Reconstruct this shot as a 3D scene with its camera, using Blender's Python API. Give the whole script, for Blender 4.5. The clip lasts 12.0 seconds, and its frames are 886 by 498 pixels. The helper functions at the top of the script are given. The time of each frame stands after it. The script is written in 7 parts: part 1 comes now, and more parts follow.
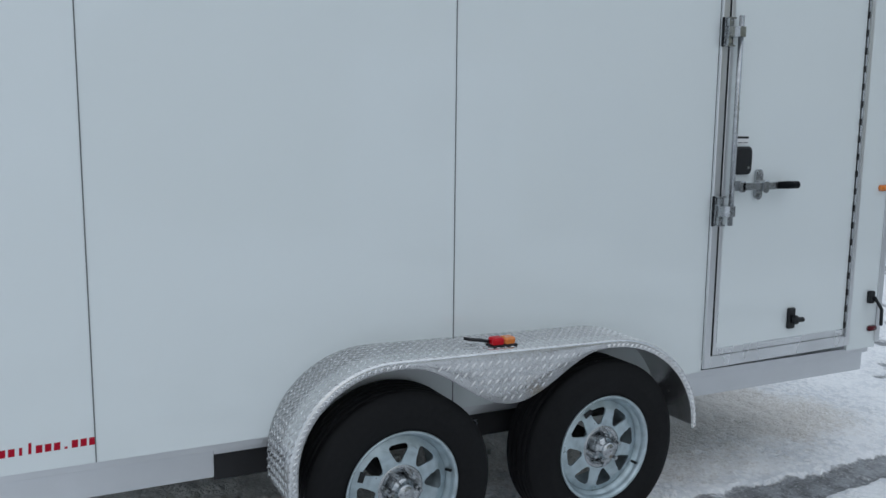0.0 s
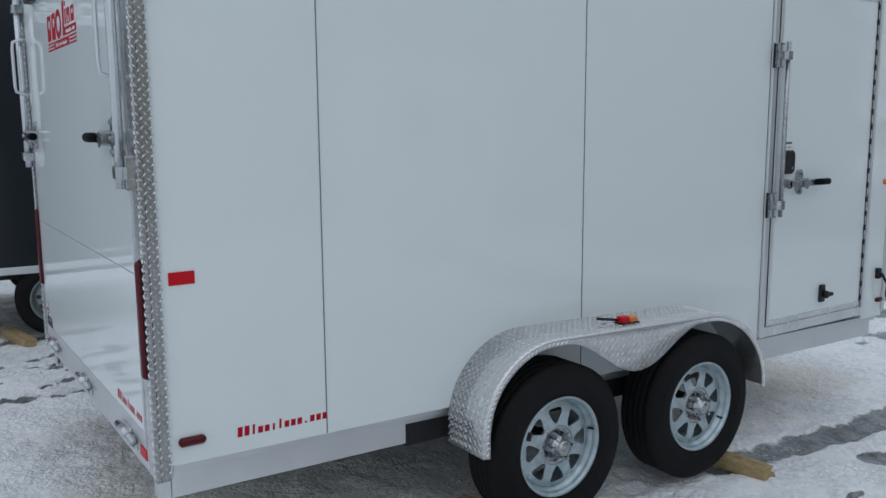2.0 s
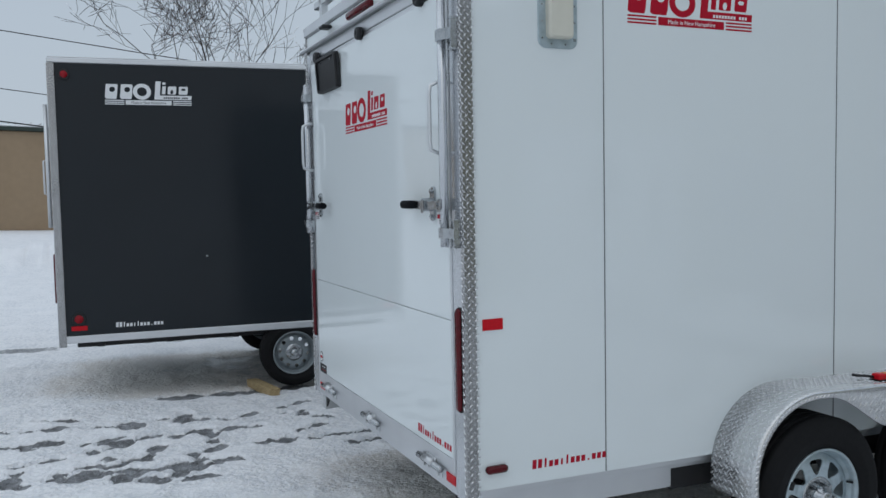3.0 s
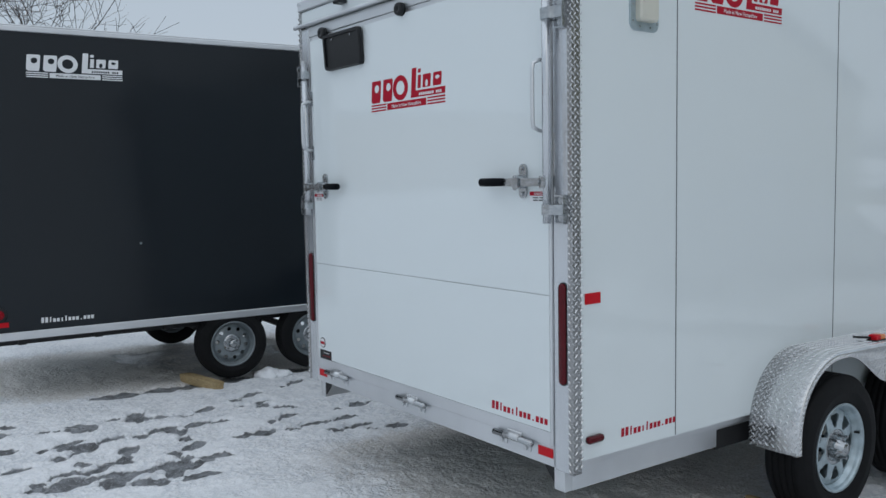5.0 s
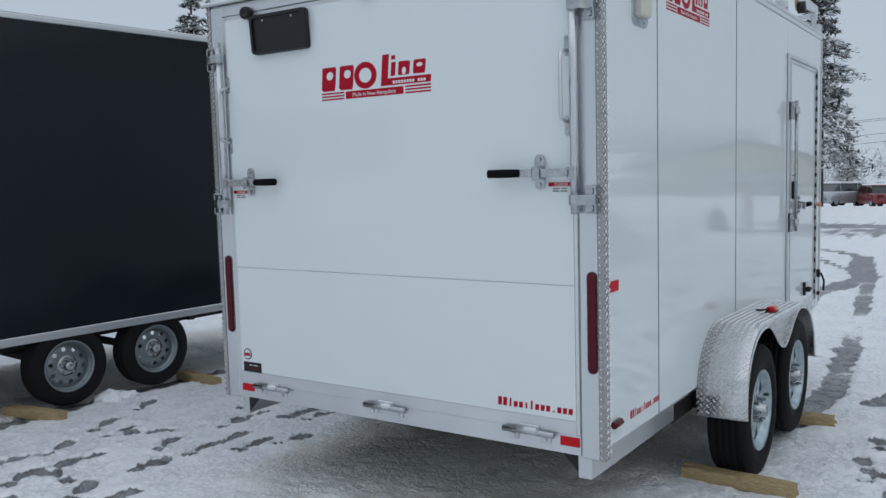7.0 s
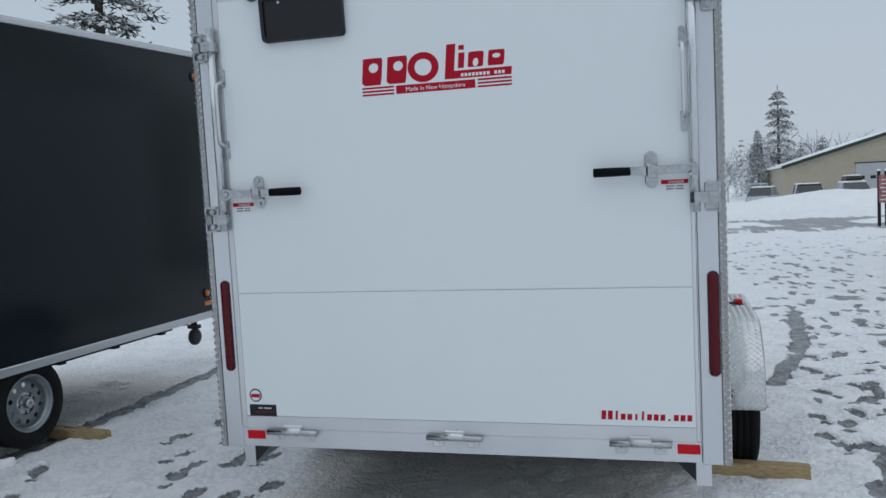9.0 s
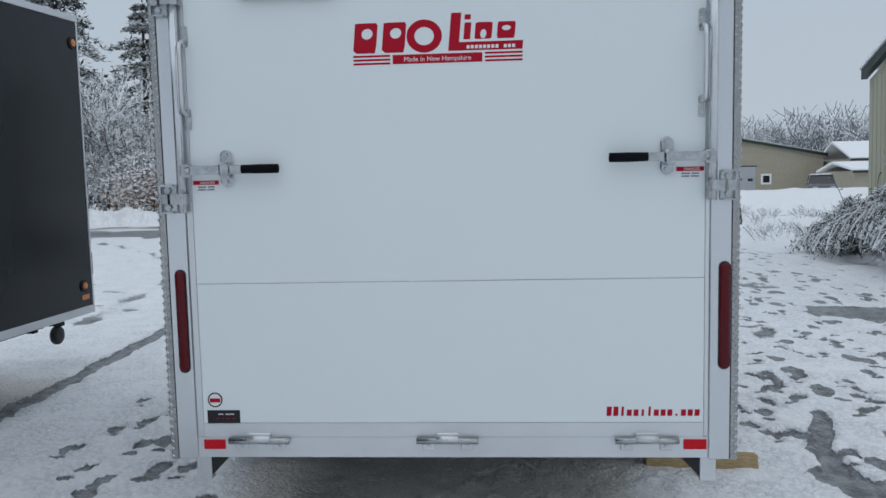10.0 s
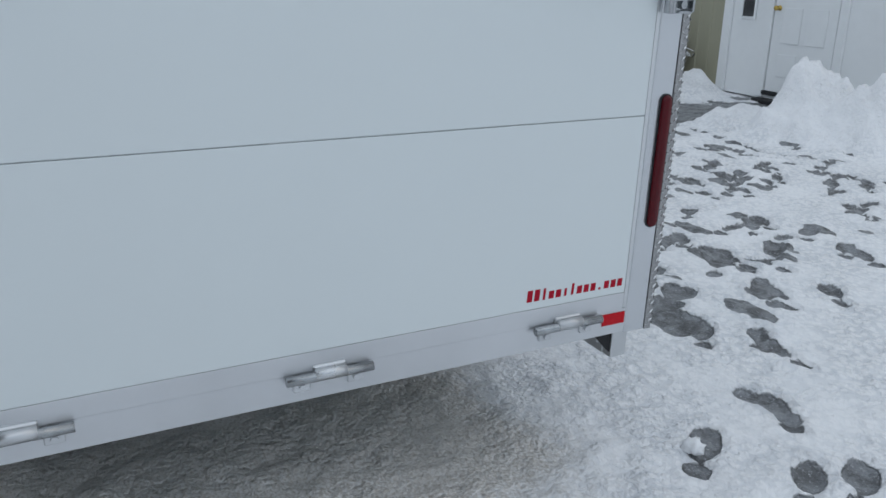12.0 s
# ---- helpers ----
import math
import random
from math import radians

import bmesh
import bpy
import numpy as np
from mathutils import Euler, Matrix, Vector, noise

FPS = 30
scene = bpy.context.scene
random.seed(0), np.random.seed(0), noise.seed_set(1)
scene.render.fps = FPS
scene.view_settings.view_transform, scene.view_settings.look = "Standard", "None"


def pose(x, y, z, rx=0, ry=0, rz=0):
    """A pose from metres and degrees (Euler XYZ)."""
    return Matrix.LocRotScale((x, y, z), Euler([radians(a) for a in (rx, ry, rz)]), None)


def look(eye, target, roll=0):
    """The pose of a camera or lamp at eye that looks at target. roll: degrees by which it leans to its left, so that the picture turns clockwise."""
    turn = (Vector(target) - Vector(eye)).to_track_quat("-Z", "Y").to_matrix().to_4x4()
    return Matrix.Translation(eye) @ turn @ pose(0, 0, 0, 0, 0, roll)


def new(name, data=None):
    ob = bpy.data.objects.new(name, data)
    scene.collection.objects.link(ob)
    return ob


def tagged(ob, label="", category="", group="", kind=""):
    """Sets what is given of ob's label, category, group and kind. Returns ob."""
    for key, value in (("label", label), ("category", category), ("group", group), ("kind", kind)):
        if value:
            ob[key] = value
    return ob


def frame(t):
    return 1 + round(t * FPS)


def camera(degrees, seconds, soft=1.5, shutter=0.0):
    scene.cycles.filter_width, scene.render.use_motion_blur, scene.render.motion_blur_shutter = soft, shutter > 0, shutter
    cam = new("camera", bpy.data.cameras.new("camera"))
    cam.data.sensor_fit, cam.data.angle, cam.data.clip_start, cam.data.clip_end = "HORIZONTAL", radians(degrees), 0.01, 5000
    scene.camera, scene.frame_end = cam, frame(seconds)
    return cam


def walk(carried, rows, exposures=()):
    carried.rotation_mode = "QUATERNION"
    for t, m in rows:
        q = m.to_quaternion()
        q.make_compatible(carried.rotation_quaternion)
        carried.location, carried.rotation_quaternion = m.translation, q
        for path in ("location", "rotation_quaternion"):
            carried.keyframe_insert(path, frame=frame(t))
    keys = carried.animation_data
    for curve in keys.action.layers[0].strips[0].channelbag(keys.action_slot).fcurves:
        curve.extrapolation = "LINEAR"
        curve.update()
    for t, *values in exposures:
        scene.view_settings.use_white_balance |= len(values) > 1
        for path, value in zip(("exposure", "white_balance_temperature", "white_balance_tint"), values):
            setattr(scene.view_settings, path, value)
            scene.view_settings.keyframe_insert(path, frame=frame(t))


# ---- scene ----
cam = camera(55.4, 12.0)
PATH = [
    (0, (0.381, -2.603, 1.558), (1.308, -0.854, 1.272), 0.6),
    (0.5, (0.182, -2.521, 1.625), (1.076, -0.744, 1.416), -0.5),
    (1, (-0.114, -2.561, 1.632), (0.859, -0.828, 1.409), 0.5),
    (1.5, (-0.4, -2.669, 1.636), (0.608, -0.961, 1.382), 0.1),
    (2, (-0.647, -2.611, 1.649), (0.451, -0.966, 1.349), -0.4),
    (2.5, (-0.966, -2.682, 1.642), (-0.029, -0.933, 1.388), -1.4),
    (3, (-1.264, -2.69, 1.64), (-0.458, -0.864, 1.511), -1.1),
    (5, (-2.172, -2.161, 1.612), (-0.985, -0.559, 1.451), -1.0),
    (5.5, (-2.409, -1.957, 1.618), (-1.049, -0.497, 1.481), -1.2),
    (6, (-2.64, -1.8, 1.633), (-1.164, -0.457, 1.499), -1.2),
    (6.5, (-2.743, -1.511, 1.607), (-1.178, -0.277, 1.449), -1.4),
    (7, (-2.861, -1.239, 1.615), (-1.211, -0.123, 1.434), -1.6),
    (9, (-3.132, 0.156, 1.621), (-1.213, 0.691, 1.449), -3.0),
    (9.5, (-3.059, 0.509, 1.613), (-1.095, 0.852, 1.455), -2.7),
    (10, (-2.982, 0.815, 1.589), (-0.996, 0.952, 1.392), -1.3),
    (10.5, (-2.827, 1.072, 1.61), (-0.842, 1.104, 1.367), -0.8),
    (11, (-2.482, 1.285, 1.593), (-0.511, 1.077, 1.329), -1.4),
    (11.5, (-2.112, 1.549, 1.633), (-0.322, 0.859, 1.068), 1.5),
    (12, (-1.765, 1.65, 1.606), (-0.107, 0.767, 0.92), 2.1),
]
# the white trailer stands a little nose-up; the path is given in its frame
LEVEL = pose(0, 0, -0.1, 0, -1.7, 0)
walk(cam, [(t, LEVEL @ look(eye, target, roll)) for t, eye, target, roll in PATH], exposures=((0, 0.08), (0.7, -0.03), (1.5, -0.08), (3, -0.05), (5, -0.02), (7, -0.03), (9, -0.03), (10.5, -0.04), (12, -0.09)))

# ---- light: an overcast winter sky ----
world = bpy.data.worlds.new("overcast_sky")
scene.world = world
world.use_nodes = True
wn, wl = world.node_tree.nodes, world.node_tree.links
wn.clear()
sky = wn.new("ShaderNodeTexSky")
sky.sky_type, sky.sun_disc = "NISHITA", False
sky.sun_elevation, sky.sun_rotation = radians(32), radians(200)
sky.air_density, sky.dust_density, sky.ozone_density = 1.0, 6.0, 1.5
bright = wn.new("ShaderNodeMix")
bright.data_type = "RGBA"
bright.inputs["Factor"].default_value = 0.93
wl.new(sky.outputs["Color"], bright.inputs["A"])
where = wn.new("ShaderNodeTexCoord")
height = wn.new("ShaderNodeSeparateXYZ")
wl.new(where.outputs["Generated"], height.inputs["Vector"])
lift = wn.new("ShaderNodeMapRange")
lift.interpolation_type = "SMOOTHSTEP"
lift.inputs["From Min"].default_value, lift.inputs["From Max"].default_value = 0.02, 0.5
wl.new(height.outputs["Z"], lift.inputs["Value"])
cloud = wn.new("ShaderNodeMix")
cloud.data_type = "RGBA"
cloud.inputs["A"].default_value = (5.75, 6.65, 7.62, 1)
cloud.inputs["B"].default_value = (4.95, 5.92, 7.02, 1)
wl.new(lift.outputs["Result"], cloud.inputs["Factor"])
wl.new(cloud.outputs["Result"], bright.inputs["B"])
back = wn.new("ShaderNodeBackground")
back.inputs["Strength"].default_value = 0.088
wl.new(bright.outputs["Result"], back.inputs["Color"])
wout = wn.new("ShaderNodeOutputWorld")
wl.new(back.outputs["Background"], wout.inputs["Surface"])
sun = new("overcast_sun", bpy.data.lights.new("overcast_sun", "SUN"))
sun.data.energy, sun.data.angle, sun.data.color = 0.7, radians(110), (0.97, 0.98, 1.0)
sun.matrix_world = look((0, 0, 30), (4, -2, 0))


# ---- materials ----
def mat(name, base, rough=0.5, metal=0.0, grain=0.0, scale=20.0, bump=0.0, tint=None, stain=0.0, stain_scale=1.5, coat=0.0, stretch=(1, 1, 1), ior=1.5, emit=0.0, up_snow=0.0, wave=0.0):
    """A surface with fine grain and larger stains in object space; up_snow whitens what faces the sky."""
    m = bpy.data.materials.new(name)
    m.use_nodes = True
    n, l = m.node_tree.nodes, m.node_tree.links
    b = n["Principled BSDF"]
    b.inputs["Metallic"].default_value, b.inputs["IOR"].default_value = metal, ior
    b.inputs["Coat Weight"].default_value, b.inputs["Coat Roughness"].default_value = coat, 0.06
    tc = n.new("ShaderNodeTexCoord")
    mp = n.new("ShaderNodeMapping")
    mp.inputs["Scale"].default_value = stretch
    l.new(tc.outputs["Object"], mp.inputs["Vector"])
    fine = n.new("ShaderNodeTexNoise")
    fine.inputs["Scale"].default_value, fine.inputs["Detail"].default_value = scale, 6
    l.new(mp.outputs["Vector"], fine.inputs["Vector"])
    big = n.new("ShaderNodeTexNoise")
    big.inputs["Scale"].default_value, big.inputs["Detail"].default_value = stain_scale, 4
    l.new(mp.outputs["Vector"], big.inputs["Vector"])

    def mixed(a, c, fac, kind="MIX"):
        x = n.new("ShaderNodeMix")
        x.data_type, x.blend_type = "RGBA", kind
        for sock, v in (("A", a), ("B", c), ("Factor", fac)):
            if isinstance(v, tuple):
                x.inputs[sock].default_value = (*v[:3], 1)
            elif isinstance(v, float):
                x.inputs[sock].default_value = v
            else:
                l.new(v, x.inputs[sock])
        return x.outputs["Result"]

    def ranged(v, a, c, lo, hi):
        x = n.new("ShaderNodeMapRange")
        l.new(v, x.inputs["Value"])
        for k, y in zip(("From Min", "From Max", "To Min", "To Max"), (a, c, lo, hi)):
            x.inputs[k].default_value = y
        return x.outputs["Result"]

    dark = tint or tuple(v * 0.6 for v in base)
    col = mixed(tuple(base), tuple(dark), ranged(fine.outputs["Fac"], 0.35, 0.7, 0.0, grain))
    col = mixed(col, tuple(v * 0.55 for v in dark), ranged(big.outputs["Fac"], 0.5, 0.8, 0.0, stain))
    if up_snow:
        g = n.new("ShaderNodeNewGeometry")
        sx = n.new("ShaderNodeSeparateXYZ")
        l.new(g.outputs["Normal"], sx.inputs["Vector"])
        ad = n.new("ShaderNodeMath")
        ad.operation = "MULTIPLY_ADD"
        ad.inputs[1].default_value, ad.inputs[2].default_value = 0.5, 0.0
        l.new(fine.outputs["Fac"], ad.inputs[0])
        sm = n.new("ShaderNodeMath")
        l.new(sx.outputs["Z"], sm.inputs[0])
        l.new(ad.outputs["Value"], sm.inputs[1])
        col = mixed(col, (0.90, 0.92, 0.94), ranged(sm.outputs["Value"], 0.62 - up_snow, 0.78 - up_snow, 0.0, 1.0))
    l.new(col, b.inputs["Base Color"])
    l.new(ranged(big.outputs["Fac"], 0.3, 0.7, max(rough * 0.8, 0.02), min(rough * 1.25, 1)), b.inputs["Roughness"])
    if bump or wave:
        bp = n.new("ShaderNodeBump")
        bp.inputs["Strength"].default_value = min(1.0, bump) if bump else 0.3
        bp.inputs["Distance"].default_value = 0.004 if bump else wave
        l.new(fine.outputs["Fac"] if bump else big.outputs["Fac"], bp.inputs["Height"])
        l.new(bp.outputs["Normal"], b.inputs["Normal"])
    if emit:
        b.inputs["Emission Color"].default_value, b.inputs["Emission Strength"].default_value = (*base, 1), emit
    return m


WHITE = mat("white_enamel_panel", (0.765, 0.815, 0.822), 0.055, grain=0.05, scale=3, stain=0.03, stain_scale=1.1, tint=(0.74, 0.76, 0.77), wave=0.006)
ALU = mat("brushed_aluminium", (0.72, 0.735, 0.75), 0.3, 0.78, grain=0.25, scale=5, stain=0.22, stain_scale=2.0, stretch=(1, 1, 0.3))
POST = mat("polished_aluminium_post", (0.67, 0.69, 0.715), 0.24, 0.8, grain=0.12, scale=2, stain=0.15, stain_scale=1.2, stretch=(1, 1, 0.3))
GRIP = mat("black_rubber_grip", (0.002, 0.0032, 0.0052), 0.85, grain=0.3, scale=70, ior=1.25)
ALU_H = mat("mill_aluminium_rail", (0.72, 0.735, 0.755), 0.36, 0.8, grain=0.14, scale=5, stain=0.14, stain_scale=1.6, stretch=(1, 1, 1), bump=0.05)
TREAD = mat("bright_tread_plate", (0.74, 0.745, 0.75), 0.22, 0.82, grain=0.3, scale=30, stain=0.12, stain_scale=9, bump=0.2)
# corner trim plate: base darkened to stand for dark reflections between its bars
TRIM = mat("darkened_tread_base", (0.40, 0.40, 0.40), 0.24, 1.0, grain=0.4, scale=35, stain=0.3, stain_scale=6, stretch=(1, 1, 0.5))
ZINC = mat("zinc_plated_steel", (0.50, 0.52, 0.535), 0.24, 1.0, grain=0.5, scale=40, stain=0.4, stain_scale=16, bump=0.15)
GALV = mat("galvanised_wheel_steel", (0.50, 0.59, 0.63), 0.34, 0.65, grain=0.75, scale=30, stain=0.4, stain_scale=14, tint=(0.36, 0.43, 0.46), bump=0.12)
GALV_GREY = mat("dull_galvanised_steel", (0.28, 0.315, 0.33), 0.38, 0.7, grain=0.4, scale=22, stain=0.25, stain_scale=8, bump=0.12)
RUBBER = mat("tyre_rubber", (0.007, 0.0072, 0.008), 0.75, grain=0.5, scale=60, stain=0.2, tint=(0.012, 0.012, 0.013), bump=0.2, ior=1.3)
BLACK = mat("black_plastic", (0.0035, 0.0046, 0.0065), 0.5, grain=0.3, scale=50, bump=0.15)
GAP = mat("dark_joint_seal", (0.02, 0.021, 0.023), 0.7, grain=0.4, scale=40)
SEAM = mat("grey_joint_sealant", (0.17, 0.18, 0.185), 0.6, grain=0.4, scale=40)
RED_LENS = mat("dark_red_lens", (0.10, 0.003, 0.008), 0.2, grain=0.5, scale=60, ior=1.35)
RED_REFLEX = mat("red_reflector", (0.60, 0.006, 0.016), 0.4, grain=0.4, scale=150, ior=1.3)
RED_LAMP = mat("red_lamp_lens", (0.30, 0.004, 0.012), 0.25, grain=0.4, scale=90, ior=1.35)
AMBER = mat("amber_lens", (0.75, 0.20, 0.015), 0.2, grain=0.4, scale=90, coat=0.5)
RED_INK = mat("red_vinyl", (0.43, 0.006, 0.024), 0.5, ior=1.25, grain=0.1, scale=30)
WHITE_INK = mat("white_vinyl", (0.78, 0.79, 0.80), 0.4, grain=0.1, scale=30)
CREAM = mat("cream_plastic_cover", (0.66, 0.64, 0.55), 0.35, grain=0.2, scale=8)
CHARCOAL = mat("charcoal_enamel_panel", (0.0118, 0.0162, 0.0208), 0.16, ior=1.36, grain=0.4, scale=2.2, stain=0.3, stain_scale=0.9, tint=(0.014, 0.017, 0.021), wave=0.006)
UNDER = mat("dark_undercarriage_steel", (0.014, 0.014, 0.016), 0.7, grain=0.5, scale=12, stain=0.3)
TIMBER = mat("treated_lumber", (0.50, 0.38, 0.20), 0.75, grain=0.8, scale=26, stain=0.4, stain_scale=5, stretch=(12, 1, 12), tint=(0.2, 0.13, 0.06), bump=0.5)
SNOW = mat("packed_snow", (0.94, 0.95, 0.965), 0.62, grain=0.2, scale=30, stain=0.05, stain_scale=3, tint=(0.78, 0.81, 0.85), bump=0.8)
BARK = mat("snowy_bark", (0.05, 0.042, 0.037), 0.85, grain=0.5, scale=14, tint=(0.03, 0.026, 0.024), bump=0.4, up_snow=0.28)
TWIG = mat("frosted_twigs", (0.13, 0.12, 0.118), 0.85, grain=0.5, scale=8, up_snow=0.74)
NEEDLE = mat("snow_laden_needles", (0.030, 0.042, 0.037), 0.75, grain=0.6, scale=6, tint=(0.018, 0.027, 0.024), up_snow=-0.13)
DARK_BARK = mat("wet_dark_bark", (0.045, 0.04, 0.038), 0.85, grain=0.5, scale=14, tint=(0.028, 0.025, 0.024), bump=0.4, up_snow=-0.2)
ROCK = mat("rusty_dark_stone", (0.06, 0.042, 0.035), 0.8, grain=0.6, scale=12, stain=0.3, stain_scale=4, bump=0.5)
FROST = mat("hoar_frosted_far_twigs", (0.27, 0.28, 0.295), 0.85, grain=0.5, scale=1.5, up_snow=0.45)
LEAF = mat("rust_brown_dead_leaves", (0.44, 0.20, 0.085), 0.8, grain=0.6, scale=9, up_snow=0.05)
SIDING = mat("olive_tan_metal_siding", (0.40, 0.385, 0.285), 0.45, grain=0.25, scale=5, stain=0.25, stain_scale=1.2, stretch=(1, 1, 0.25))
TAN = mat("tan_metal_siding", (0.42, 0.38, 0.29), 0.55, grain=0.2, scale=3, stain=0.15, stain_scale=0.4)
TAN_WARM = mat("brown_tan_siding", (0.33, 0.235, 0.145), 0.6, grain=0.2, scale=3, stain=0.15, stain_scale=0.4)
GREEN_TRIM = mat("dark_green_trim", (0.02, 0.035, 0.028), 0.5, grain=0.3, scale=6)
WHITE_TRIM = mat("white_painted_wood", (0.87, 0.885, 0.89), 0.4, grain=0.12, scale=10, stain=0.12, stain_scale=1.2, tint=(0.74, 0.755, 0.75))
BRASS = mat("worn_brass", (0.62, 0.44, 0.12), 0.3, 0.9, grain=0.4, scale=30)
WINDOW = mat("dark_window_glass", (0.012, 0.014, 0.017), 0.07, grain=0.3, scale=2, coat=0.5)
SIGN_RED = mat("faded_red_sign_panel", (0.30, 0.06, 0.07), 0.6, grain=0.7, scale=9, tint=(0.5, 0.35, 0.35))
CONCRETE = mat("grey_plank_door", (0.44, 0.46, 0.48), 0.55, grain=0.2, scale=4)


# ---- mesh helpers ----
def obj(name, bm, material, smooth=False):
    me = bpy.data.meshes.new(name)
    bm.normal_update()
    bm.to_mesh(me)
    bm.free()
    for m in material if isinstance(material, (list, tuple)) else (material,):
        me.materials.append(m)
    if smooth:
        me.polygons.foreach_set("use_smooth", [True] * len(me.polygons))
    return new(name, me)


def part(name, bm, material, parent, label="", smooth=False):
    """One mesh object under a thing or under a part."""
    ob = obj(name, bm, material, smooth)
    ob.parent = parent
    if label:
        ob["label"] = label
    return ob


def thing(name, m, label, category, group="", kind=""):
    return tagged_empty(new(name), m, label, category, group, kind)


def tagged_empty(ob, m, label, category, group, kind):
    ob.matrix_basis = m
    return tagged(ob, label, category, group, kind)


def box(bm, x0, x1, y0, y1, z0, z1, bev=0.0, seg=1):
    """A box, its edges bevelled."""
    v = [bm.verts.new((x, y, z)) for x in (x0, x1) for y in (y0, y1) for z in (z0, z1)]
    fs = [bm.faces.new([v[i] for i in q]) for q in ((0, 1, 3, 2), (4, 6, 7, 5), (0, 4, 5, 1), (2, 3, 7, 6), (0, 2, 6, 4), (1, 5, 7, 3))]
    if bev:
        es = {e for f in fs for e in f.edges}
        bmesh.ops.bevel(bm, geom=list(es), offset=bev, segments=seg, profile=0.6, affect="EDGES")
    return bm


def B(*a, **k):
    return box(bmesh.new(), *a, **k)


def loft(bm, rings, close=True, caps=True):
    """Skin rings of points, which have equal numbers of points."""
    vs = [[bm.verts.new(p) for p in r] for r in rings]
    for a, c in zip(vs, vs[1:]):
        n = len(a)
        for i in range(n if close else n - 1):
            j = (i + 1) % n
            try:
                bm.faces.new((a[i], a[j], c[j], c[i]))
            except ValueError:
                pass
    if caps and close:
        bm.faces.new(vs[0][::-1])
        bm.faces.new(vs[-1])
    return bm


def tube(bm, pts, r, n=10, caps=True):
    """A round bar along points; r is one radius or one for each point."""
    pts = [Vector(p) for p in pts]
    rs = r if isinstance(r, (list, tuple)) else [r] * len(pts)
    rings, side = [], None
    for i, p in enumerate(pts):
        d = (pts[min(i + 1, len(pts) - 1)] - pts[max(i - 1, 0)]).normalized()
        if side is None:
            side = d.orthogonal().normalized()
        side = (side - d * side.dot(d))
        side = side.normalized() if side.length > 1e-6 else d.orthogonal().normalized()
        up = d.cross(side)
        rings.append([p + rs[i] * (math.cos(a) * side + math.sin(a) * up) for a in (2 * math.pi * k / n for k in range(n))])
    return loft(bm, rings, True, caps)


def T(pts, r, n=10):
    return tube(bmesh.new(), pts, r, n)


def arc_pts(c, r, a0, a1, n):
    return [(c[0] + r * math.cos(radians(a0 + (a1 - a0) * i / n)), c[1] + r * math.sin(radians(a0 + (a1 - a0) * i / n))) for i in range(n + 1)]


def rounded(w, h, r, n=5):
    """The outline of a rounded rectangle round the origin."""
    out = []
    for cx, cy, a in ((w / 2 - r, h / 2 - r, 0), (-w / 2 + r, h / 2 - r, 90), (-w / 2 + r, -h / 2 + r, 180), (w / 2 - r, -h / 2 + r, 270)):
        out += arc_pts((cx, cy), r, a, a + 90, n)
    return out


def plate(bm, outline, place, depth, bev=0.0):
    """Extrude an outline; place(u, v, d) gives the point at depth d."""
    rings = [[place(u, v, 0) for u, v in outline]]
    if bev:
        su = max(abs(u) for u, _ in outline) or 1
        sv = max(abs(v) for _, v in outline) or 1
        rings += [[place(u, v, depth - bev) for u, v in outline], [place(u * (1 - bev / su), v * (1 - bev / sv), depth) for u, v in outline]]
    else:
        rings += [[place(u, v, depth) for u, v in outline]]
    return loft(bm, rings)


def on_rear(y0, z0, x0=0.0):
    """Coordinates on the rear face: u to the right as seen from behind, v up, d outwards."""
    return lambda u, v, d: (x0 - d, y0 - u, z0 + v)


def on_side(x0, z0, y0=0.0):
    return lambda u, v, d: (x0 + u, y0 - d, z0 + v)


def lathe(bm, profile, n, axis, caps=False):
    """Turn a profile of (radius, offset along the axis) about a y axis through axis=(x, y, z)."""
    rings = []
    for r, o in profile:
        rings.append([(axis[0] + r * math.cos(2 * math.pi * k / n), axis[1] + o, axis[2] + r * math.sin(2 * math.pi * k / n)) for k in range(n)])
    return loft(bm, rings, True, caps)


def joined(name, verts, faces, material, smooth=False, index=None):
    me = bpy.data.meshes.new(name)
    me.from_pydata(verts, [], faces)
    for m in material if isinstance(material, (list, tuple)) else (material,):
        me.materials.append(m)
    if index is not None:
        me.polygons.foreach_set("material_index", index)
    if smooth:
        me.polygons.foreach_set("use_smooth", [True] * len(faces))
    me.update()
    return new(name, me)


def tread_bars(name, parent, surface, nu, nv, du, dv, size=0.013, high=0.0016):
    """The raised bars of tread plate over surface(u, v) -> point, u-direction, v-direction; nu x nv places, bars in two slants by turns."""
    V, F = [], []
    for i in range(nu):
        for j in range(nv):
            p, a, c = surface((i + 0.25 + 0.5 * (j % 2)) * du, (j + 0.5) * dv)
            s = 1 if j % 2 else -1
            along = (a + s * c).normalized()
            across = (c - s * a).normalized()
            up = a.cross(c).normalized()
            k = len(V)
            V += [p - along * size, p + across * size * 0.26, p + along * size, p - across * size * 0.26, p - along * size * 0.45 + up * high, p + along * size * 0.45 + up * high]
            F += [(k, k + 3, k + 4), (k + 3, k + 5, k + 4), (k + 3, k + 2, k + 5), (k + 2, k + 1, k + 5), (k + 1, k + 4, k + 5), (k + 1, k, k + 4)]
    ob = joined(name, V, F, TREAD)
    ob.parent = parent
    ob["kind"] = "stuff"
    return ob


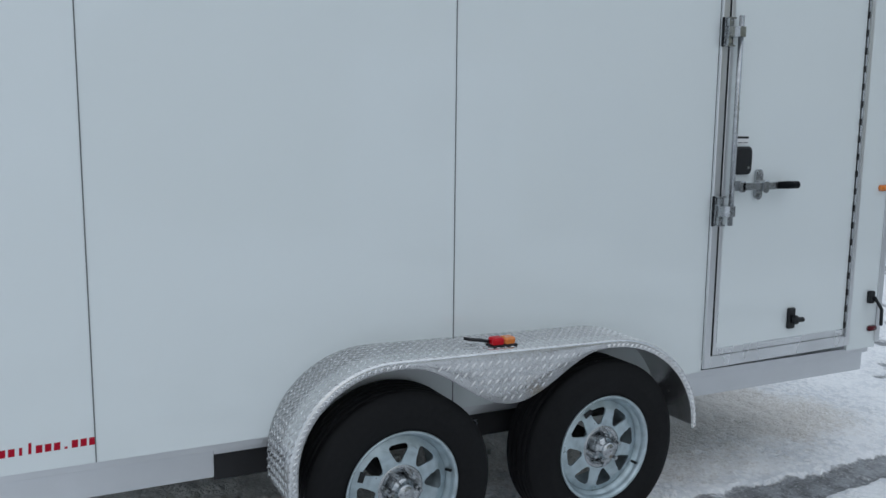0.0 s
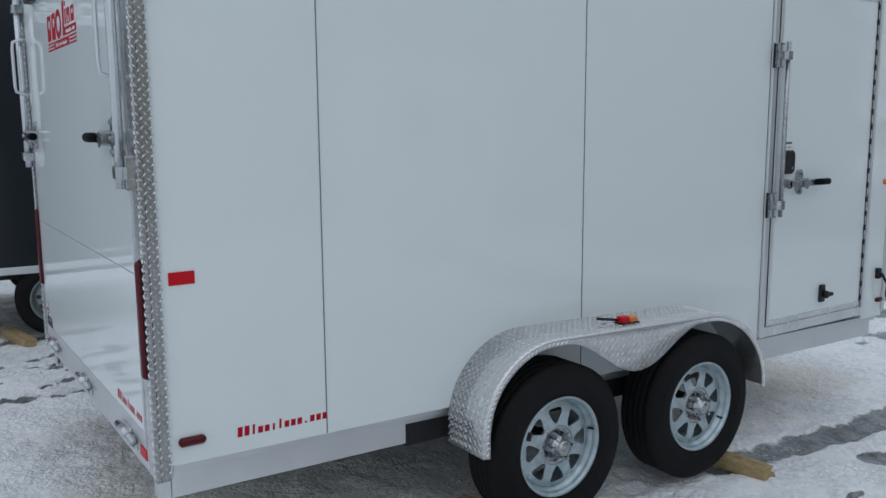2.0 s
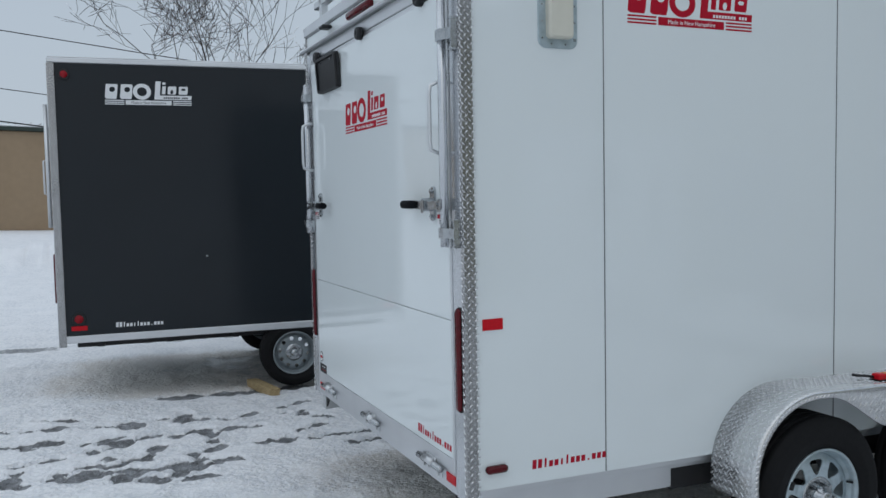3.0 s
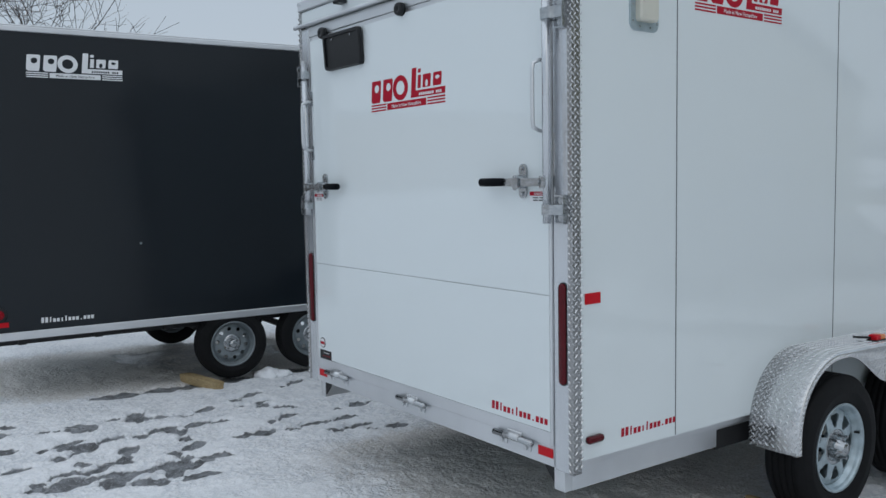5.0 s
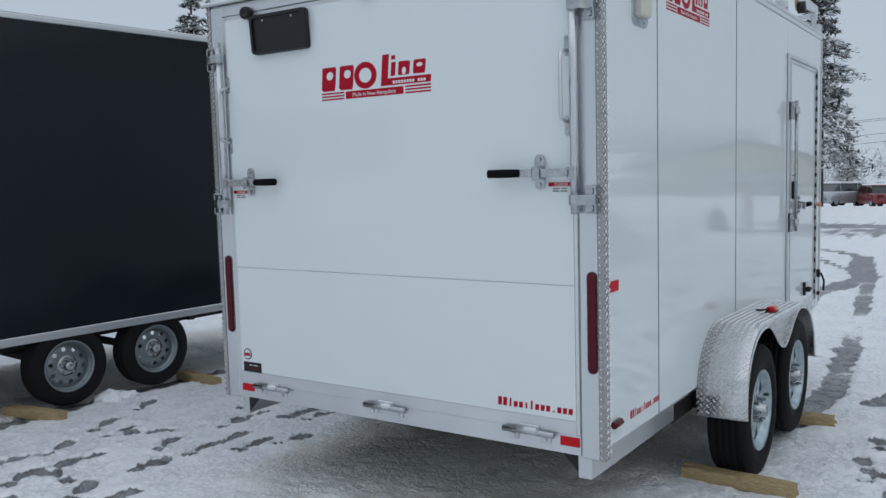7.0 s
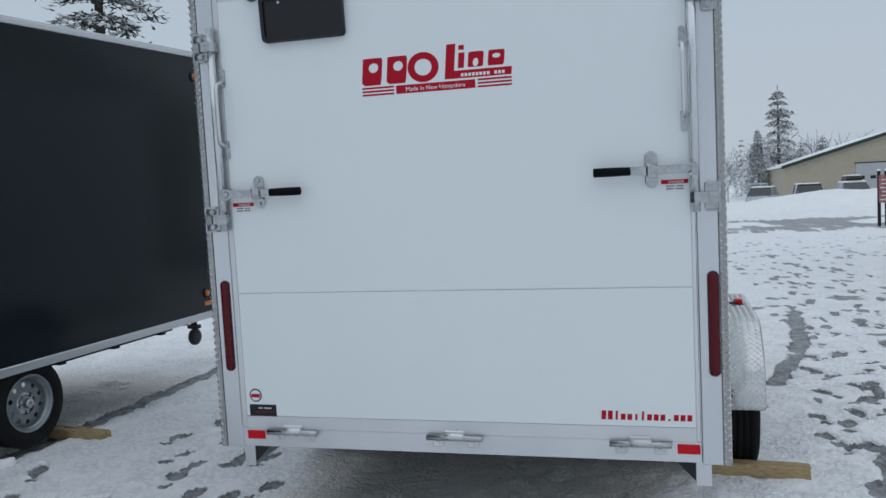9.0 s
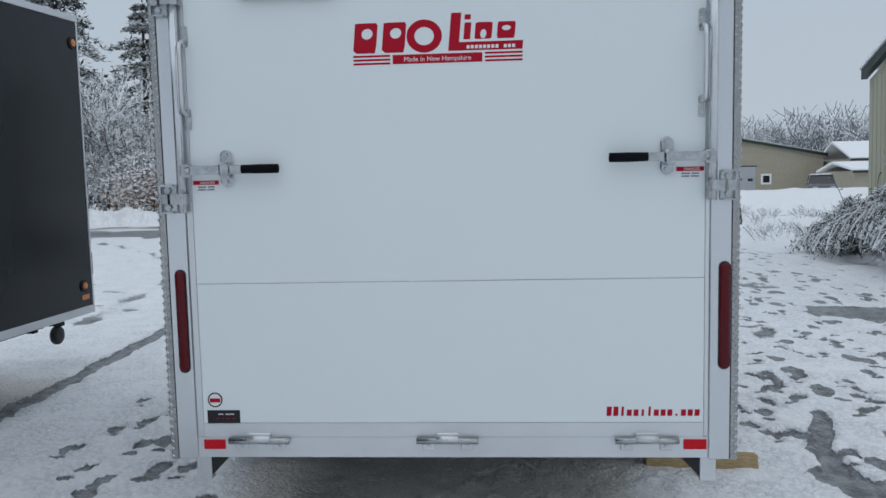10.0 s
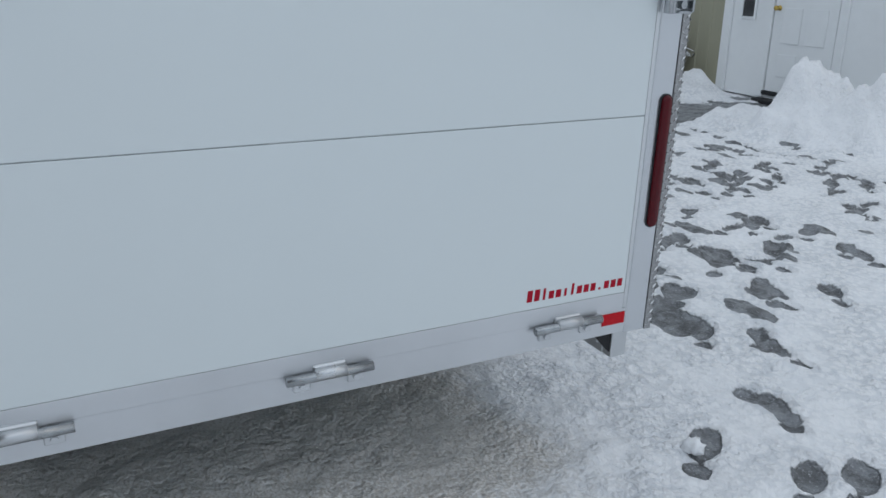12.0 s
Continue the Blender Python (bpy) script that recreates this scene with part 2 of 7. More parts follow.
def bar_text(name, parent, place, width, height, material, word, depth=0.0015):
    """Lettering that stays plain: a row of bars with the rhythm of the word."""
    tall = set("NHtlkdbhfTDLCAPMEGR1")
    step = width / len(word)
    bm = bmesh.new()
    depth = min(depth, 0.0006)
    for i, ch in enumerate(word):
        if ch == " ":
            continue
        h = height if ch in tall else height * 0.68
        w = step * (0.34 if ch in "il.t" else 0.72)
        if ch == ".":
            h = height * 0.2
        u = (i + 0.5) * step
        plate(bm, [(u - w / 2, 0), (u + w / 2, 0), (u + w / 2 + h * 0.06, h), (u - w / 2 + h * 0.06, h)], place, depth)
    return part(name, bm, material, parent)


def letters(name, parent, text, m, size, material, label=""):
    """Real words in the built-in font, turned into a flat mesh; m places it."""
    cu = bpy.data.curves.new(name, "FONT")
    cu.body, cu.size, cu.extrude, cu.align_x, cu.resolution_u = text, size, 0.0004, "CENTER", 3
    tmp = new(name + "_outline", cu)
    bpy.context.view_layer.update()
    me = bpy.data.meshes.new_from_object(tmp.evaluated_get(bpy.context.evaluated_depsgraph_get()))
    bpy.data.objects.remove(tmp)
    me.materials.clear()
    me.materials.append(material)
    ob = new(name, me)
    ob.parent, ob.matrix_local = parent, m
    if label:
        ob["label"] = label
    return ob


def emblem(parent, place, w, h, ink, paper, words, label):
    """The maker's emblem as plain shapes: slanted blocks with holes, a ring, small blocks and striped bars below."""
    base = 0.25 * h
    D = 0.0006
    ob = part("emblem", plate(bmesh.new(), [(0.235 * w, 0.02 * h), (0.765 * w, 0.02 * h), (0.765 * w, 0.205 * h), (0.235 * w, 0.205 * h)], place, D), ink, parent, label)

    def block(u0, u1, v0, v1, name="block"):
        sl = 0.1 * (v1 - v0)
        part(name, plate(bmesh.new(), [(u0, v0), (u1, v0), (u1 + sl, v1), (u0 + sl, v1)], place, D), ink, ob)

    def pierced(u0, u1, v0, v1, hu, hv, hw, hh, n=28):
        """A block whose outline is bridged to a round hole."""
        bm = bmesh.new()
        cu, cv = u0 + hu * (u1 - u0), v0 + hv * (v1 - v0)
        out, inn = [], []
        for k in range(n):
            a = 2 * math.pi * k / n
            c, s = math.cos(a), math.sin(a)
            t = min(((u1 - cu) if c > 0 else (cu - u0)) / max(abs(c), 1e-6), ((v1 - cv) if s > 0 else (cv - v0)) / max(abs(s), 1e-6))
            out.append((cu + c * t, cv + s * t))
            inn.append((cu + c * hw, cv + s * hh))
        lean = lambda q: (q[0] + 0.1 * (q[1] - v0), q[1])
        rings = [[place(*lean(q), d) for q in ps] for ps, d in ((out, 0), (out, D), (inn, D), (inn, 0))]
        part("block", loft(bm, rings, True, False), ink, ob)

    top = 0.85 * h
    for u0 in (0.0, 0.17):
        pierced(u0 * w, (u0 + 0.135) * w, base, top, 0.56, 0.64, 0.033 * w, 0.105 * h)
    bm = bmesh.new()
    ring(bm, (0.425 * w, base + 0.31 * h), 0.105 * w, 0.33 * h, 0.55, place, 24, D)
    part("ring", bm, ink, ob)
    block(0.565 * w, 0.625 * w, base, h)
    block(0.625 * w, w, base, base + 0.17 * h)
    block(0.655 * w, 0.695 * w, base + 0.22 * h, 0.80 * h)
    block(0.664 * w, 0.70 * w, 0.86 * h, 0.96 * h)
    pierced(0.72 * w, 0.82 * w, base + 0.22 * h, 0.80 * h, 0.5, 0.3, 0.018 * w, 0.09 * h)
    pierced(0.85 * w, 0.955 * w, base + 0.22 * h, 0.80 * h, 0.5, 0.62, 0.026 * w, 0.05 * h)
    for k in range(3):
        v = (0.02 + 0.075 * k) * h
        for u0, u1 in ((0, 0.22), (0.78, 1.0)):
            block(u0 * w, u1 * w, v, v + 0.04 * h, "stripe")
    fine = lambda u, v, d: place(u, v, d + 0.0007)
    bar_text("lettering", ob, lambda u, v, d: fine(u + 0.67 * w, v + base + 0.035 * h, d), 0.29 * w, 0.10 * h, paper, "aaaaaaaa aaa", 0.0005)
    a, c, e = (Vector(place(0, 0, 0)), Vector(place(1, 0, 0)), Vector(place(0, 1, 0)))
    n = (Vector(place(0, 0, 1)) - a).normalized()
    m = Matrix.Translation(Vector(place(0.5 * w, 0.065 * h, 0.0013))) @ Matrix(((*(c - a).normalized(),), (*(e - a).normalized(),), (*n,))).transposed().to_4x4()
    letters("words", ob, words, m, 0.135 * h, paper)
    return ob


def ring(bm, c, ru, rv, hole, place, n=20, d=0.0015):
    """A flat elliptic ring."""
    out = [(math.cos(2 * math.pi * k / n), math.sin(2 * math.pi * k / n)) for k in range(n)]
    vs = [[bm.verts.new(place(c[0] + s * ru * a, c[1] + s * rv * b, h)) for a, b in out] for s, h in ((1, 0), (1, d), (hole, d), (hole, 0))]
    for p, q in zip(vs, vs[1:]):
        for i in range(n):
            j = (i + 1) % n
            bm.faces.new((p[i], p[j], q[j], q[i]))


def bolt(bm, place, u, v, r=0.008, d=0.006):
    plate(bm, [(u + r * math.cos(k * math.pi / 3), v + r * math.sin(k * math.pi / 3)) for k in range(6)], place, d)


# ---- the white cargo trailer ----
W, LEN, Z0, ZT = 2.038, 4.21, 0.565, 2.532
trailer = thing("cargo_trailer", LEVEL, "white enclosed cargo trailer with aluminium trim, parked on snow", "trailer")


def raked(bm, below, slope=0.015):
    """Let the lower edge fall towards the nose."""
    for v in bm.verts:
        if v.co.z < below:
            v.co.z -= slope * v.co.x
    return bm


def side_sheet(name, x0, x1, z0, z1, y=0.0, th=0.012):
    return part(name, raked(B(x0, x1, y, y + th, z0, z1, bev=0.0004), 1.0), WHITE, trailer)


# side skin, sheet by sheet, with narrow joints
J = 0.0016
side_sheet("side_panel", 0.03, 0.597 - J, Z0, ZT)
side_sheet("side_panel", 0.597 + J, 1.806 - J, Z0, ZT)
side_sheet("side_panel", 1.806 + J, 3.03, Z0, ZT)
side_sheet("side_panel", 3.034, 3.976, 2.327, ZT)
side_sheet("side_panel", 3.98, LEN - 0.02, Z0, ZT)
for xs in (0.597, 1.806):
    part("joint_seal", raked(B(xs - 0.0012, xs + 0.0012, -0.0024, 0.004, Z0 + 0.002, ZT - 0.002), 1.0), SEAM, trailer)
part("inner_wall", B(0.03, LEN - 0.03, 0.0125, 0.035, Z0 + 0.005, ZT - 0.004), GAP, trailer)
part("far_side_wall", B(0.03, LEN, W - 0.03, W, Z0, ZT, bev=0.003), WHITE, trailer)
part("front_wall", B(LEN - 0.02, LEN, 0.0, W - 0.031, Z0, ZT, bev=0.003), WHITE, trailer)
part("floor_pan", B(0.07, LEN - 0.04, 0.13, W - 0.13, Z0 - 0.02, Z0 + 0.03), GALV, trailer, "galvanised floor pan")
roof = part("roof", B(-0.005, LEN + 0.005, -0.004, W + 0.004, ZT + 0.004, ZT + 0.05, bev=0.012, seg=2), WHITE, trailer, "white metal roof")
part("roof_edge", B(-0.012, LEN + 0.012, -0.012, 0.03, ZT + 0.034, ZT + 0.056, bev=0.004), ALU_H, roof)
part("roof_edge", B(-0.012, LEN + 0.012, W - 0.03, W + 0.012, ZT + 0.034, ZT + 0.056, bev=0.004), ALU_H, roof)
# chassis
for y0 in (0.086, W - 0.136):
    part("chassis_rail", B(0.0615, LEN - 0.03, y0 + 0.04, y0 + 0.048, 0.47, Z0 - 0.07, bev=0.003), ALU_H, trailer)
# the side rail is deep before and behind the wheels, shallow over them
for y0 in (0.056, W - 0.112):
    for x0, x1, low in ((0.0615, 0.955, 0.434), (0.9555, 2.79, 0.51), (2.7905, LEN - 0.03, 0.434)):
        part("side_rail", raked(B(x0, x1, y0, y0 + 0.056, low, Z0 - 0.0315, bev=0.002), 1.0), ALU_H, trailer)
    part("sill_lip", raked(B(0.0615, LEN - 0.03, y0 - 0.03, y0 + 0.07, Z0 - 0.031, Z0 - 0.0015, bev=0.001), 1.0), ALU_H, trailer)
for k in range(9):
    x = 0.3 + k * 0.47
    part("cross_member", B(x, x + 0.05, 0.138, W - 0.138, 0.45, Z0 - 0.081), ALU_H, trailer)
for x in (1.512, 2.35):
    part("axle", T([(x, -0.1, 0.366), (x, W + 0.02, 0.366)], 0.035, 12), UNDER, trailer)
for y0 in (0.062, W - 0.106):
    part("spring_hanger", raked(B(0.957, 2.789, y0, y0 + 0.044, 0.42, 0.5095), 1.0), UNDER, trailer)
    part("equaliser", B(1.9, 1.95, y0 - 0.006, y0 + 0.05, 0.36, 0.46, bev=0.004), ZINC, trailer)
# end brackets of the rails below the rear sill
for y0, y1, s in ((0.056, 0.112, 1), (W - 0.128, W - 0.084, -1)):
    bm = B(0.02, 0.06, y0, y1, 0.435, 0.5285, bev=0.002)
    c = y1 if s > 0 else y0
    end = part("rail_end", bm, ALU, trailer)
    # the gusset's shade is put into its colour, the dark undercarriage material
    part("gusset", loft(bmesh.new(), [[(x, c, 0.529), (x, c + s * 0.075, 0.529), (x, c, 0.45)] for x in (0.026, 0.034)]), UNDER, end)

# rear frame
for y0, y1 in ((0.012, 0.088), (W - 0.088, W - 0.012)):
    part("rear_post", B(0.0, 0.06, y0, y1, 0.522, 2.44, bev=0.004), POST, trailer)
sill = part("rear_sill", B(0.0, 0.05, 0.09, W - 0.09, 0.529, 0.606, bev=0.001), ALU_H, trailer)
header = part("rear_header", B(0.0, 0.06, 0.089, W - 0.089, 2.388, 2.44, bev=0.003), ALU_H, trailer)
part("drip_rail", T([(-0.022, -0.022, 2.45), (-0.022, W + 0.022, 2.45)], 0.011, 8), ALU_H, trailer)
part("fascia", B(0.004, 0.05, 0.0, W, 2.456, 2.531, bev=0.003), WHITE, trailer)
part("top_angle", B(-0.01, 0.03, -0.008, W + 0.008, 2.534, 2.59, bev=0.004), ALU_H, trailer)
part("clearance_lamp", plate(bmesh.new(), rounded(0.33, 0.036, 0.012), on_rear(1.055, 2.492, 0.003), 0.028, 0.008), RED_LENS, trailer, "long dark red rear clearance lamp", True)
part("camera_pod", B(-0.05, 0.003, 1.53, 1.595, 2.497, 2.516, bev=0.006), BLACK, trailer)

# tread-plate corner trims
for y, s in ((0.0, -1), (W, 1)):
    bm = bmesh.new()
    ys = sorted((y - s * 0.0115, y + s * 0.012))
    low = 0.522
    box(bm, -0.0012, 0.012, ys[0], ys[1], low, 2.532, bev=0.0005)
    ys = sorted((y + s * 0.004, y + s * 0.012))
    box(bm, 0.0125, 0.044, ys[0], ys[1], low, 2.532, bev=0.002)
    trim = part("corner_trim", bm, TRIM, trailer, "bright tread-plate corner trim")
    e1, e2 = Vector((1, 0, 0)), Vector((0, 0, 1))
    yy = y + s * 0.0124
    if s < 0:
        tread_bars("tread", trim, lambda u, v: (Vector((u - 0.004, yy, 0.53 + v)), e1, e2), 2, 142, 0.026, 0.0139, 0.0128, 0.0036)
    else:
        tread_bars("tread", trim, lambda u, v: (Vector((0.044 - u, yy, 0.53 + v)), -e1, e2), 2, 142, 0.026, 0.0139, 0.0128, 0.0036)
    tread_bars("tread", trim, lambda u, v: (Vector((-0.0014, y + 0.0125 - u, 0.53 + v)), Vector((0, -1, 0)), e2), 1, 142, 0.025, 0.0139, 0.0112, 0.003)
bm = B(LEN - 0.03, LEN + 0.006, -0.006, 0.0, 0.53, 2.53, bev=0.002)
part("front_corner_trim", bm, ALU, trailer)

# rear ramp door
ramp = part("ramp_door", B(0.003, 0.045, 0.0925, W - 0.0925, 0.606, 2.386, bev=0.001), ALU, trailer, "white rear ramp door in an aluminium frame, closed")
part("door_panel", B(-0.004, 0.0025, 0.107, 1.922, 0.6605, 1.1775, bev=0.0012), WHITE, ramp)
part("door_panel", B(-0.004, 0.0025, 0.107, 1.922, 1.1805, 2.366, bev=0.0012), WHITE, ramp)
for y0, y1, e0 in ((0.0885, 0.0914, 0.0915), (W - 0.0914, W - 0.0885, W - 0.0922)):
    part("door_seal", B(0.006, 0.05, y0, y1, 0.607, 2.387), ALU, ramp)
    part("door_gasket", B(0.004, 0.045, e0, e0 + 0.0007, 0.607, 2.386), GAP, ramp)
part("door_edge_strip", B(-0.0035, 0.0025, 0.0925, 0.1055, 0.61, 2.383, bev=0.001), ALU, ramp)
part("door_edge_strip", B(-0.0035, 0.0025, 1.9235, W - 0.0925, 0.61, 2.383, bev=0.001), ALU, ramp)
part("door_edge_strip", B(-0.0035, 0.0025, 0.106, 1.923, 0.6066, 0.659, bev=0.001), ALU_H, ramp)
emblem(trailer, on_rear(1.32, 1.941, -0.004), 0.59, 0.172, RED_INK, WHITE_INK, "Made in New Hampshire", "red maker's emblem, plain shapes over striped bars")
bar_text("lettering", ramp, on_rear(0.451, 0.684, -0.004), 0.333, 0.034, RED_INK, "NHtrailers.com")


def shifted(place, d0):
    return lambda u, v, d: place(u, v, d + d0)


# number plate holder, empty
pp = lambda u, v, d: (-0.004 - d - 0.012 * (v / 0.09 + 1) * 0.5, 1.548 - u, 2.272 + v)
holder = part("plate_holder", plate(bmesh.new(), rounded(0.35, 0.178, 0.018), pp, 0.018, 0.004), BLACK, trailer, "empty black number plate holder")
bm = bmesh.new()
for w0, h0, w1, h1 in ((0.35, 0.178, 0.315, 0.145),):
    o, i2 = rounded(w0, h0, 0.018), rounded(w1, h1, 0.012)
    rings = [[pp(u, v, 0.018) for u, v in o], [pp(u * 0.985, v * 0.97, 0.027) for u, v in o], [pp(u, v, 0.027) for u, v in i2], [pp(u, v, 0.018) for u, v in i2]]
    loft(bm, rings, True, False)
part("rim", bm, BLACK, holder)
for u in (-0.09, 0.09):
    bm = bmesh.new()
    bolt(bm, lambda a, b, d: pp(a, b, 0.018 + d), u, 0.06, 0.006, 0.004)
    part("plate_screw", bm, ZINC, holder)
for y in (1.763, 1.043, 0.322):
    bm = bmesh.new()
    lat = [(0.03, 0.0), (0.03, 0.018), (0.026, 0.028), (0.012, 0.028), (0.010, 0.02)]
    rings = [[(-0.004 - o, y + r * math.cos(2 * math.pi * k / 16), 2.383 + r * math.sin(2 * math.pi * k / 16)) for k in range(16)] for r, o in lat]
    part("rubber_bumper", loft(bm, rings), BLACK, ramp, "", True)

# grab bars
for y in (0.122, 1.92):
    bm = T([(-0.004, y, 2.045), (-0.03, y, 2.045), (-0.062, y, 2.03), (-0.066, y, 2.0), (-0.066, y, 1.83), (-0.062, y, 1.80), (-0.03, y, 1.788), (-0.004, y, 1.788)], 0.0075, 8)
    bar = part("grab_bar", bm, ALU, trailer, "aluminium grab bar", True)
    for z in (2.062, 1.772):
        bm = plate(bmesh.new(), rounded(0.022, 0.075, 0.008, 3), on_rear(y, z, -0.004), 0.005)
        for dz in (-0.026, 0.026):
            bolt(bm, on_rear(y, z + dz, -0.009), 0, 0, 0.005, 0.003)
        part("bar_foot", bm, ZINC, bar)


def cam_lock(place, hand, top, low, arm0, arm1, grip1, plate_u, zc, upper, parent, tube_u, post_u, backing=False):
    """A cam-bar lock: upright bar, two brackets, arm with black grip and its catch plate. place(u, v, d) as on the face, hand the side that the arm points to."""
    lock = part("lock_bar", T([place(tube_u, low, 0.03), place(tube_u, top, 0.03)], 0.011 if backing else 0.0155, 14), ZINC if backing else POST, parent, "galvanised cam lock bar with a black-gripped lever", True)
    for v0, v1 in upper:
        bm = bmesh.new()
        mid = (v0 + v1) / 2
        w = abs(post_u)
        c = tube_u + post_u * 0.62
        plate(bm, [(a + c, b + mid) for a, b in rounded(0.05, v1 - v0, 0.006, 3)], place, 0.008, 0.002)
        strap_u, strap_h = tube_u + post_u * 0.3, (v1 - v0) * 0.36
        rings = [[place(strap_u + post_u * q, mid + sg * strap_h / 2, d) for q, d in ((-0.52, 0.006), (-0.52, 0.04), (-0.36, 0.052), (0.1, 0.052), (0.28, 0.036), (0.62, 0.03), (0.62, 0.006))] for sg in (-1, 1)]
        loft(bm, rings)
        for sg in (-1, 1):
            fl_u = c + post_u * 0.05
            plate(bm, [(a + fl_u + post_u * 0.24, b + mid + sg * (v1 - v0) * 0.33) for a, b in rounded(0.007, (v1 - v0) * 0.3, 0.002, 2)], place, 0.03)
            plate(bm, [(a + fl_u, b + mid + sg * (v1 - v0) * 0.485) for a, b in rounded(0.045, 0.006, 0.002, 2)], place, 0.026)
        for v in (v0 + 0.02, v1 - 0.02):
            bolt(bm, lambda u, b, d: place(u, b, 0.008 + d), c + post_u * 0.03, v, 0.0115, 0.012)
        part("lock_bracket", bm, ZINC, lock)
        if backing:
            part("backing_plate", plate(bmesh.new(), [(a + tube_u + post_u * 1.02, b + mid) for a, b in rounded(0.012, v1 - v0 + 0.004, 0.004, 3)], place, 0.006, 0.002), BLACK, lock)
    bm = bmesh.new()
    a0, a1 = sorted((arm0, arm1))
    plate(bm, [(a + (a0 + a1) / 2, b + zc) for a, b in rounded(a1 - a0, 0.03, 0.006, 3)], lambda u, v, d: place(u, v, 0.04 + d), 0.008, 0.002)
    plate(bm, [(a + arm0, b + zc) for a, b in rounded(0.034, 0.042, 0.006, 3)], lambda u, v, d: place(u, v, 0.012 + d), 0.036, 0.004)
    bolt(bm, lambda u, v, d: place(u, v, 0.048 + d), arm0 + 0.6 * (arm1 - arm0) * 0.1, zc, 0.009, 0.006)
    part("lever", bm, ZINC, lock)
    part("grip", T([place(arm1 - hand * 0.004, zc, 0.045), place((arm1 + grip1) / 2, zc, 0.047), place(grip1, zc, 0.05)], [0.0155, 0.017, 0.0165], 12), GRIP, lock, "black rubber grip", True)
    bm = bmesh.new()
    plate(bm, [(a + plate_u, b + zc + 0.004) for a, b in rounded(0.042, 0.128, 0.02, 5)], place, 0.014, 0.003)
    plate(bm, [(a + plate_u, b + zc) for a, b in rounded(0.03, 0.05, 0.01, 4)], place, 0.056, 0.006)
    for dv in (-0.045, 0.05):
        bolt(bm, lambda u, v, d: place(u, v, 0.014 + d), plate_u, zc + dv, 0.009, 0.007)
    part("catch", bm, ZINC, lock)
    return lock


RP = on_rear(0, 0, 0.0)
cam_lock(RP, -1, 2.44, 1.45, -0.1, -0.314, -0.44, -0.24, 1.603, ((1.45, 1.552), (2.146, 2.256)), trailer, -0.088, 0.088)
cam_lock(RP, 1, 2.262, 1.44, -1.93, -1.719, -1.592, -1.79, 1.592, ((1.44, 1.541), (2.134, 2.242)), trailer, -1.95, -0.088)

# danger labels
for y0, z0 in ((0.159, 1.527), (1.868, 1.515)):
    lb = part("warning_label", B(-0.0055, -0.0042, y0 - 0.049, y0 + 0.049, z0, z0 + 0.04), WHITE_INK, trailer, "white and red warning label")
    part("label_band", B(-0.0064, -0.0057, y0 - 0.047, y0 + 0.047, z0 + 0.024, z0 + 0.039), RED_INK, lb)
    m = Matrix.Translation((-0.0069, y0 - 0.006, z0 + 0.0265)) @ Matrix(((0, 0, -1, 0), (-1, 0, 0, 0), (0, 1, 0, 0), (0, 0, 0, 1)))
    letters("word", lb, "DANGER", m, 0.0135, WHITE_INK)
    bar_text("fine_print", lb, on_rear(y0 + 0.03, z0 + 0.0135, -0.0056), 0.06, 0.007, GAP, "aaaaa aaaa", 0.0006)
    bar_text("fine_print", lb, on_rear(y0 + 0.03, z0 + 0.004, -0.0056), 0.06, 0.007, GAP, "aaaaa aaaaa", 0.0006)

# lamps, reflectors, stickers of the rear
for y, z in ((0.037, 1.043), (1.983, 1.041)):
    tl = part("tail_lamp", plate(bmesh.new(), rounded(0.036, 0.378, 0.0178, 7), on_rear(y, z), 0.016, 0.007), RED_LENS, trailer, "long dark red oval tail lamp", True)
    bm = bmesh.new()
    plate(bm, rounded(0.041, 0.384, 0.02, 7), on_rear(y, z), 0.004)
    part("gasket", bm, GAP, tl)
for y0 in (0.135, 1.885):
    part("reflector", B(-0.0035, -0.0002, y0 - 0.0405, y0 + 0.0405, 0.5605, 0.5965, bev=0.001), RED_REFLEX, trailer, "red reflective tape")
bm = bmesh.new()
plate(bm, arc_pts((0, 0), 0.028, 0, 348, 24), on_rear(1.875, 0.748, -0.0042), 0.001)
badge = part("round_sticker", bm, GAP, trailer, "small round dealer sticker")
part("face", plate(bmesh.new(), arc_pts((0, 0), 0.023, 0, 348, 24), on_rear(1.875, 0.748, -0.0054), 0.0006), WHITE_INK, badge)
part("stripe", B(-0.0068, -0.0062, 1.855, 1.895, 0.739, 0.754), RED_INK, badge)
blk = part("black_sticker", B(-0.0056, -0.0042, 1.784, 1.906, 0.661, 0.709), BLACK, trailer, "small black printed sticker")
bar_text("lettering", blk, on_rear(1.866, 0.692, -0.0058), 0.06, 0.007, WHITE_INK, "aaa aaaaa", 0.0006)
bar_text("lettering", blk, on_rear(1.875, 0.676, -0.0058), 0.075, 0.005, RED_INK, "aa a aa aa", 0.0006)
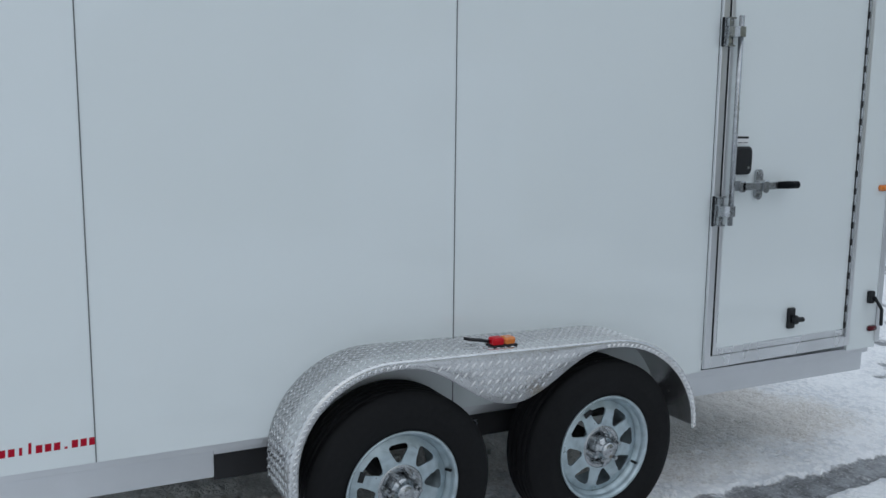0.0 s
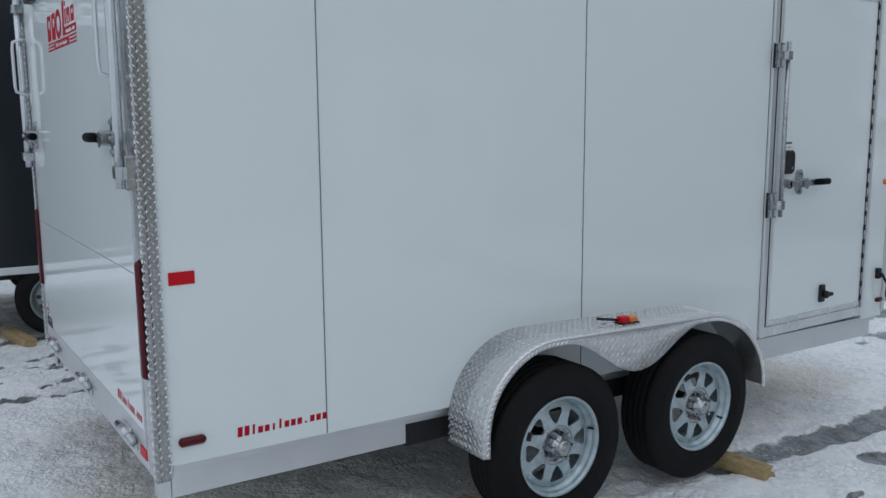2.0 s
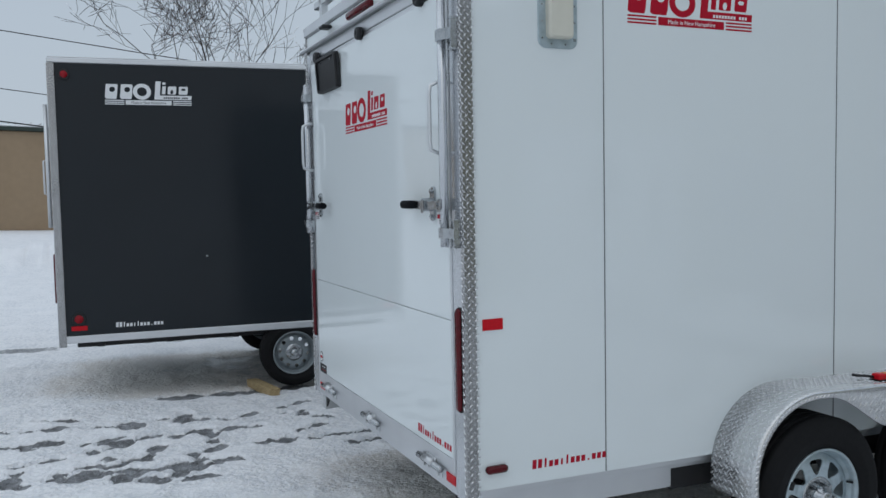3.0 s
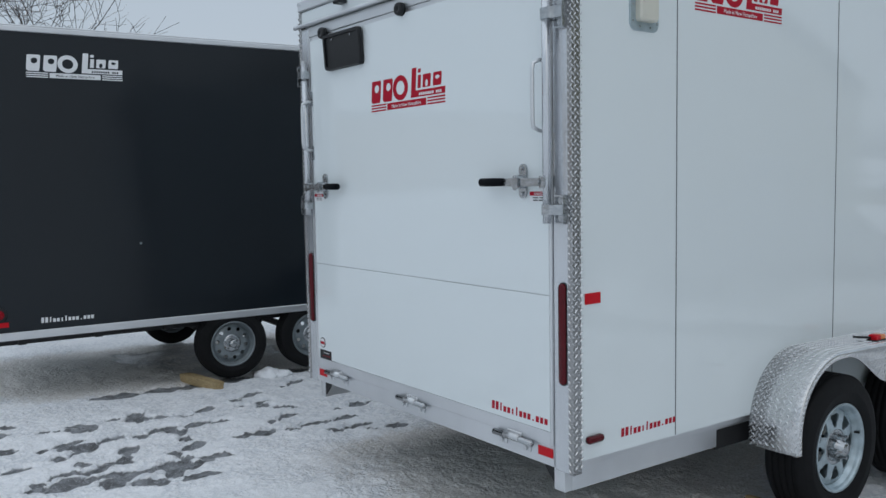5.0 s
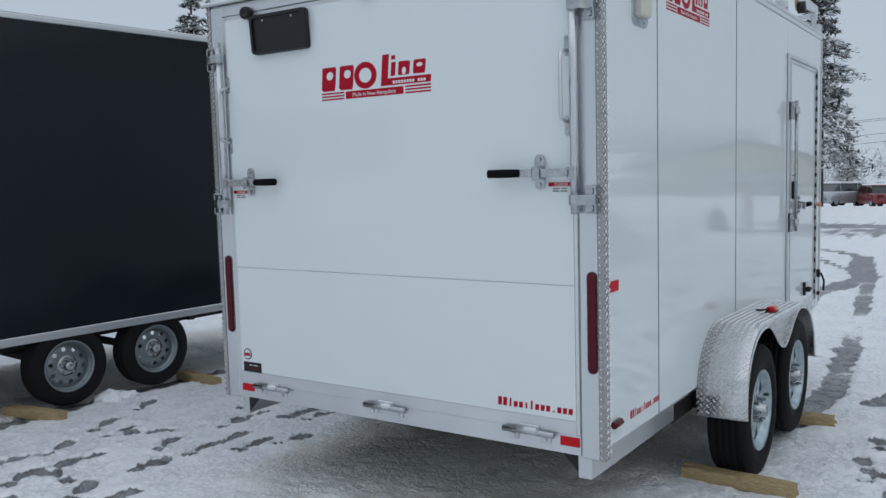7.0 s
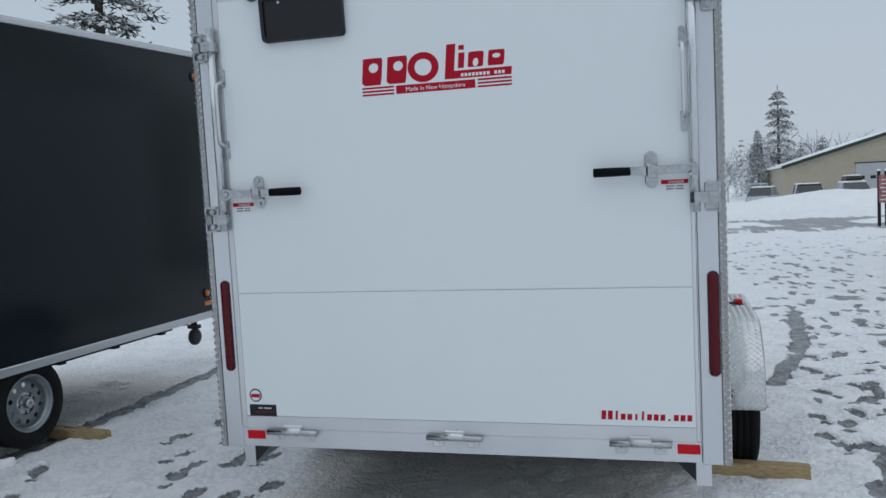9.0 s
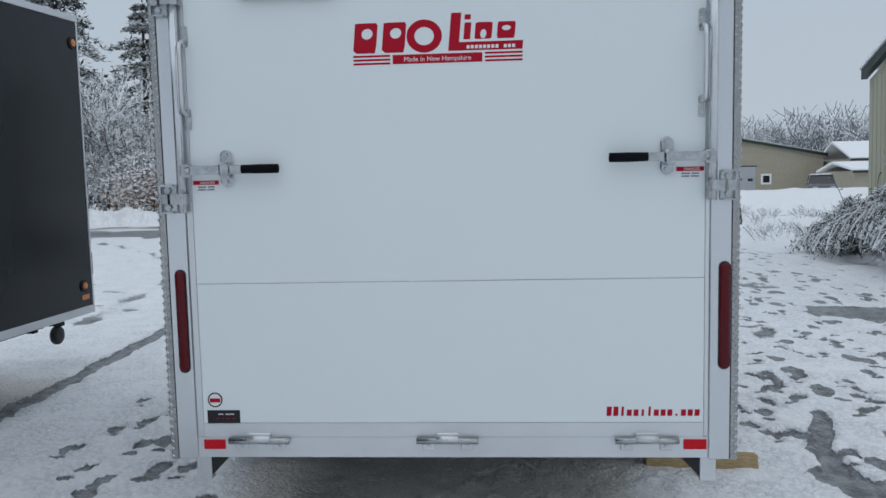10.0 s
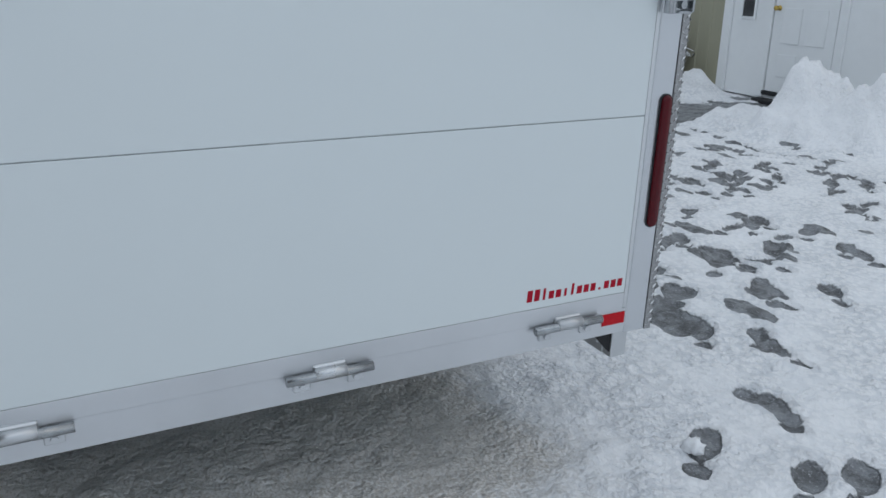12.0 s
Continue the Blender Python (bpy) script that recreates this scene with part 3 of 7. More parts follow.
# ramp hinges
for y in (1.713, 1.019, 0.307):
    hg = part("ramp_hinge", T([(-0.018, y - 0.112, 0.597), (-0.018, y + 0.112, 0.597)], 0.0125, 12), ZINC, trailer, "aluminium ramp hinge", True)
    bm = B(-0.014, 0.001, y - 0.043, y + 0.043, 0.596, 0.624, bev=0.004)
    part("leaf", bm, ALU, hg)
    bm = T([(-0.022, y - 0.04, 0.605), (-0.022, y + 0.04, 0.605)], 0.0145, 10)
    part("knuckle", bm, ALU, hg, "", True)
    for s in (-1, 1):
        bm = B(-0.008, 0.001, y + s * 0.07 - 0.022, y + s * 0.07 + 0.022, 0.557, 0.595, bev=0.003)
        bolt(bm, on_rear(y + s * 0.07, 0.571, -0.008), 0, 0, 0.009, 0.007)
        part("bolt_tab", bm, ALU, hg)

# side: emblem, lettering, lamps, vent
SP = on_side(0, 0, 0.0)
emblem(trailer, on_side(0.708, 2.275), 0.615, 0.172, RED_INK, WHITE_INK, "Made in New Hampshire", "red maker's emblem, plain shapes over striped bars")
bar_text("lettering", trailer, on_side(0.266, 0.613), 0.334, 0.034, RED_INK, "NHtrailers.com")
part("reflector", B(0.071, 0.153, -0.005, -0.0005, 1.149, 1.19, bev=0.0012), RED_REFLEX, trailer, "red side reflector")
part("marker_lamp", plate(bmesh.new(), rounded(0.088, 0.028, 0.0135, 6), on_side(0.118, 0.638), 0.022, 0.009), RED_LENS, trailer, "small oval red marker lamp", True)
part("marker_lamp", plate(bmesh.new(), rounded(0.06, 0.03, 0.012, 5), on_side(4.15, 1.29), 0.018, 0.006), AMBER, trailer, "small amber marker lamp", True)
part("marker_lamp", plate(bmesh.new(), rounded(0.06, 0.026, 0.012, 5), on_side(4.15, 0.6), 0.018, 0.006), RED_LENS, trailer, "small red marker lamp", True)
vp = on_side(0.397, 2.32)
vent = part("side_vent", plate(bmesh.new(), rounded(0.166, 0.31, 0.032, 6), vp, 0.006, 0.002), GALV, trailer, "rounded grey flanged side vent with a cream cover")
part("cover", plate(bmesh.new(), rounded(0.105, 0.245, 0.016, 5), shifted(vp, 0.006), 0.03, 0.008), CREAM, vent)
for u, v in [(u, v) for u in (-0.068, 0.068) for v in (-0.12, -0.06, 0, 0.06, 0.12)] + [(-0.03, -0.14), (0.03, -0.14)]:
    bm = bmesh.new()
    bolt(bm, shifted(vp, 0.006), u, v, 0.004, 0.002)
    part("rivet", bm, ZINC, vent)

# side door
door = part("side_door", B(3.084, 3.93, -0.012, 0.012, 0.602, 2.28, bev=0.003), WHITE, trailer, "white side door in an aluminium frame, closed")
for a in ((3.03, 3.067, -0.016, 0.0, 0.535, 2.322), (3.937, 3.976, -0.016, 0.0, 0.535, 2.322), (3.0675, 3.9365, -0.016, 0.0, 0.535, 0.589), (3.0675, 3.9365, -0.016, 0.0, 2.296, 2.322)):
    part("door_jamb", B(*a, bev=0.003), ALU, door)
for a in ((3.076, 3.096, -0.0175, -0.0125, 0.592, 2.29), (3.0965, 3.929, -0.0175, -0.0125, 0.592, 0.622), (3.0965, 3.929, -0.0175, -0.0125, 2.266, 2.29)):
    part("leaf_edge", B(*a, bev=0.0015), ALU, door)
part("seal", B(3.068, 3.936, -0.009, 0.0, 0.58, 2.295), GAP, door)
hinge = part("piano_hinge", T([(3.934, -0.02, 0.585), (3.934, -0.02, 2.29)], 0.006, 8), ZINC, trailer, "long zinc piano hinge")
for k in range(42):
    if k % 2:
        part("knuckle", B(3.925, 3.9315, -0.024, -0.0125, 0.586 + k * 0.04, 0.586 + k * 0.04 + 0.03, bev=0.001), GAP, hinge)
cam_lock(on_side(0, 0, -0.016), 1, 2.02, 1.16, 3.15, 3.36, 3.475, 3.283, 1.325, ((1.16, 1.282), (1.897, 2.01)), trailer, 3.102, -0.07, True)
kp = on_side(3.182, 1.431, -0.012)
pad = part("door_latch", plate(bmesh.new(), rounded(0.094, 0.118, 0.022, 6), kp, 0.022, 0.007), BLACK, trailer, "black paddle latch")
part("keyhole", plate(bmesh.new(), arc_pts((0.02, -0.03), 0.008, 0, 330, 10), shifted(kp, 0.0222), 0.002), ZINC, pad)
lb = part("warning_label", B(3.15, 3.219, -0.0135, -0.0122, 1.497, 1.534), WHITE_INK, trailer, "small white warning label")
part("label_band", B(3.152, 3.217, -0.0143, -0.0137, 1.523, 1.532), GAP, lb)
bar_text("fine_print", lb, on_side(3.157, 1.504, -0.0136), 0.055, 0.006, GAP, "aaaa aaaa", 0.0006)
bm = B(3.527, 3.569, -0.03, -0.0125, 0.665, 0.76, bev=0.004)
box(bm, 3.537, 3.562, -0.062, -0.03, 0.69, 0.73, bev=0.008)
tube(bm, [(3.549, -0.05, 0.71), (3.587, -0.055, 0.71)], 0.012, 8)
part("door_holdback", bm, BLACK, door, "black plastic door holdback")
bm = B(4.10, 4.135, -0.024, -0.0005, 0.73, 0.79, bev=0.004)
tube(bm, [(4.12, -0.03, 0.76), (4.16, -0.045, 0.7), (4.17, -0.04, 0.62)], 0.008, 8)
part("holdback_catch", bm, BLACK, trailer)

# tandem fender of tread plate
FX0, FX1, FT = 1.114, 2.785, 0.82


def fender_line(s):
    """The fender's top line: straight rear drop, arc, level top, arc, front drop. s from 0 to 1."""
    pts = FLINE
    i = min(int(s * (len(pts) - 1)), len(pts) - 2)
    k = s * (len(pts) - 1) - i
    a, c = pts[i], pts[i + 1]
    return (a[0] + (c[0] - a[0]) * k, a[1] + (c[1] - a[1]) * k)


raw = [(FX0, 0.402), (FX0, 0.44)] + [(1.47 - 0.356 * math.cos(a), 0.48 + (FT - 0.48) * math.sin(a)) for a in (i * math.pi / 28 for i in range(15))]
raw += [(1.47 + i * 0.089, FT) for i in range(1, 10)]
raw += [(2.36 + 0.425 * math.sin(a), 0.44 + (FT - 0.44) * math.cos(a)) for a in (i * math.pi / 28 for i in range(15))] + [(FX1, 0.432)]
cum = [0.0]
for p, q in zip(raw, raw[1:]):
    cum.append(cum[-1] + math.dist(p, q))
FL = cum[-1]
FLINE = []
for i in range(121):
    d = FL * i / 120
    k = max(j for j in range(len(cum) - 1) if cum[j] <= d + 1e-9)
    f = (d - cum[k]) / max(cum[k + 1] - cum[k], 1e-9)
    FLINE.append((raw[k][0] + (raw[k + 1][0] - raw[k][0]) * f, raw[k][1] + (raw[k + 1][1] - raw[k][1]) * f))
FW = 0.236


def fall(x):
    """The fender leans a little forward against the body."""
    return -0.03 * (x - 1.45)



def skirt_low(x):
    """The lower edge of the outer skirt between the wheels."""
    t = (x - 1.915) / 0.40
    return 0.63 + 0.16 * (0.5 - 0.5 * math.cos(math.pi * min(abs(t), 1))) if abs(t) <= 1 else 0.79


def make_fender(side, y_in, parent):
    s = side
    bm = bmesh.new()
    rows = []
    for k, (x, z) in enumerate(FLINE):
        xa, za = FLINE[max(k - 1, 0)], FLINE[min(k + 1, 120)]
        tx = Vector((za[0] - xa[0], za[1] - xa[1])).normalized()
        nn = Vector((tx[1], -tx[0]))
        lip = 0.03
        if 1.515 < x < 2.315 and z > 0.8:
            lip = max(0.03, FT - skirt_low(x))
        rows.append([(x, y_in, z), (x, y_in + s * (FW - 0.012), z), (x + nn.x * 0.004, y_in + s * (FW - 0.003), z + nn.y * 0.004), (x + nn.x * 0.012, y_in + s * FW, z + nn.y * 0.012), (x + nn.x * lip, y_in + s * FW, z + nn.y * lip), (x + nn.x * lip, y_in + s * (FW - 0.004), z + nn.y * lip), (x + nn.x * 0.012, y_in + s * (FW - 0.005), z + nn.y * 0.012), (x + nn.x * 0.005, y_in + s * (FW - 0.014), z + nn.y * 0.005), (x + nn.x * 0.004, y_in, z + nn.y * 0.004)])
    loft(bm, [[(x, y, z + fall(x)) for x, y, z in row] for row in rows], True, True)
    fd = part("fender", bm, TREAD, parent, "bright diamond-plate tandem fender", True)
    bmesh_top = lambda u, v: fender_surface(u, v, y_in, s)
    tread_bars("tread", fd, bmesh_top, 74, 15, FL / 74, (FW - 0.004) / 15, 0.0138, 0.0021)
    V, F = [], []
    for i in range(190):
        t = (i + 0.5) / 190
        a, c = fender_line(max(t - 0.002, 0)), fender_line(min(t + 0.002, 1))
        x, z = fender_line(t)
        if 1.515 < x < 2.315 and z > 0.8:
            continue
        d = Vector((c[0] - a[0], 0, c[1] - a[1])).normalized()
        dn = Vector((d.z, 0, -d.x))
        p = Vector((x, y_in + s * (FW + 0.0003), z + fall(x))) + dn * (0.0165 if i % 2 else 0.02)
        al, up, k = (d + dn * (1 if i % 2 else -1)).normalized() * 0.0125, Vector((0, s * 0.0034, 0)), len(V)
        ac = al.cross(Vector((0, 1, 0))) * 0.3
        V += [p - al, p + ac, p + al, p - ac, p - al * 0.45 + up, p + al * 0.45 + up]
        F += [(k, k + 3, k + 4), (k + 3, k + 5, k + 4), (k + 3, k + 2, k + 5), (k + 2, k + 1, k + 5), (k + 1, k + 4, k + 5), (k + 1, k, k + 4)]
    lt = joined("lip_tread", V, F, TREAD)
    lt.parent, lt["kind"] = fd, "stuff"
    if s < 0:
        V, F = [], []
        for i in range(26):
            for j in range(13):
                x, z = 1.52 + (i + 0.5 * (j % 2)) * 0.0315, 0.636 + j * 0.0158
                if z - 0.013 < skirt_low(x) or z > FT - 0.014:
                    continue
                k, a, r = len(V), (1 if j % 2 else -1), 0.0135
                al, ac = Vector((0.707, 0, 0.707 * a)), Vector((-0.707 * a, 0, 0.707))
                p = Vector((x, y_in - FW - 0.0003, z + fall(x)))
                up = Vector((0, -0.0018, 0))
                V += [p - al * r, p + ac * r * 0.28, p + al * r, p - ac * r * 0.28, p - al * r * 0.45 + up, p + al * r * 0.45 + up]
                F += [(k, k + 3, k + 4), (k + 3, k + 5, k + 4), (k + 3, k + 2, k + 5), (k + 2, k + 1, k + 5), (k + 1, k + 4, k + 5), (k + 1, k, k + 4)]
        sk = joined("skirt_tread", V, F, TREAD)
        sk.parent, sk["kind"] = fd, "stuff"
    return fd


def fender_surface(u, v, y_in, s):
    t = min(max(u / FL, 0.002), 0.998)
    a, c = fender_line(t - 0.002), fender_line(t + 0.002)
    x, z = fender_line(t)
    d = Vector((c[0] - a[0], 0, c[1] - a[1])).normalized()
    return Vector((x, y_in + s * v, z + fall(x) + 0.0004)), (d if s < 0 else -d), Vector((0, s, 0)) * (-1 if s < 0 else -1)


fender = make_fender(-1, 0.0, trailer)
make_fender(1, W, trailer)
# lamp on the fender: red behind, amber ahead, with its lead
LT = FT + fall(1.91)
fl = part("fender_lamp", B(1.862, 1.907, -0.19, -0.145, LT + 0.004, LT + 0.032, bev=0.006), RED_REFLEX, trailer, "red and amber fender lamp")
part("amber_half", B(1.9075, 1.953, -0.19, -0.145, LT + 0.003, LT + 0.031, bev=0.006), AMBER, fl)
part("base", B(1.858, 1.957, -0.195, -0.14, LT + 0.0005, LT + 0.008, bev=0.002), BLACK, fl)
part("lead", T([(1.86, -0.16, LT + 0.018), (1.835, -0.148, LT + 0.022), (1.81, -0.13, LT + 0.022), (1.785, -0.115, LT + 0.026)], 0.006, 8), BLACK, fl, "", True)


# ---- wheels ----
def tyre_mesh(R, r, w, n=64):
    """A tyre about the y axis, outer side at -y, with grooves and sidewall steps."""
    h = w / 2
    side = [(r, -h * 0.72), (r + 0.012, -h * 0.86), (r + 0.03, -h * 0.95), (r + (R - r) * 0.42, -h), (r + (R - r) * 0.46, -h * 1.012), (r + (R - r) * 0.5, -h), (R - 0.035, -h * 0.97), (R - 0.014, -h * 0.9), (R - 0.004, -h * 0.78)]
    tread = []
    for k in range(-2, 3):
        c = k * w * 0.155
        tread += [(R, c - w * 0.062), (R, c + w * 0.062), (R - 0.008, c + w * 0.066), (R - 0.008, c + w * 0.089)]
    tread = tread[:-2]
    prof = side + tread + [(a, -o) for a, o in side[::-1]]
    bm = bmesh.new()
    lathe(bm, prof, n, (0, 0, 0))
    return bm


def rim_disc(bm, r0, r1, holes, shape, depth, th, k0=0.0):
    """A wheel disc with openings: each sector is bridged from the opening's outline to the sector's edge."""
    N = 24
    for s in range(holes):
        a0 = 2 * math.pi * s / holes + k0
        da = math.pi / holes
        sect = []
        per = N // 4
        for i in range(per):
            sect.append((r1, a0 - da + 2 * da * i / per))
        for i in range(per):
            sect.append((r1 + (r0 - r1) * i / per, a0 + da))
        for i in range(per):
            sect.append((r0, a0 + da - 2 * da * i / per))
        for i in range(per):
            sect.append((r0 + (r1 - r0) * i / per, a0 - da))
        sp = [(r * math.cos(a), r * math.sin(a)) for r, a in sect]
        hp = shape(a0, N, sp)
        loops = []
        for d in (0.0, th):
            loops.append([bm.verts.new((x, depth(math.hypot(x, z)) + d, z)) for x, z in sp])
            loops.append([bm.verts.new((x, depth(math.hypot(x, z)) + d, z)) for x, z in hp])
        o0, h0, o1, h1 = loops
        for i in range(N):
            j = (i + 1) % N
            bm.faces.new((o0[i], o0[j], h0[j], h0[i]))
            bm.faces.new((h0[i], h0[j], h1[j], h1[i]))
            bm.faces.new((o1[j], o1[i], h1[i], h1[j]))
    bmesh.ops.remove_doubles(bm, verts=bm.verts[:], dist=0.0008)
    return bm


def spoke_hole(rc, size):
    """A rounded triangle, its base outwards."""
    def shape(a0, N, sp):
        c = (rc * math.cos(a0), rc * math.sin(a0))
        out = []
        for x, z in sp:
            a = math.atan2(z - c[1], x - c[0]) - a0
            k = 1.0 + 0.2 * math.cos(3 * (a - math.pi)) + 0.05 * math.cos(6 * (a - math.pi))
            r = size * k
            out.append((c[0] + r * math.cos(a + a0) * 1.0, c[1] + r * math.sin(a + a0)))
        return out
    return shape


def round_hole(rc, size):
    def shape(a0, N, sp):
        c = (rc * math.cos(a0), rc * math.sin(a0))
        out = []
        for x, z in sp:
            a = math.atan2(z - c[1], x - c[0])
            out.append((c[0] + size * math.cos(a), c[1] + size * math.sin(a)))
        return out
    return shape


def make_wheel(parent, m, R, rim, w, holes, shape, hub_r, tag, steel=GALV, seat=0.28):
    """A wheel with its tyre, rim, hub and nuts under it, its outer side at -y."""
    wh = part("wheel", lathe(bmesh.new(), [(rim * 0.2, -0.012), (rim * 0.2, 0.05)], 16, (0, 0, 0), True), UNDER, parent, tag)
    wh.matrix_basis = m
    part("tyre", tyre_mesh(R, rim - 0.006, w), RUBBER, wh, "black tyre", True)
    h = w / 2
    bm = bmesh.new()
    lathe(bm, [(rim - 0.002, -h * 0.74), (rim + 0.006, -h * 0.9), (rim + 0.002, -h * 0.95), (rim - 0.006, -h * 0.88), (rim - 0.011, -h * 0.76), (rim - 0.013, -h * 0.66), (rim - 0.02, -h * 0.62), (rim - 0.024, -h * 0.4), (rim - 0.028, -h * 0.2), (rim - 0.036, h * 0.7), (rim - 0.004, h * 0.74)], 56, (0, 0, 0))
    part("rim", bm, steel, wh, "galvanised steel rim", True)
    rd = rim - 0.024
    dep = lambda r: -h * seat - 0.014 * math.sin(math.pi * min(max((r - hub_r) / (rd - hub_r), 0), 1)) - 0.014 * max(0, 1 - (r - hub_r) / 0.03)
    disc = part("disc", rim_disc(bmesh.new(), hub_r * 0.98, rd, holes, shape, dep, 0.006, math.pi / holes), steel, wh, "", False)
    return wh, h


def big_wheel(m, parent):
    wh, h = make_wheel(parent, m, 0.335, 0.2, 0.2, 8, spoke_hole(0.128, 0.031), 0.084, "galvanised spoke wheel with a black tyre", seat=0.5)
    f = -h * 0.5
    bm = bmesh.new()
    lathe(bm, [(0.04, f + 0.012), (0.055, f - 0.006), (0.074, f - 0.017), (0.083, f - 0.014), (0.086, f + 0.006)], 36, (0, 0, 0))
    lathe(bm, [(0.044, f + 0.01), (0.043, f - 0.03), (0.04, f - 0.036), (0.033, f - 0.04), (0.032, f - 0.062), (0.027, f - 0.068), (0.001, f - 0.069)], 22, (0, 0, 0))
    part("hub", bm, ZINC, wh, "zinc hub", True)
    for k in range(6):
        a = 2 * math.pi * k / 6 + 0.3
        c, s = 0.057 * math.cos(a), 0.057 * math.sin(a)
        bm = T([(c, f - 0.004, s), (c, f - 0.01, s), (c, f - 0.034, s)], [0.015, 0.0115, 0.0115], 6)
        tube(bm, [(c, f - 0.034, s), (c, f - 0.055, s)], 0.007, 8)
        part("wheel_nut", bm, ZINC, wh)
    part("valve", T([(0.15, f - 0.01, 0.09), (0.158, f - 0.034, 0.095)], 0.005, 6), BLACK, wh)
    part("rim_sticker", loft(bmesh.new(), [[(-0.152 + a, f - 0.0165 + d, 0.012 + c) for a, c in ((-0.009, -0.017), (0.009, -0.017), (0.009, 0.017), (-0.009, 0.017))] for d in (0.0, 0.006)]), UNDER, wh, "small dark paper sticker")
    return wh


def small_wheel(m, parent):
    wh, h = make_wheel(parent, m, 0.27, 0.17, 0.165, 10, round_hole(0.114, 0.0155), 0.07, "dull galvanised steel wheel with a black tyre", GALV_GREY)
    f = -h * 0.28
    bm = bmesh.new()
    lathe(bm, [(0.001, f - 0.012), (0.04, f - 0.012), (0.071, f - 0.014), (0.072, f + 0.01)], 28, (0, 0, 0))
    lathe(bm, [(0.032, f - 0.01), (0.031, f - 0.05), (0.024, f - 0.058), (0.001, f - 0.06)], 16, (0, 0, 0))
    part("hub", bm, ZINC, wh, "zinc hub", True)
    for k in range(5):
        a = 2 * math.pi * k / 5 + 0.2
        part("wheel_nut", T([(0.052 * math.cos(a), f - 0.01, 0.052 * math.sin(a)), (0.052 * math.cos(a), f - 0.032, 0.052 * math.sin(a))], 0.0095, 6), ZINC, wh)
    return wh


for i, x in enumerate((1.512, 2.35)):
    big_wheel(pose(x, -0.12, 0.366, 0, 20 + 40 * i, 0), trailer)
    big_wheel(pose(x, W + 0.12, 0.366, 0, 60 + 30 * i, 180), trailer)

# ladder rack on the roof
rack = thing("ladder_rack", LEVEL, "white aluminium ladder rack on the trailer roof", "roof rack")
for y0 in (0.03, W - 0.07):
    part("side_rail", B(1.9, 4.22, y0, y0 + 0.03, 2.735, 2.80, bev=0.006), ALU_H, rack)
    for x in (2.0, 2.95, 4.12):
        post = part("post", B(x, x + 0.05, y0 + 0.001, y0 + 0.03, 2.602, 2.735, bev=0.004), ALU, rack)
        bm = B(x - 0.01, x + 0.07, y0 - 0.035, y0 + 0.0005, 2.56, 2.65, bev=0.005)
        bolt(bm, on_side(x + 0.03, 2.61, y0 - 0.035), 0, 0, 0.01, 0.008)
        part("clamp", bm, ALU, post)
for x in (2.0, 2.95, 4.12):
    part("cross_bar", B(x + 0.005, x + 0.045, 0.061, W - 0.071, 2.70, 2.733, bev=0.005), ALU, rack)
strap = part("strap_winch", T([(3.42, 0.018, 2.70), (3.42, 0.028, 2.70)], 0.05, 18), TIMBER, rack, "yellow strap winch with a black reel")
part("reel", T([(3.42, -0.03, 2.67), (3.42, 0.016, 2.67)], 0.04, 18), BLACK, strap, "", True)
for y0 in (0.08, W - 0.12):
    rk = part("rear_post", B(0.06, 0.10, y0, y0 + 0.04, 2.606, 2.86, bev=0.004), ALU, rack)
    part("post_foot", B(0.03, 0.16, y0 - 0.02, y0 + 0.06, 2.5985, 2.606), ALU, rk)
part("rear_bar", B(0.06, 0.10, -0.03, W + 0.03, 2.70, 2.74, bev=0.004), ALU, rack)


# ---- the charcoal trailer beside it ----
DARK = LEVEL @ pose(0, 4.02, 0, 0, 0, -4.57)
dark = thing("cargo_trailer", DARK, "charcoal enclosed cargo trailer with aluminium trim on small wheels", "trailer")
DX0, DX1, DW = -1.37, 2.93, 1.98
part("side_panel", B(DX0 + 0.03, DX1 - 0.014, 0.0, 0.03, 0.64, 2.652, bev=0.002), CHARCOAL, dark)
part("far_side_wall", B(DX0 + 0.03, DX1 - 0.014, DW - 0.03, DW, 0.64, 2.652, bev=0.002), CHARCOAL, dark)
part("front_wall", B(DX1 - 0.013, DX1, 0.006, DW, 0.64, 2.652, bev=0.002), CHARCOAL, dark)
part("rear_door", B(DX0 + 0.002, DX0 + 0.029, 0.08, DW - 0.08, 0.66, 2.6, bev=0.003), CHARCOAL, dark)
part("rear_post", B(DX0 - 0.002, DX0 + 0.029, 0.012, 0.079, 0.6, 2.652, bev=0.003), ALU, dark)
part("rear_post", B(DX0 - 0.002, DX0 + 0.029, DW - 0.079, DW, 0.6, 2.652, bev=0.003), ALU, dark)
part("roof", B(DX0, DX1, -0.002, DW, 2.6885, 2.70, bev=0.004), ALU_H, dark)
part("top_trim", B(DX0 - 0.006, DX1 + 0.006, -0.01, 0.03, 2.6525, 2.688, bev=0.005), ALU_H, dark)
part("top_trim", B(DX0 - 0.006, DX1 + 0.006, DW - 0.03, DW + 0.01, 2.6525, 2.688, bev=0.005), ALU_H, dark)
part("bottom_trim", B(DX0 + 0.02, DX1 + 0.004, -0.008, 0.03, 0.585, 0.6395, bev=0.004), ALU_H, dark)
part("floor_pan", B(DX0 + 0.03, DX1 - 0.02, 0.031, DW - 0.031, 0.6, 0.655), GALV, dark)
part("chassis_rail", B(DX0 + 0.1, DX1 - 0.3, 0.2, 0.25, 0.52, 0.5845, bev=0.004), UNDER, dark)
part("chassis_rail", B(DX0 + 0.1, DX1, DW - 0.11, DW - 0.06, 0.505, 0.5995, bev=0.004), ALU_H, dark)
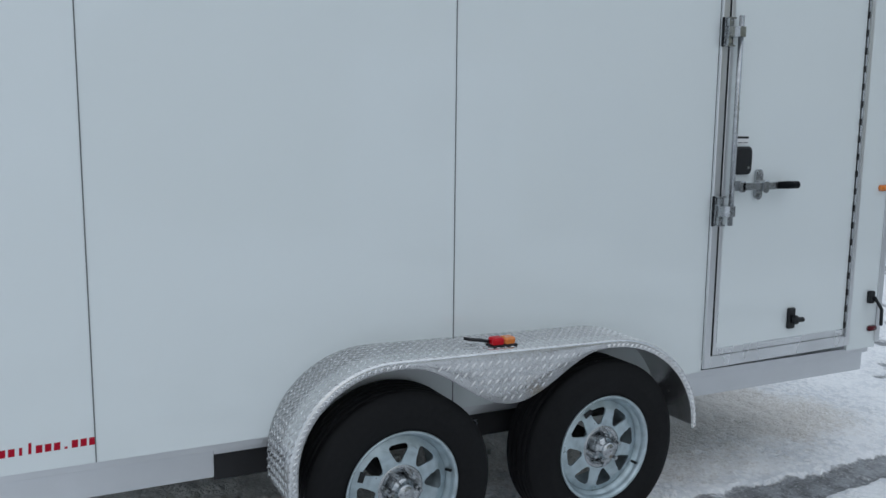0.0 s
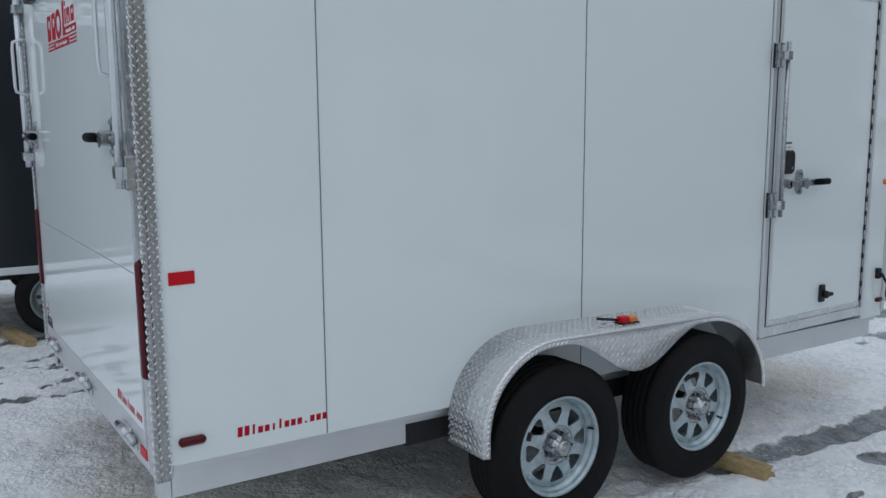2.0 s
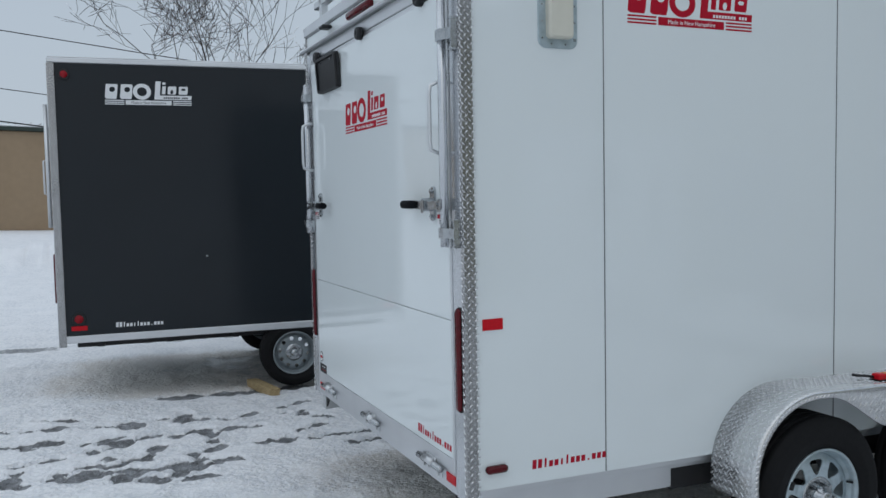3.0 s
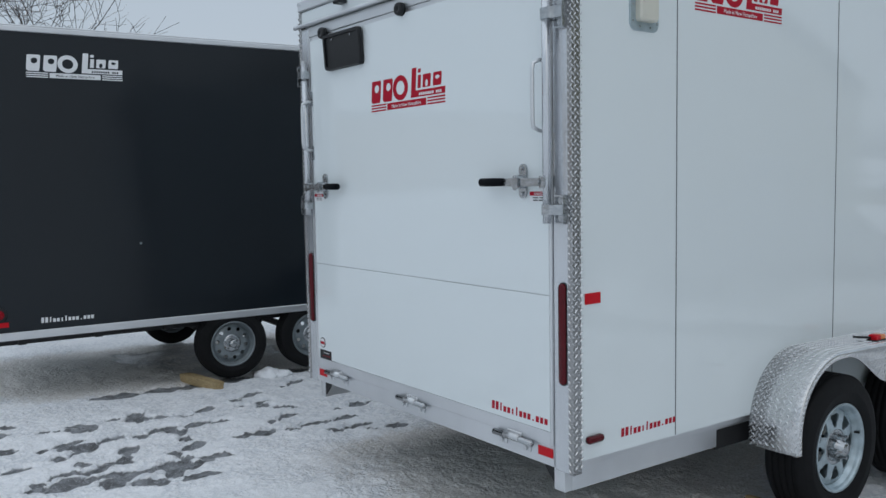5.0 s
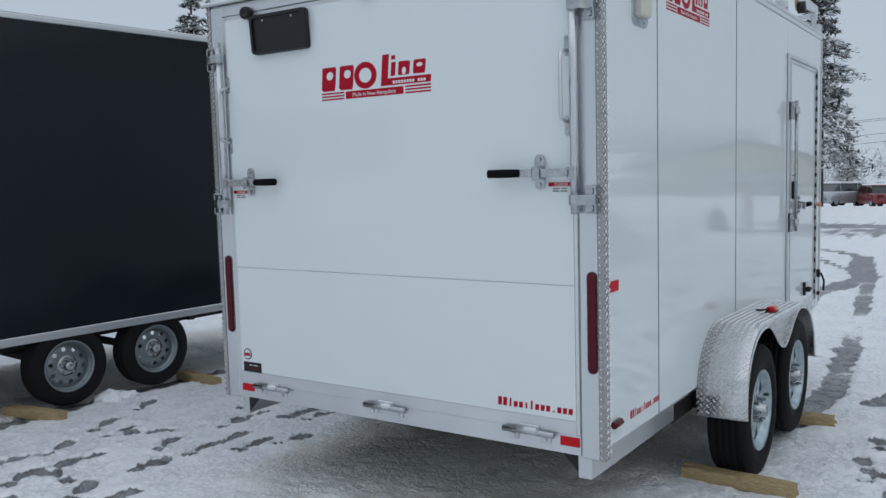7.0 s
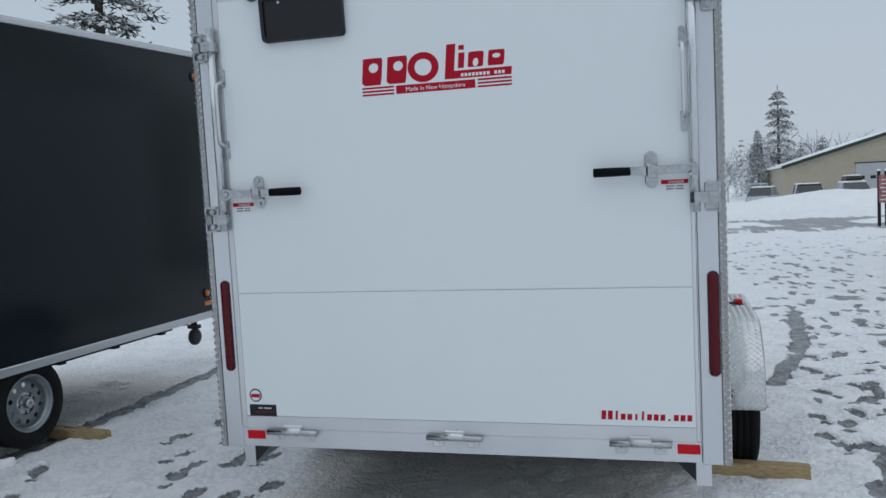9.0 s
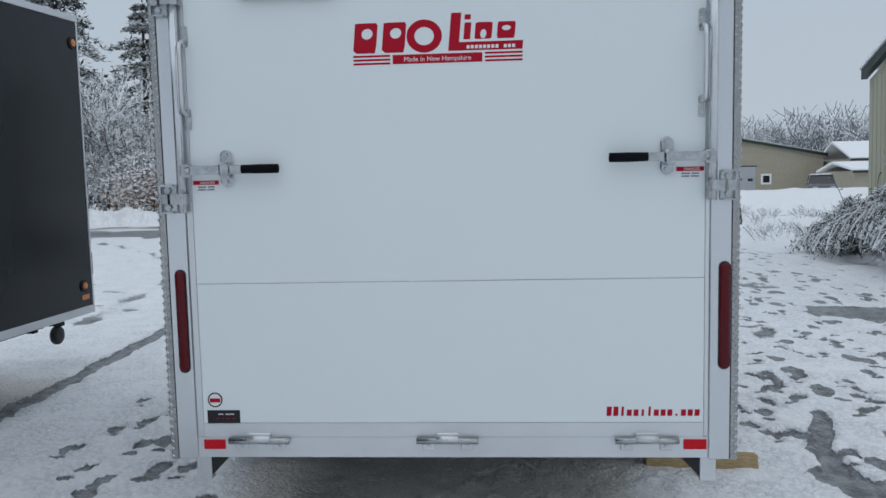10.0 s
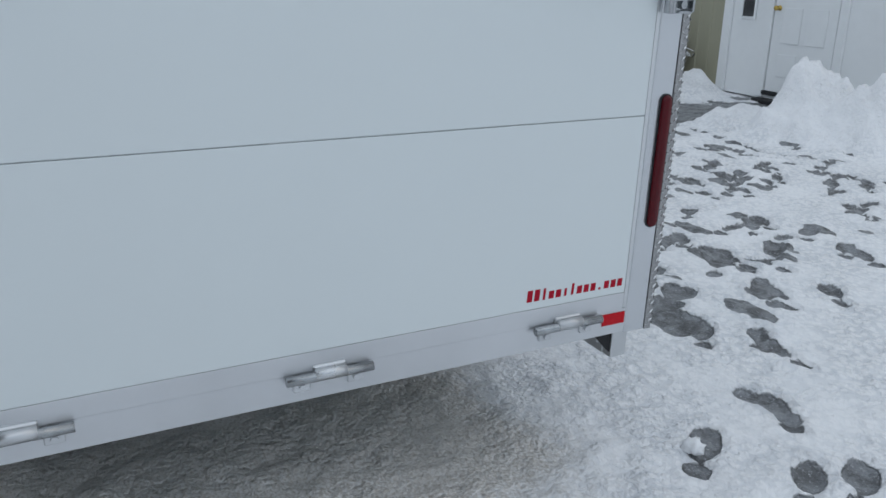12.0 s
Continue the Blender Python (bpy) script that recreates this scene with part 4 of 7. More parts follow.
for k in range(8):
    part("cross_member", B(DX0 + 0.25 + k * 0.5, DX0 + 0.3 + k * 0.5, 0.111, DW - 0.111, 0.53, 0.5995), UNDER, dark)
bm = B(DX0 - 0.006, DX0 + 0.044, -0.012, 0.0115, 0.56, 2.652, bev=0.002)
trim = part("corner_trim", bm, TRIM, dark, "bright tread-plate corner trim")
tread_bars("tread", trim, lambda u, v: (Vector((DX0 - 0.004 + u, -0.0124, 0.565 + v)), Vector((1, 0, 0)), Vector((0, 0, 1))), 2, 148, 0.026, 0.014, 0.0135, 0.004)
part("rear_leg", B(DX0 - 0.006, DX0 - 0.0025, 0.0117, 0.034, 0.56, 2.652, bev=0.001), TRIM, trim)
tread_bars("tread", trim, lambda u, v: (Vector((DX0 - 0.0064, 0.034 - u, 0.565 + v)), Vector((0, -1, 0)), Vector((0, 0, 1))), 2, 148, 0.024, 0.014, 0.0128, 0.004)
part("front_corner_trim", B(DX1 - 0.013, DX1 + 0.006, -0.006, 0.0055, 0.585, 2.652, bev=0.002), ALU, dark)
for z0, z1 in ((0.86, 1.02), (2.0, 2.16)):
    part("front_bracket", B(DX1 + 0.007, DX1 + 0.025, 0.0, 0.05, z0, z1, bev=0.004), BLACK, dark)
emblem(dark, on_side(-0.99, 2.352), 0.617, 0.182, WHITE_INK, CHARCOAL, "Made in New Hampshire", "white maker's emblem, plain shapes over striped bars")
bar_text("lettering", dark, on_side(-0.985, 0.687), 0.345, 0.036, WHITE_INK, "NHtrailers.com")


def round_lamp(parent, x, z, lens, r=0.042):
    rb = part("lamp", plate(bmesh.new(), arc_pts((0, 0), r, 0, 345, 20), on_side(x, z), 0.012, 0.004), BLACK, parent, "round lamp in a black rubber ring")
    part("lens", plate(bmesh.new(), arc_pts((0, 0), r * 0.62, 0, 345, 20), on_side(x, z, -0.012), 0.006, 0.003), lens, rb, "", True)


round_lamp(dark, -1.262, 2.568, RED_LAMP)
round_lamp(dark, -1.235, 0.765, RED_LAMP, 0.05)
round_lamp(dark, 2.86, 2.5, AMBER)
round_lamp(dark, 2.82, 0.79, AMBER)
part("side_knob", T([(-0.3, -0.012, 1.2), (-0.3, -0.001, 1.2)], 0.008, 10), GALV_GREY, dark)
part("reflector", B(-1.29, -1.18, -0.004, -0.0005, 0.678, 0.712, bev=0.001), RED_REFLEX, dark, "red reflector")
part("reflector", B(2.79, 2.88, -0.004, -0.0005, 0.69, 0.725, bev=0.001), AMBER, dark, "amber reflector")
bm = T([(DX0 - 0.003, 0.05, 1.96), (DX0 - 0.06, 0.05, 1.94), (DX0 - 0.06, 0.05, 1.7), (DX0 - 0.003, 0.05, 1.68)], 0.008, 8)
part("grab_bar", bm, ALU, dark, "", True)
part("lock_bar", T([(DX0 - 0.03, 0.03, 1.45), (DX0 - 0.03, 0.03, 2.35)], 0.0155, 12), ALU, dark, "", True)
part("rear_tail_lamp", plate(bmesh.new(), rounded(0.044, 0.37, 0.0215, 6), lambda u, v, d: (DX0 - 0.002 - d, 0.045 - u, 1.07 + v), 0.022, 0.006), RED_LENS, dark, "long red tail lamp", True)
for x in (0.36, 1.02):
    small_wheel(pose(x, 0.085, 0.383, 0, 25 * x * 7, 0), dark)
    small_wheel(pose(x, DW - 0.085, 0.372, 0, 50, 180), dark)
    part("axle", T([(x, 0.15, 0.372), (x, DW - 0.15, 0.372)], 0.03, 10), UNDER, dark)
# tongue and jack wheel
part("tongue", T([(DX1 - 0.1, 0.25, 0.55), (DX1 + 1.15, DW / 2, 0.55)], 0.045, 4), UNDER, dark)
part("tongue", T([(DX1 - 0.1, DW - 0.25, 0.55), (DX1 + 1.15, DW / 2, 0.55)], 0.045, 4), UNDER, dark)
jack = part("jack", T([(DX1 + 0.9, DW / 2 - 0.09, 0.95), (DX1 + 0.9, DW / 2 - 0.09, 0.32)], 0.028, 12), UNDER, dark, "tongue jack with a small wheel")
part("fork", B(DX1 + 0.87, DX1 + 0.93, DW / 2 - 0.15, DW / 2 - 0.03, 0.3, 0.335, bev=0.004), UNDER, jack)
part("jack_wheel", lathe(bmesh.new(), [(0.03, -0.024), (0.072, -0.024), (0.08, -0.012), (0.08, 0.012), (0.072, 0.024), (0.03, 0.024)], 20, (DX1 + 0.9, DW / 2 - 0.09, 0.22), True), BLACK, jack, "", True)


# ---- lumber chocks ----
def chock(x, y, z, length, yaw, w=0.09, h=0.066, tilt=0.0):
    """A sawn block with split, chipped ends."""
    R = random.Random(int(1000 * (x + 2 * y)))
    bm = bmesh.new()
    rings = []
    for k in range(10):
        s = k / 9
        end = 0.9 if k in (0, 9) else 1.0
        j = lambda: R.gauss(0, 0.0022)
        c = 0.006
        ring_pts = [(-w / 2 + c, 0), (w / 2 - c, 0), (w / 2, c), (w / 2, h * 0.45), (w / 2 - 0.006, h * 0.5), (w / 2, h * 0.55), (w / 2, h - c), (w / 2 - c, h), (0.012, h), (0.006, h - 0.007 - 0.004 * math.sin(5 * s)), (0.0, h), (-w / 2 + c, h), (-w / 2, h - c), (-w / 2, c)]
        rings.append([(a * end + j(), (s - 0.5) * length + (R.gauss(0, 0.006) if k in (0, 9) else 0), (b - h / 2) * end + h / 2 + (j() if b > 0.01 else 0)) for a, b in ring_pts])
    loft(bm, rings)
    ob = obj("wheel_chock", bm, TIMBER)
    ob.matrix_basis = pose(x, y, z, 0, tilt, yaw)
    return tagged(ob, "rough yellow-brown lumber block against a trailer wheel", "wheel chock", "lumber wheel chocks")


chock(1.215, -0.17, -0.012, 0.54, -3)
chock(2.61, -0.2, -0.02, 0.36, 8, 0.09, 0.064)
chock(0.09, 4.0, -0.005, 0.5, 10)
chock(1.36, 3.93, -0.005, 0.5, -8)

# ---- ground: one snowy sheet out to the horizon ----
rng = np.random.default_rng(7)
HASH = rng.random((256, 256))


def vnoise(x, y):
    """Smooth value noise on arrays."""
    xi, yi = np.floor(x).astype(int), np.floor(y).astype(int)
    fx, fy = x - xi, y - yi
    fx, fy = fx * fx * (3 - 2 * fx), fy * fy * (3 - 2 * fy)
    a, b2 = HASH[xi % 256, yi % 256], HASH[(xi + 1) % 256, yi % 256]
    c, d = HASH[xi % 256, (yi + 1) % 256], HASH[(xi + 1) % 256, (yi + 1) % 256]
    return (a * (1 - fx) + b2 * fx) * (1 - fy) + (c * (1 - fx) + d * fx) * fy


def fbm(x, y, octaves=4):
    s, a = 0, 0.5
    for k in range(octaves):
        s = s + a * vnoise(x * 2**k + 17.3 * k, y * 2**k + 9.1 * k)
        a *= 0.5
    return s


def spread_axis(lo, hi, step, far, grow=1.07):
    mid = list(np.arange(lo, hi, step))
    up, d = [mid[-1]], step
    while up[-1] < far:
        d *= grow
        up.append(up[-1] + d)
    dn, d = [mid[0]], step
    while dn[-1] > -far:
        d *= grow
        dn.append(dn[-1] - d)
    return np.array(dn[:0:-1] + mid + up[1:])


def sst(a, b, v):
    t = np.clip((v - a) / (b - a), 0, 1)
    return t * t * (3 - 2 * t)


gx, gy = spread_axis(-2.0, 5.4, 0.023, 900, 1.06), spread_axis(-5.6, 4.4, 0.023, 900, 1.06)
X, Y = np.meshgrid(gx, gy, indexing="ij")
near = np.exp(-((np.hypot(X - 1, Y) / 40) ** 2))


def strip(path, width):
    """1 inside a band along a polyline."""
    best = np.full(X.shape, 1e9)
    for (ax, ay), (bx, by) in zip(path, path[1:]):
        L2 = (bx - ax) ** 2 + (by - ay) ** 2
        t = np.clip(((X - ax) * (bx - ax) + (Y - ay) * (by - ay)) / L2, 0, 1)
        best = np.minimum(best, np.hypot(X - ax - t * (bx - ax), Y - ay - t * (by - ay)))
    return (1 - sst(width * 0.3, width * 0.7, best + 0.3 * width * (fbm(X * 6, Y * 6) - 0.5) * 2)) * (0.45 + 1.1 * fbm(X * 1.6 + 5, Y * 1.6))


bare, grit = np.zeros(X.shape), np.zeros(X.shape)
wob = (fbm(X * 2.2, Y * 2.2) - 0.5) * 0.7
under = sst(-0.4, 0.45, X + wob) * (1 - sst(4.2, 4.9, X + wob)) * sst(0.0, 0.5, Y + wob * 0.8) * (1 - sst(1.7, 2.3, Y + wob))
und2 = sst(-1.7, -0.8, X + wob) * (1 - sst(2.8, 3.6, X + wob)) * sst(3.8, 4.3, Y + wob * 0.6) * (1 - sst(5.6, 6.1, Y))
grit = np.maximum(under, und2)
for path, width, strength in (
    (((2.6, -0.14), (3.6, -0.2), (5, -0.1), (8, 0.2), (12, 0.6), (17, 2.4), (24, 8)), 0.22, 0.5),
    (((7, 1.3), (12, 0.7), (17, 1.4), (22, 4.2), (28, 11)), 0.5, 0.55),
    (((-0.6, 3.98), (1.57, 4.08), (2.72, 4.13), (4.44, 4.24), (7.5, 4.5)), 0.17, 0.95),
    (((3.6, 3.0), (9, 4.6), (16, 8.5), (26, 16)), 0.3, 0.55),
    (((6, 5.5), (12, 6.6), (20, 11), (28, 18)), 0.3, 0.45),
    (((-6, 6.5), (-2, 6.8), (3, 7.4), (9, 9)), 0.35, 0.5),
    (((30.5, -70), (30.5, 90)), 11.0, 0.62),
    (((5.0, -6.6), (5.2, -5.0), (5.4, -3.9), (6.4, -3.0)), 0.85, 0.95),
    (((4.9, -6.4), (5.2, -5.0), (5.1, -4.2)), 0.95, 1.25),
    (((0.7, -0.86), (1.1, -0.78)), 0.22, 1.2),
    (((1.1, -0.8), (1.6, -0.9), (2.1, -1.1)), 0.12, 0.7),
    (((3.3, -0.5), (5, -0.9), (7, -1.1)), 0.16, 0.6),
):
    bare = np.maximum(bare, strength * strip(path, width))

road = sst(25.5, 27.5, X) * (1 - sst(34.5, 36.5, X))
bare = bare * (1 - road) + bare * road * (0.35 + 1.25 * fbm(X * 3.1, Y * 0.12))
prints = []


def trail(x0, y0, x1, y1, n, gap=0.11):
    d = math.atan2(y1 - y0, x1 - x0)
    for k in range(n):
        t = (k + rng.uniform(-0.2, 0.2)) / max(n - 1, 1)
        s = (1 if k % 2 else -1) * gap
        prints.append((x0 + (x1 - x0) * t - math.sin(d) * s + rng.normal(0, 0.03), y0 + (y1 - y0) * t + math.cos(d) * s + rng.normal(0, 0.03), d + rng.normal(0, 0.25)))


for a in ((-1.6, 2.0, 1.9, 3.0, 8), (-1.9, 2.7, 0.7, 3.5, 6), (-0.9, 2.2, -0.5, 3.3, 4), (-2.4, 2.4, -0.6, 2.2, 6), (-1.8, 3.6, 0.2, 3.0, 6), (-3.2, 3.0, -1.0, 3.2, 6), (0.4, 2.4, 5.5, 2.9, 10),
          (-0.5, -1.3, 3.4, -4.9, 10), (0.1, -0.6, 4.6, -5.0, 12), (0.9, -0.75, 4.9, -4.3, 11), (1.6, -1.6, 5.4, -4.6, 9), (-0.9, -0.9, 1.4, -3.4, 6), (0.2, -2.2, 3.0, -4.6, 7),
          (2.2, -1.0, 9, -2.6, 14), (3.2, -1.8, 12, -3.3, 15), (2.6, -2.6, 11, -4.4, 14), (3.5, -0.8, 14, -2.0, 15), (5, -3.8, 13, -2.0, 12), (4.5, -1.2, 16, -3.4, 16)):
    trail(*a)
for k in range(150):
    prints.append((rng.uniform(2.5, 16), rng.uniform(-4.6, -0.8), rng.uniform(0, 6.3)))
for k in range(70):
    prints.append((rng.uniform(0.2, 4.6), rng.uniform(-4.6, -0.7), rng.uniform(-1.3, 0.2)))
for a in ((0.6, 2.3, 6, 2.6, 14), (0.2, 2.6, 5.5, 3.3, 13), (1.0, 3.1, 7, 3.4, 13), (2.5, 2.4, 9, 4.2, 12)):
    trail(*a)
for k in range(6):
    prints.append((rng.normal(-1.15, 0.4), rng.normal(2.35, 0.25), rng.uniform(0, 6.3)))
# prints that stand out, with the way they point
for x, y, a in ((2.0, -2.1, -0.8), (1.3, -1.7, -0.8), (1.2, -1.55, -0.9), (0.95, -1.08, -1.0), (1.67, -2.39, -0.5), (1.39, -2.45, -0.9), (0.73, -1.5, -0.5), (0.66, -1.78, -0.6), (0.44, -1.04, -0.8), (-0.05, -0.62, -0.5),
                (-0.12, -0.19, -0.9), (-0.4, -0.35, -0.9), (-0.47, -0.5, -0.9), (2.25, -2.85, -0.6), (2.55, -2.98, -0.4), (-1.47, 3.35, 0.1), (-1.58, 3.02, 0.2), (-1.5, 2.6, 0.3), (-1.13, 2.97, 0.4), (-1.1, 2.75, 0.5),
                (-1.3, 2.27, 0.1), (-0.98, 2.2, 0.3), (-0.78, 2.24, 0.2), (-0.38, 2.92, 0.5), (-0.21, 3.24, 0.4), (-0.6, 2.95, 0.4), (0.2, 3.43, 0.4), (0.17, 2.77, 0.5), (5.5, -1.1, 0.4), (4.3, -0.9, 0.3), (3.76, -0.8, 0.2),
                (3.0, -0.8, 0.4), (3.2, -1.04, 0.3), (2.45, -0.9, 0.2), (2.3, -0.66, 0.2), (1.88, -0.64, 0.3), (1.7, -0.83, 0.2), (1.34, -0.88, 0.1)):
    prints.append((x, y, a))
ridge = np.zeros(X.shape)
for px, py, pa in prints:
    i0, i1 = np.searchsorted(gx, (px - 0.32, px + 0.32))
    j0, j1 = np.searchsorted(gy, (py - 0.32, py + 0.32))
    if i1 - i0 < 2 or j1 - j0 < 2:
        i0, j0, i1, j1 = max(i0 - 1, 0), max(j0 - 1, 0), i1 + 1, j1 + 1
    x, y = X[i0:i1, j0:j1] - px, Y[i0:i1, j0:j1] - py
    u, v = x * math.cos(pa) + y * math.sin(pa), -x * math.sin(pa) + y * math.cos(pa)
    e = np.minimum(np.hypot((u - 0.062) / 0.098, v / 0.052), np.hypot((u + 0.105) / 0.05, v / 0.043))
    bare[i0:i1, j0:j1] = np.maximum(bare[i0:i1, j0:j1], np.clip(1.5 - e, 0, 1) * rng.uniform(0.72, 1.05))
    ridge[i0:i1, j0:j1] = np.maximum(ridge[i0:i1, j0:j1], np.exp(-(((e - 1.35) / 0.28) ** 2)) * rng.uniform(0.3, 1.0))
bare = np.maximum(bare, und2 * (0.08 + 0.62 * fbm(X * 2.5 + 9, Y * 2.5)))
patch = sst(0.6, 0.72, fbm(X * 1.1 + 40, Y * 1.1)) * near * 0.55
bare = np.maximum(bare, patch * (X > 3))


def mound(cx, cy, rx, ry, h, rough=0.35):
    d = np.hypot((X - cx) / rx, (Y - cy) / ry) + (fbm(X * 1.7 + cx, Y * 1.7 + cy) - 0.5) * rough * 2
    return h * (1 - sst(0.0, 1.0, d)) * (0.8 + 0.5 * fbm(X * 4, Y * 4))


Z = (fbm(X * 9, Y * 9, 3) - 0.45) * 0.03 * near + (fbm(X * 15, Y * 15, 2) - 0.4) * 0.026 * np.exp(-((np.hypot(X - 1, Y) / 9) ** 2)) + (fbm(X * 0.35, Y * 0.35) - 0.45) * 0.05
close = np.exp(-((np.hypot(X - 0.8, Y + 0.5) / 5.0) ** 2))
Z = Z + (np.abs(fbm(X * 17 + 3, Y * 17, 2) - 0.38) * 0.05 + (vnoise(X * 29, Y * 29) - 0.5) * 0.012) * close * (0.35 + 0.65 * sst(0.35, 0.6, fbm(X * 0.9 + 20, Y * 0.9)))
Z = Z - sst(0.25, 0.62, bare) * 0.026 - grit * 0.008 + ridge * (1 - sst(0.3, 0.6, bare)) * 0.016 * (0.4 + 1.2 * fbm(X * 11, Y * 11, 2))
hills = np.zeros(X.shape)
for a in ((3.6, -5.2, 0.8, 0.75, 0.74), (3.05, -5.15, 0.75, 0.75, 0.5), (4.2, -4.95, 0.8, 0.6, 0.2), (2.5, -5.7, 1.1, 0.9, 0.45), (6.7, -5.95, 1.1, 0.6, 0.34), (7.8, -6.0, 0.9, 0.5, 0.3), (9.6, -6.0, 1.8, 0.6, 0.4), (12, -6.2, 2.0, 0.8, 0.45), (6.4, -6.2, 0.6, 0.35, 0.3), (15, -7, 2.5, 1.3, 0.4),
          (24, -9.5, 6, 4, 0.3), (-1, 20, 9, 2.6, 0.5), (-10, 18, 8, 2.4, 0.7), (9, 21, 8, 2.4, 0.5)):
    hills = np.maximum(hills, mound(*a))
chunk = np.abs(fbm(X * 3.3 + 3, Y * 3.3, 3) - 0.45) * 2.2 + (fbm(X * 8, Y * 8, 3) - 0.45) * 0.7
hills = hills + (0.45 * sst(0.05, 0.3, hills) + 0.7 * sst(0.3, 0.6, hills)) * (chunk - 0.2) * 0.36 * near
far_bank = 1.0 * np.exp(-(((X - 42 + 1.5 * sst(4, 11, Y) - 1.2 * np.sin(Y / 9)) / 2.4) ** 2)) * (0.82 + 0.36 * fbm(X * 0.5, Y * 0.5)) * (0.62 + 0.52 * sst(0, -8, Y))
near_kerb = 0.35 * np.exp(-(((X - 29.6) / 1.0) ** 2)) * sst(0.35, 0.6, fbm(X * 0.3, Y * 0.22)) * (1 - sst(-3, 6, Y) * (1 - sst(14, 18, Y)))
hills = hills + far_bank + near_kerb
Z = Z + hills
dip = 0.03 * np.exp(-(((X - 2.0) / 0.9) ** 2) - (((Y + 0.12) / 0.3) ** 2))
Z = Z - dip
bare = bare * (1 - sst(0.015, 0.08, hills))
grit = grit * (1 - sst(0.06, 0.25, hills))
nx, ny = X.shape
verts = np.stack([X, Y, Z], -1).reshape(-1, 3)
idx = np.arange(nx * ny).reshape(nx, ny)
quads = np.stack([idx[:-1, :-1], idx[1:, :-1], idx[1:, 1:], idx[:-1, 1:]], -1).reshape(-1, 4)
gm = bpy.data.meshes.new("ground")
gm.vertices.add(len(verts))
gm.vertices.foreach_set("co", verts.ravel())
gm.loops.add(quads.size)
gm.loops.foreach_set("vertex_index", quads.ravel())
gm.polygons.add(len(quads))
gm.polygons.foreach_set("loop_start", np.arange(len(quads)) * 4)
gm.polygons.foreach_set("loop_total", np.full(len(quads), 4))
gm.polygons.foreach_set("use_smooth", np.full(len(quads), True))
gm.update()
tramp = sst(-0.6, -1.3, Y + wob) * sst(-5.4, -4.6, Y + wob) * sst(-0.3, 1.2, X + Y * 0.25 + wob) * (1 - sst(17, 24, X)) * (0.5 + 0.9 * fbm(X * 0.8 + 11, Y * 0.8))
tramp = np.maximum(tramp, 0.45 * np.exp(-(((X + 1.0) / 0.75) ** 2) - (((Y - 2.55) / 0.5) ** 2)))
tramp = np.maximum(tramp, 0.8 * sst(3, 6, X) * (1 - sst(14, 22, X)) * np.exp(-(((Y - 3.2 - (X - 3) * 0.15) / 0.9) ** 2)))
tramp = np.maximum(tramp, 0.95 * np.exp(-(((X - 4.4) / 1.2) ** 2) - (((Y + 4.4) / 0.8) ** 2)))
tramp = tramp * (1 - sst(0.01, 0.06, hills)) * (1 - 0.35 * sst(6, 9, X))
for key, arr in (("thaw", bare), ("grit", grit), ("tramp", tramp), ("heap", sst(0.03, 0.2, hills))):
    at = gm.attributes.new(key, "FLOAT", "POINT")
    at.data.foreach_set("value", arr.ravel().astype(np.float32))


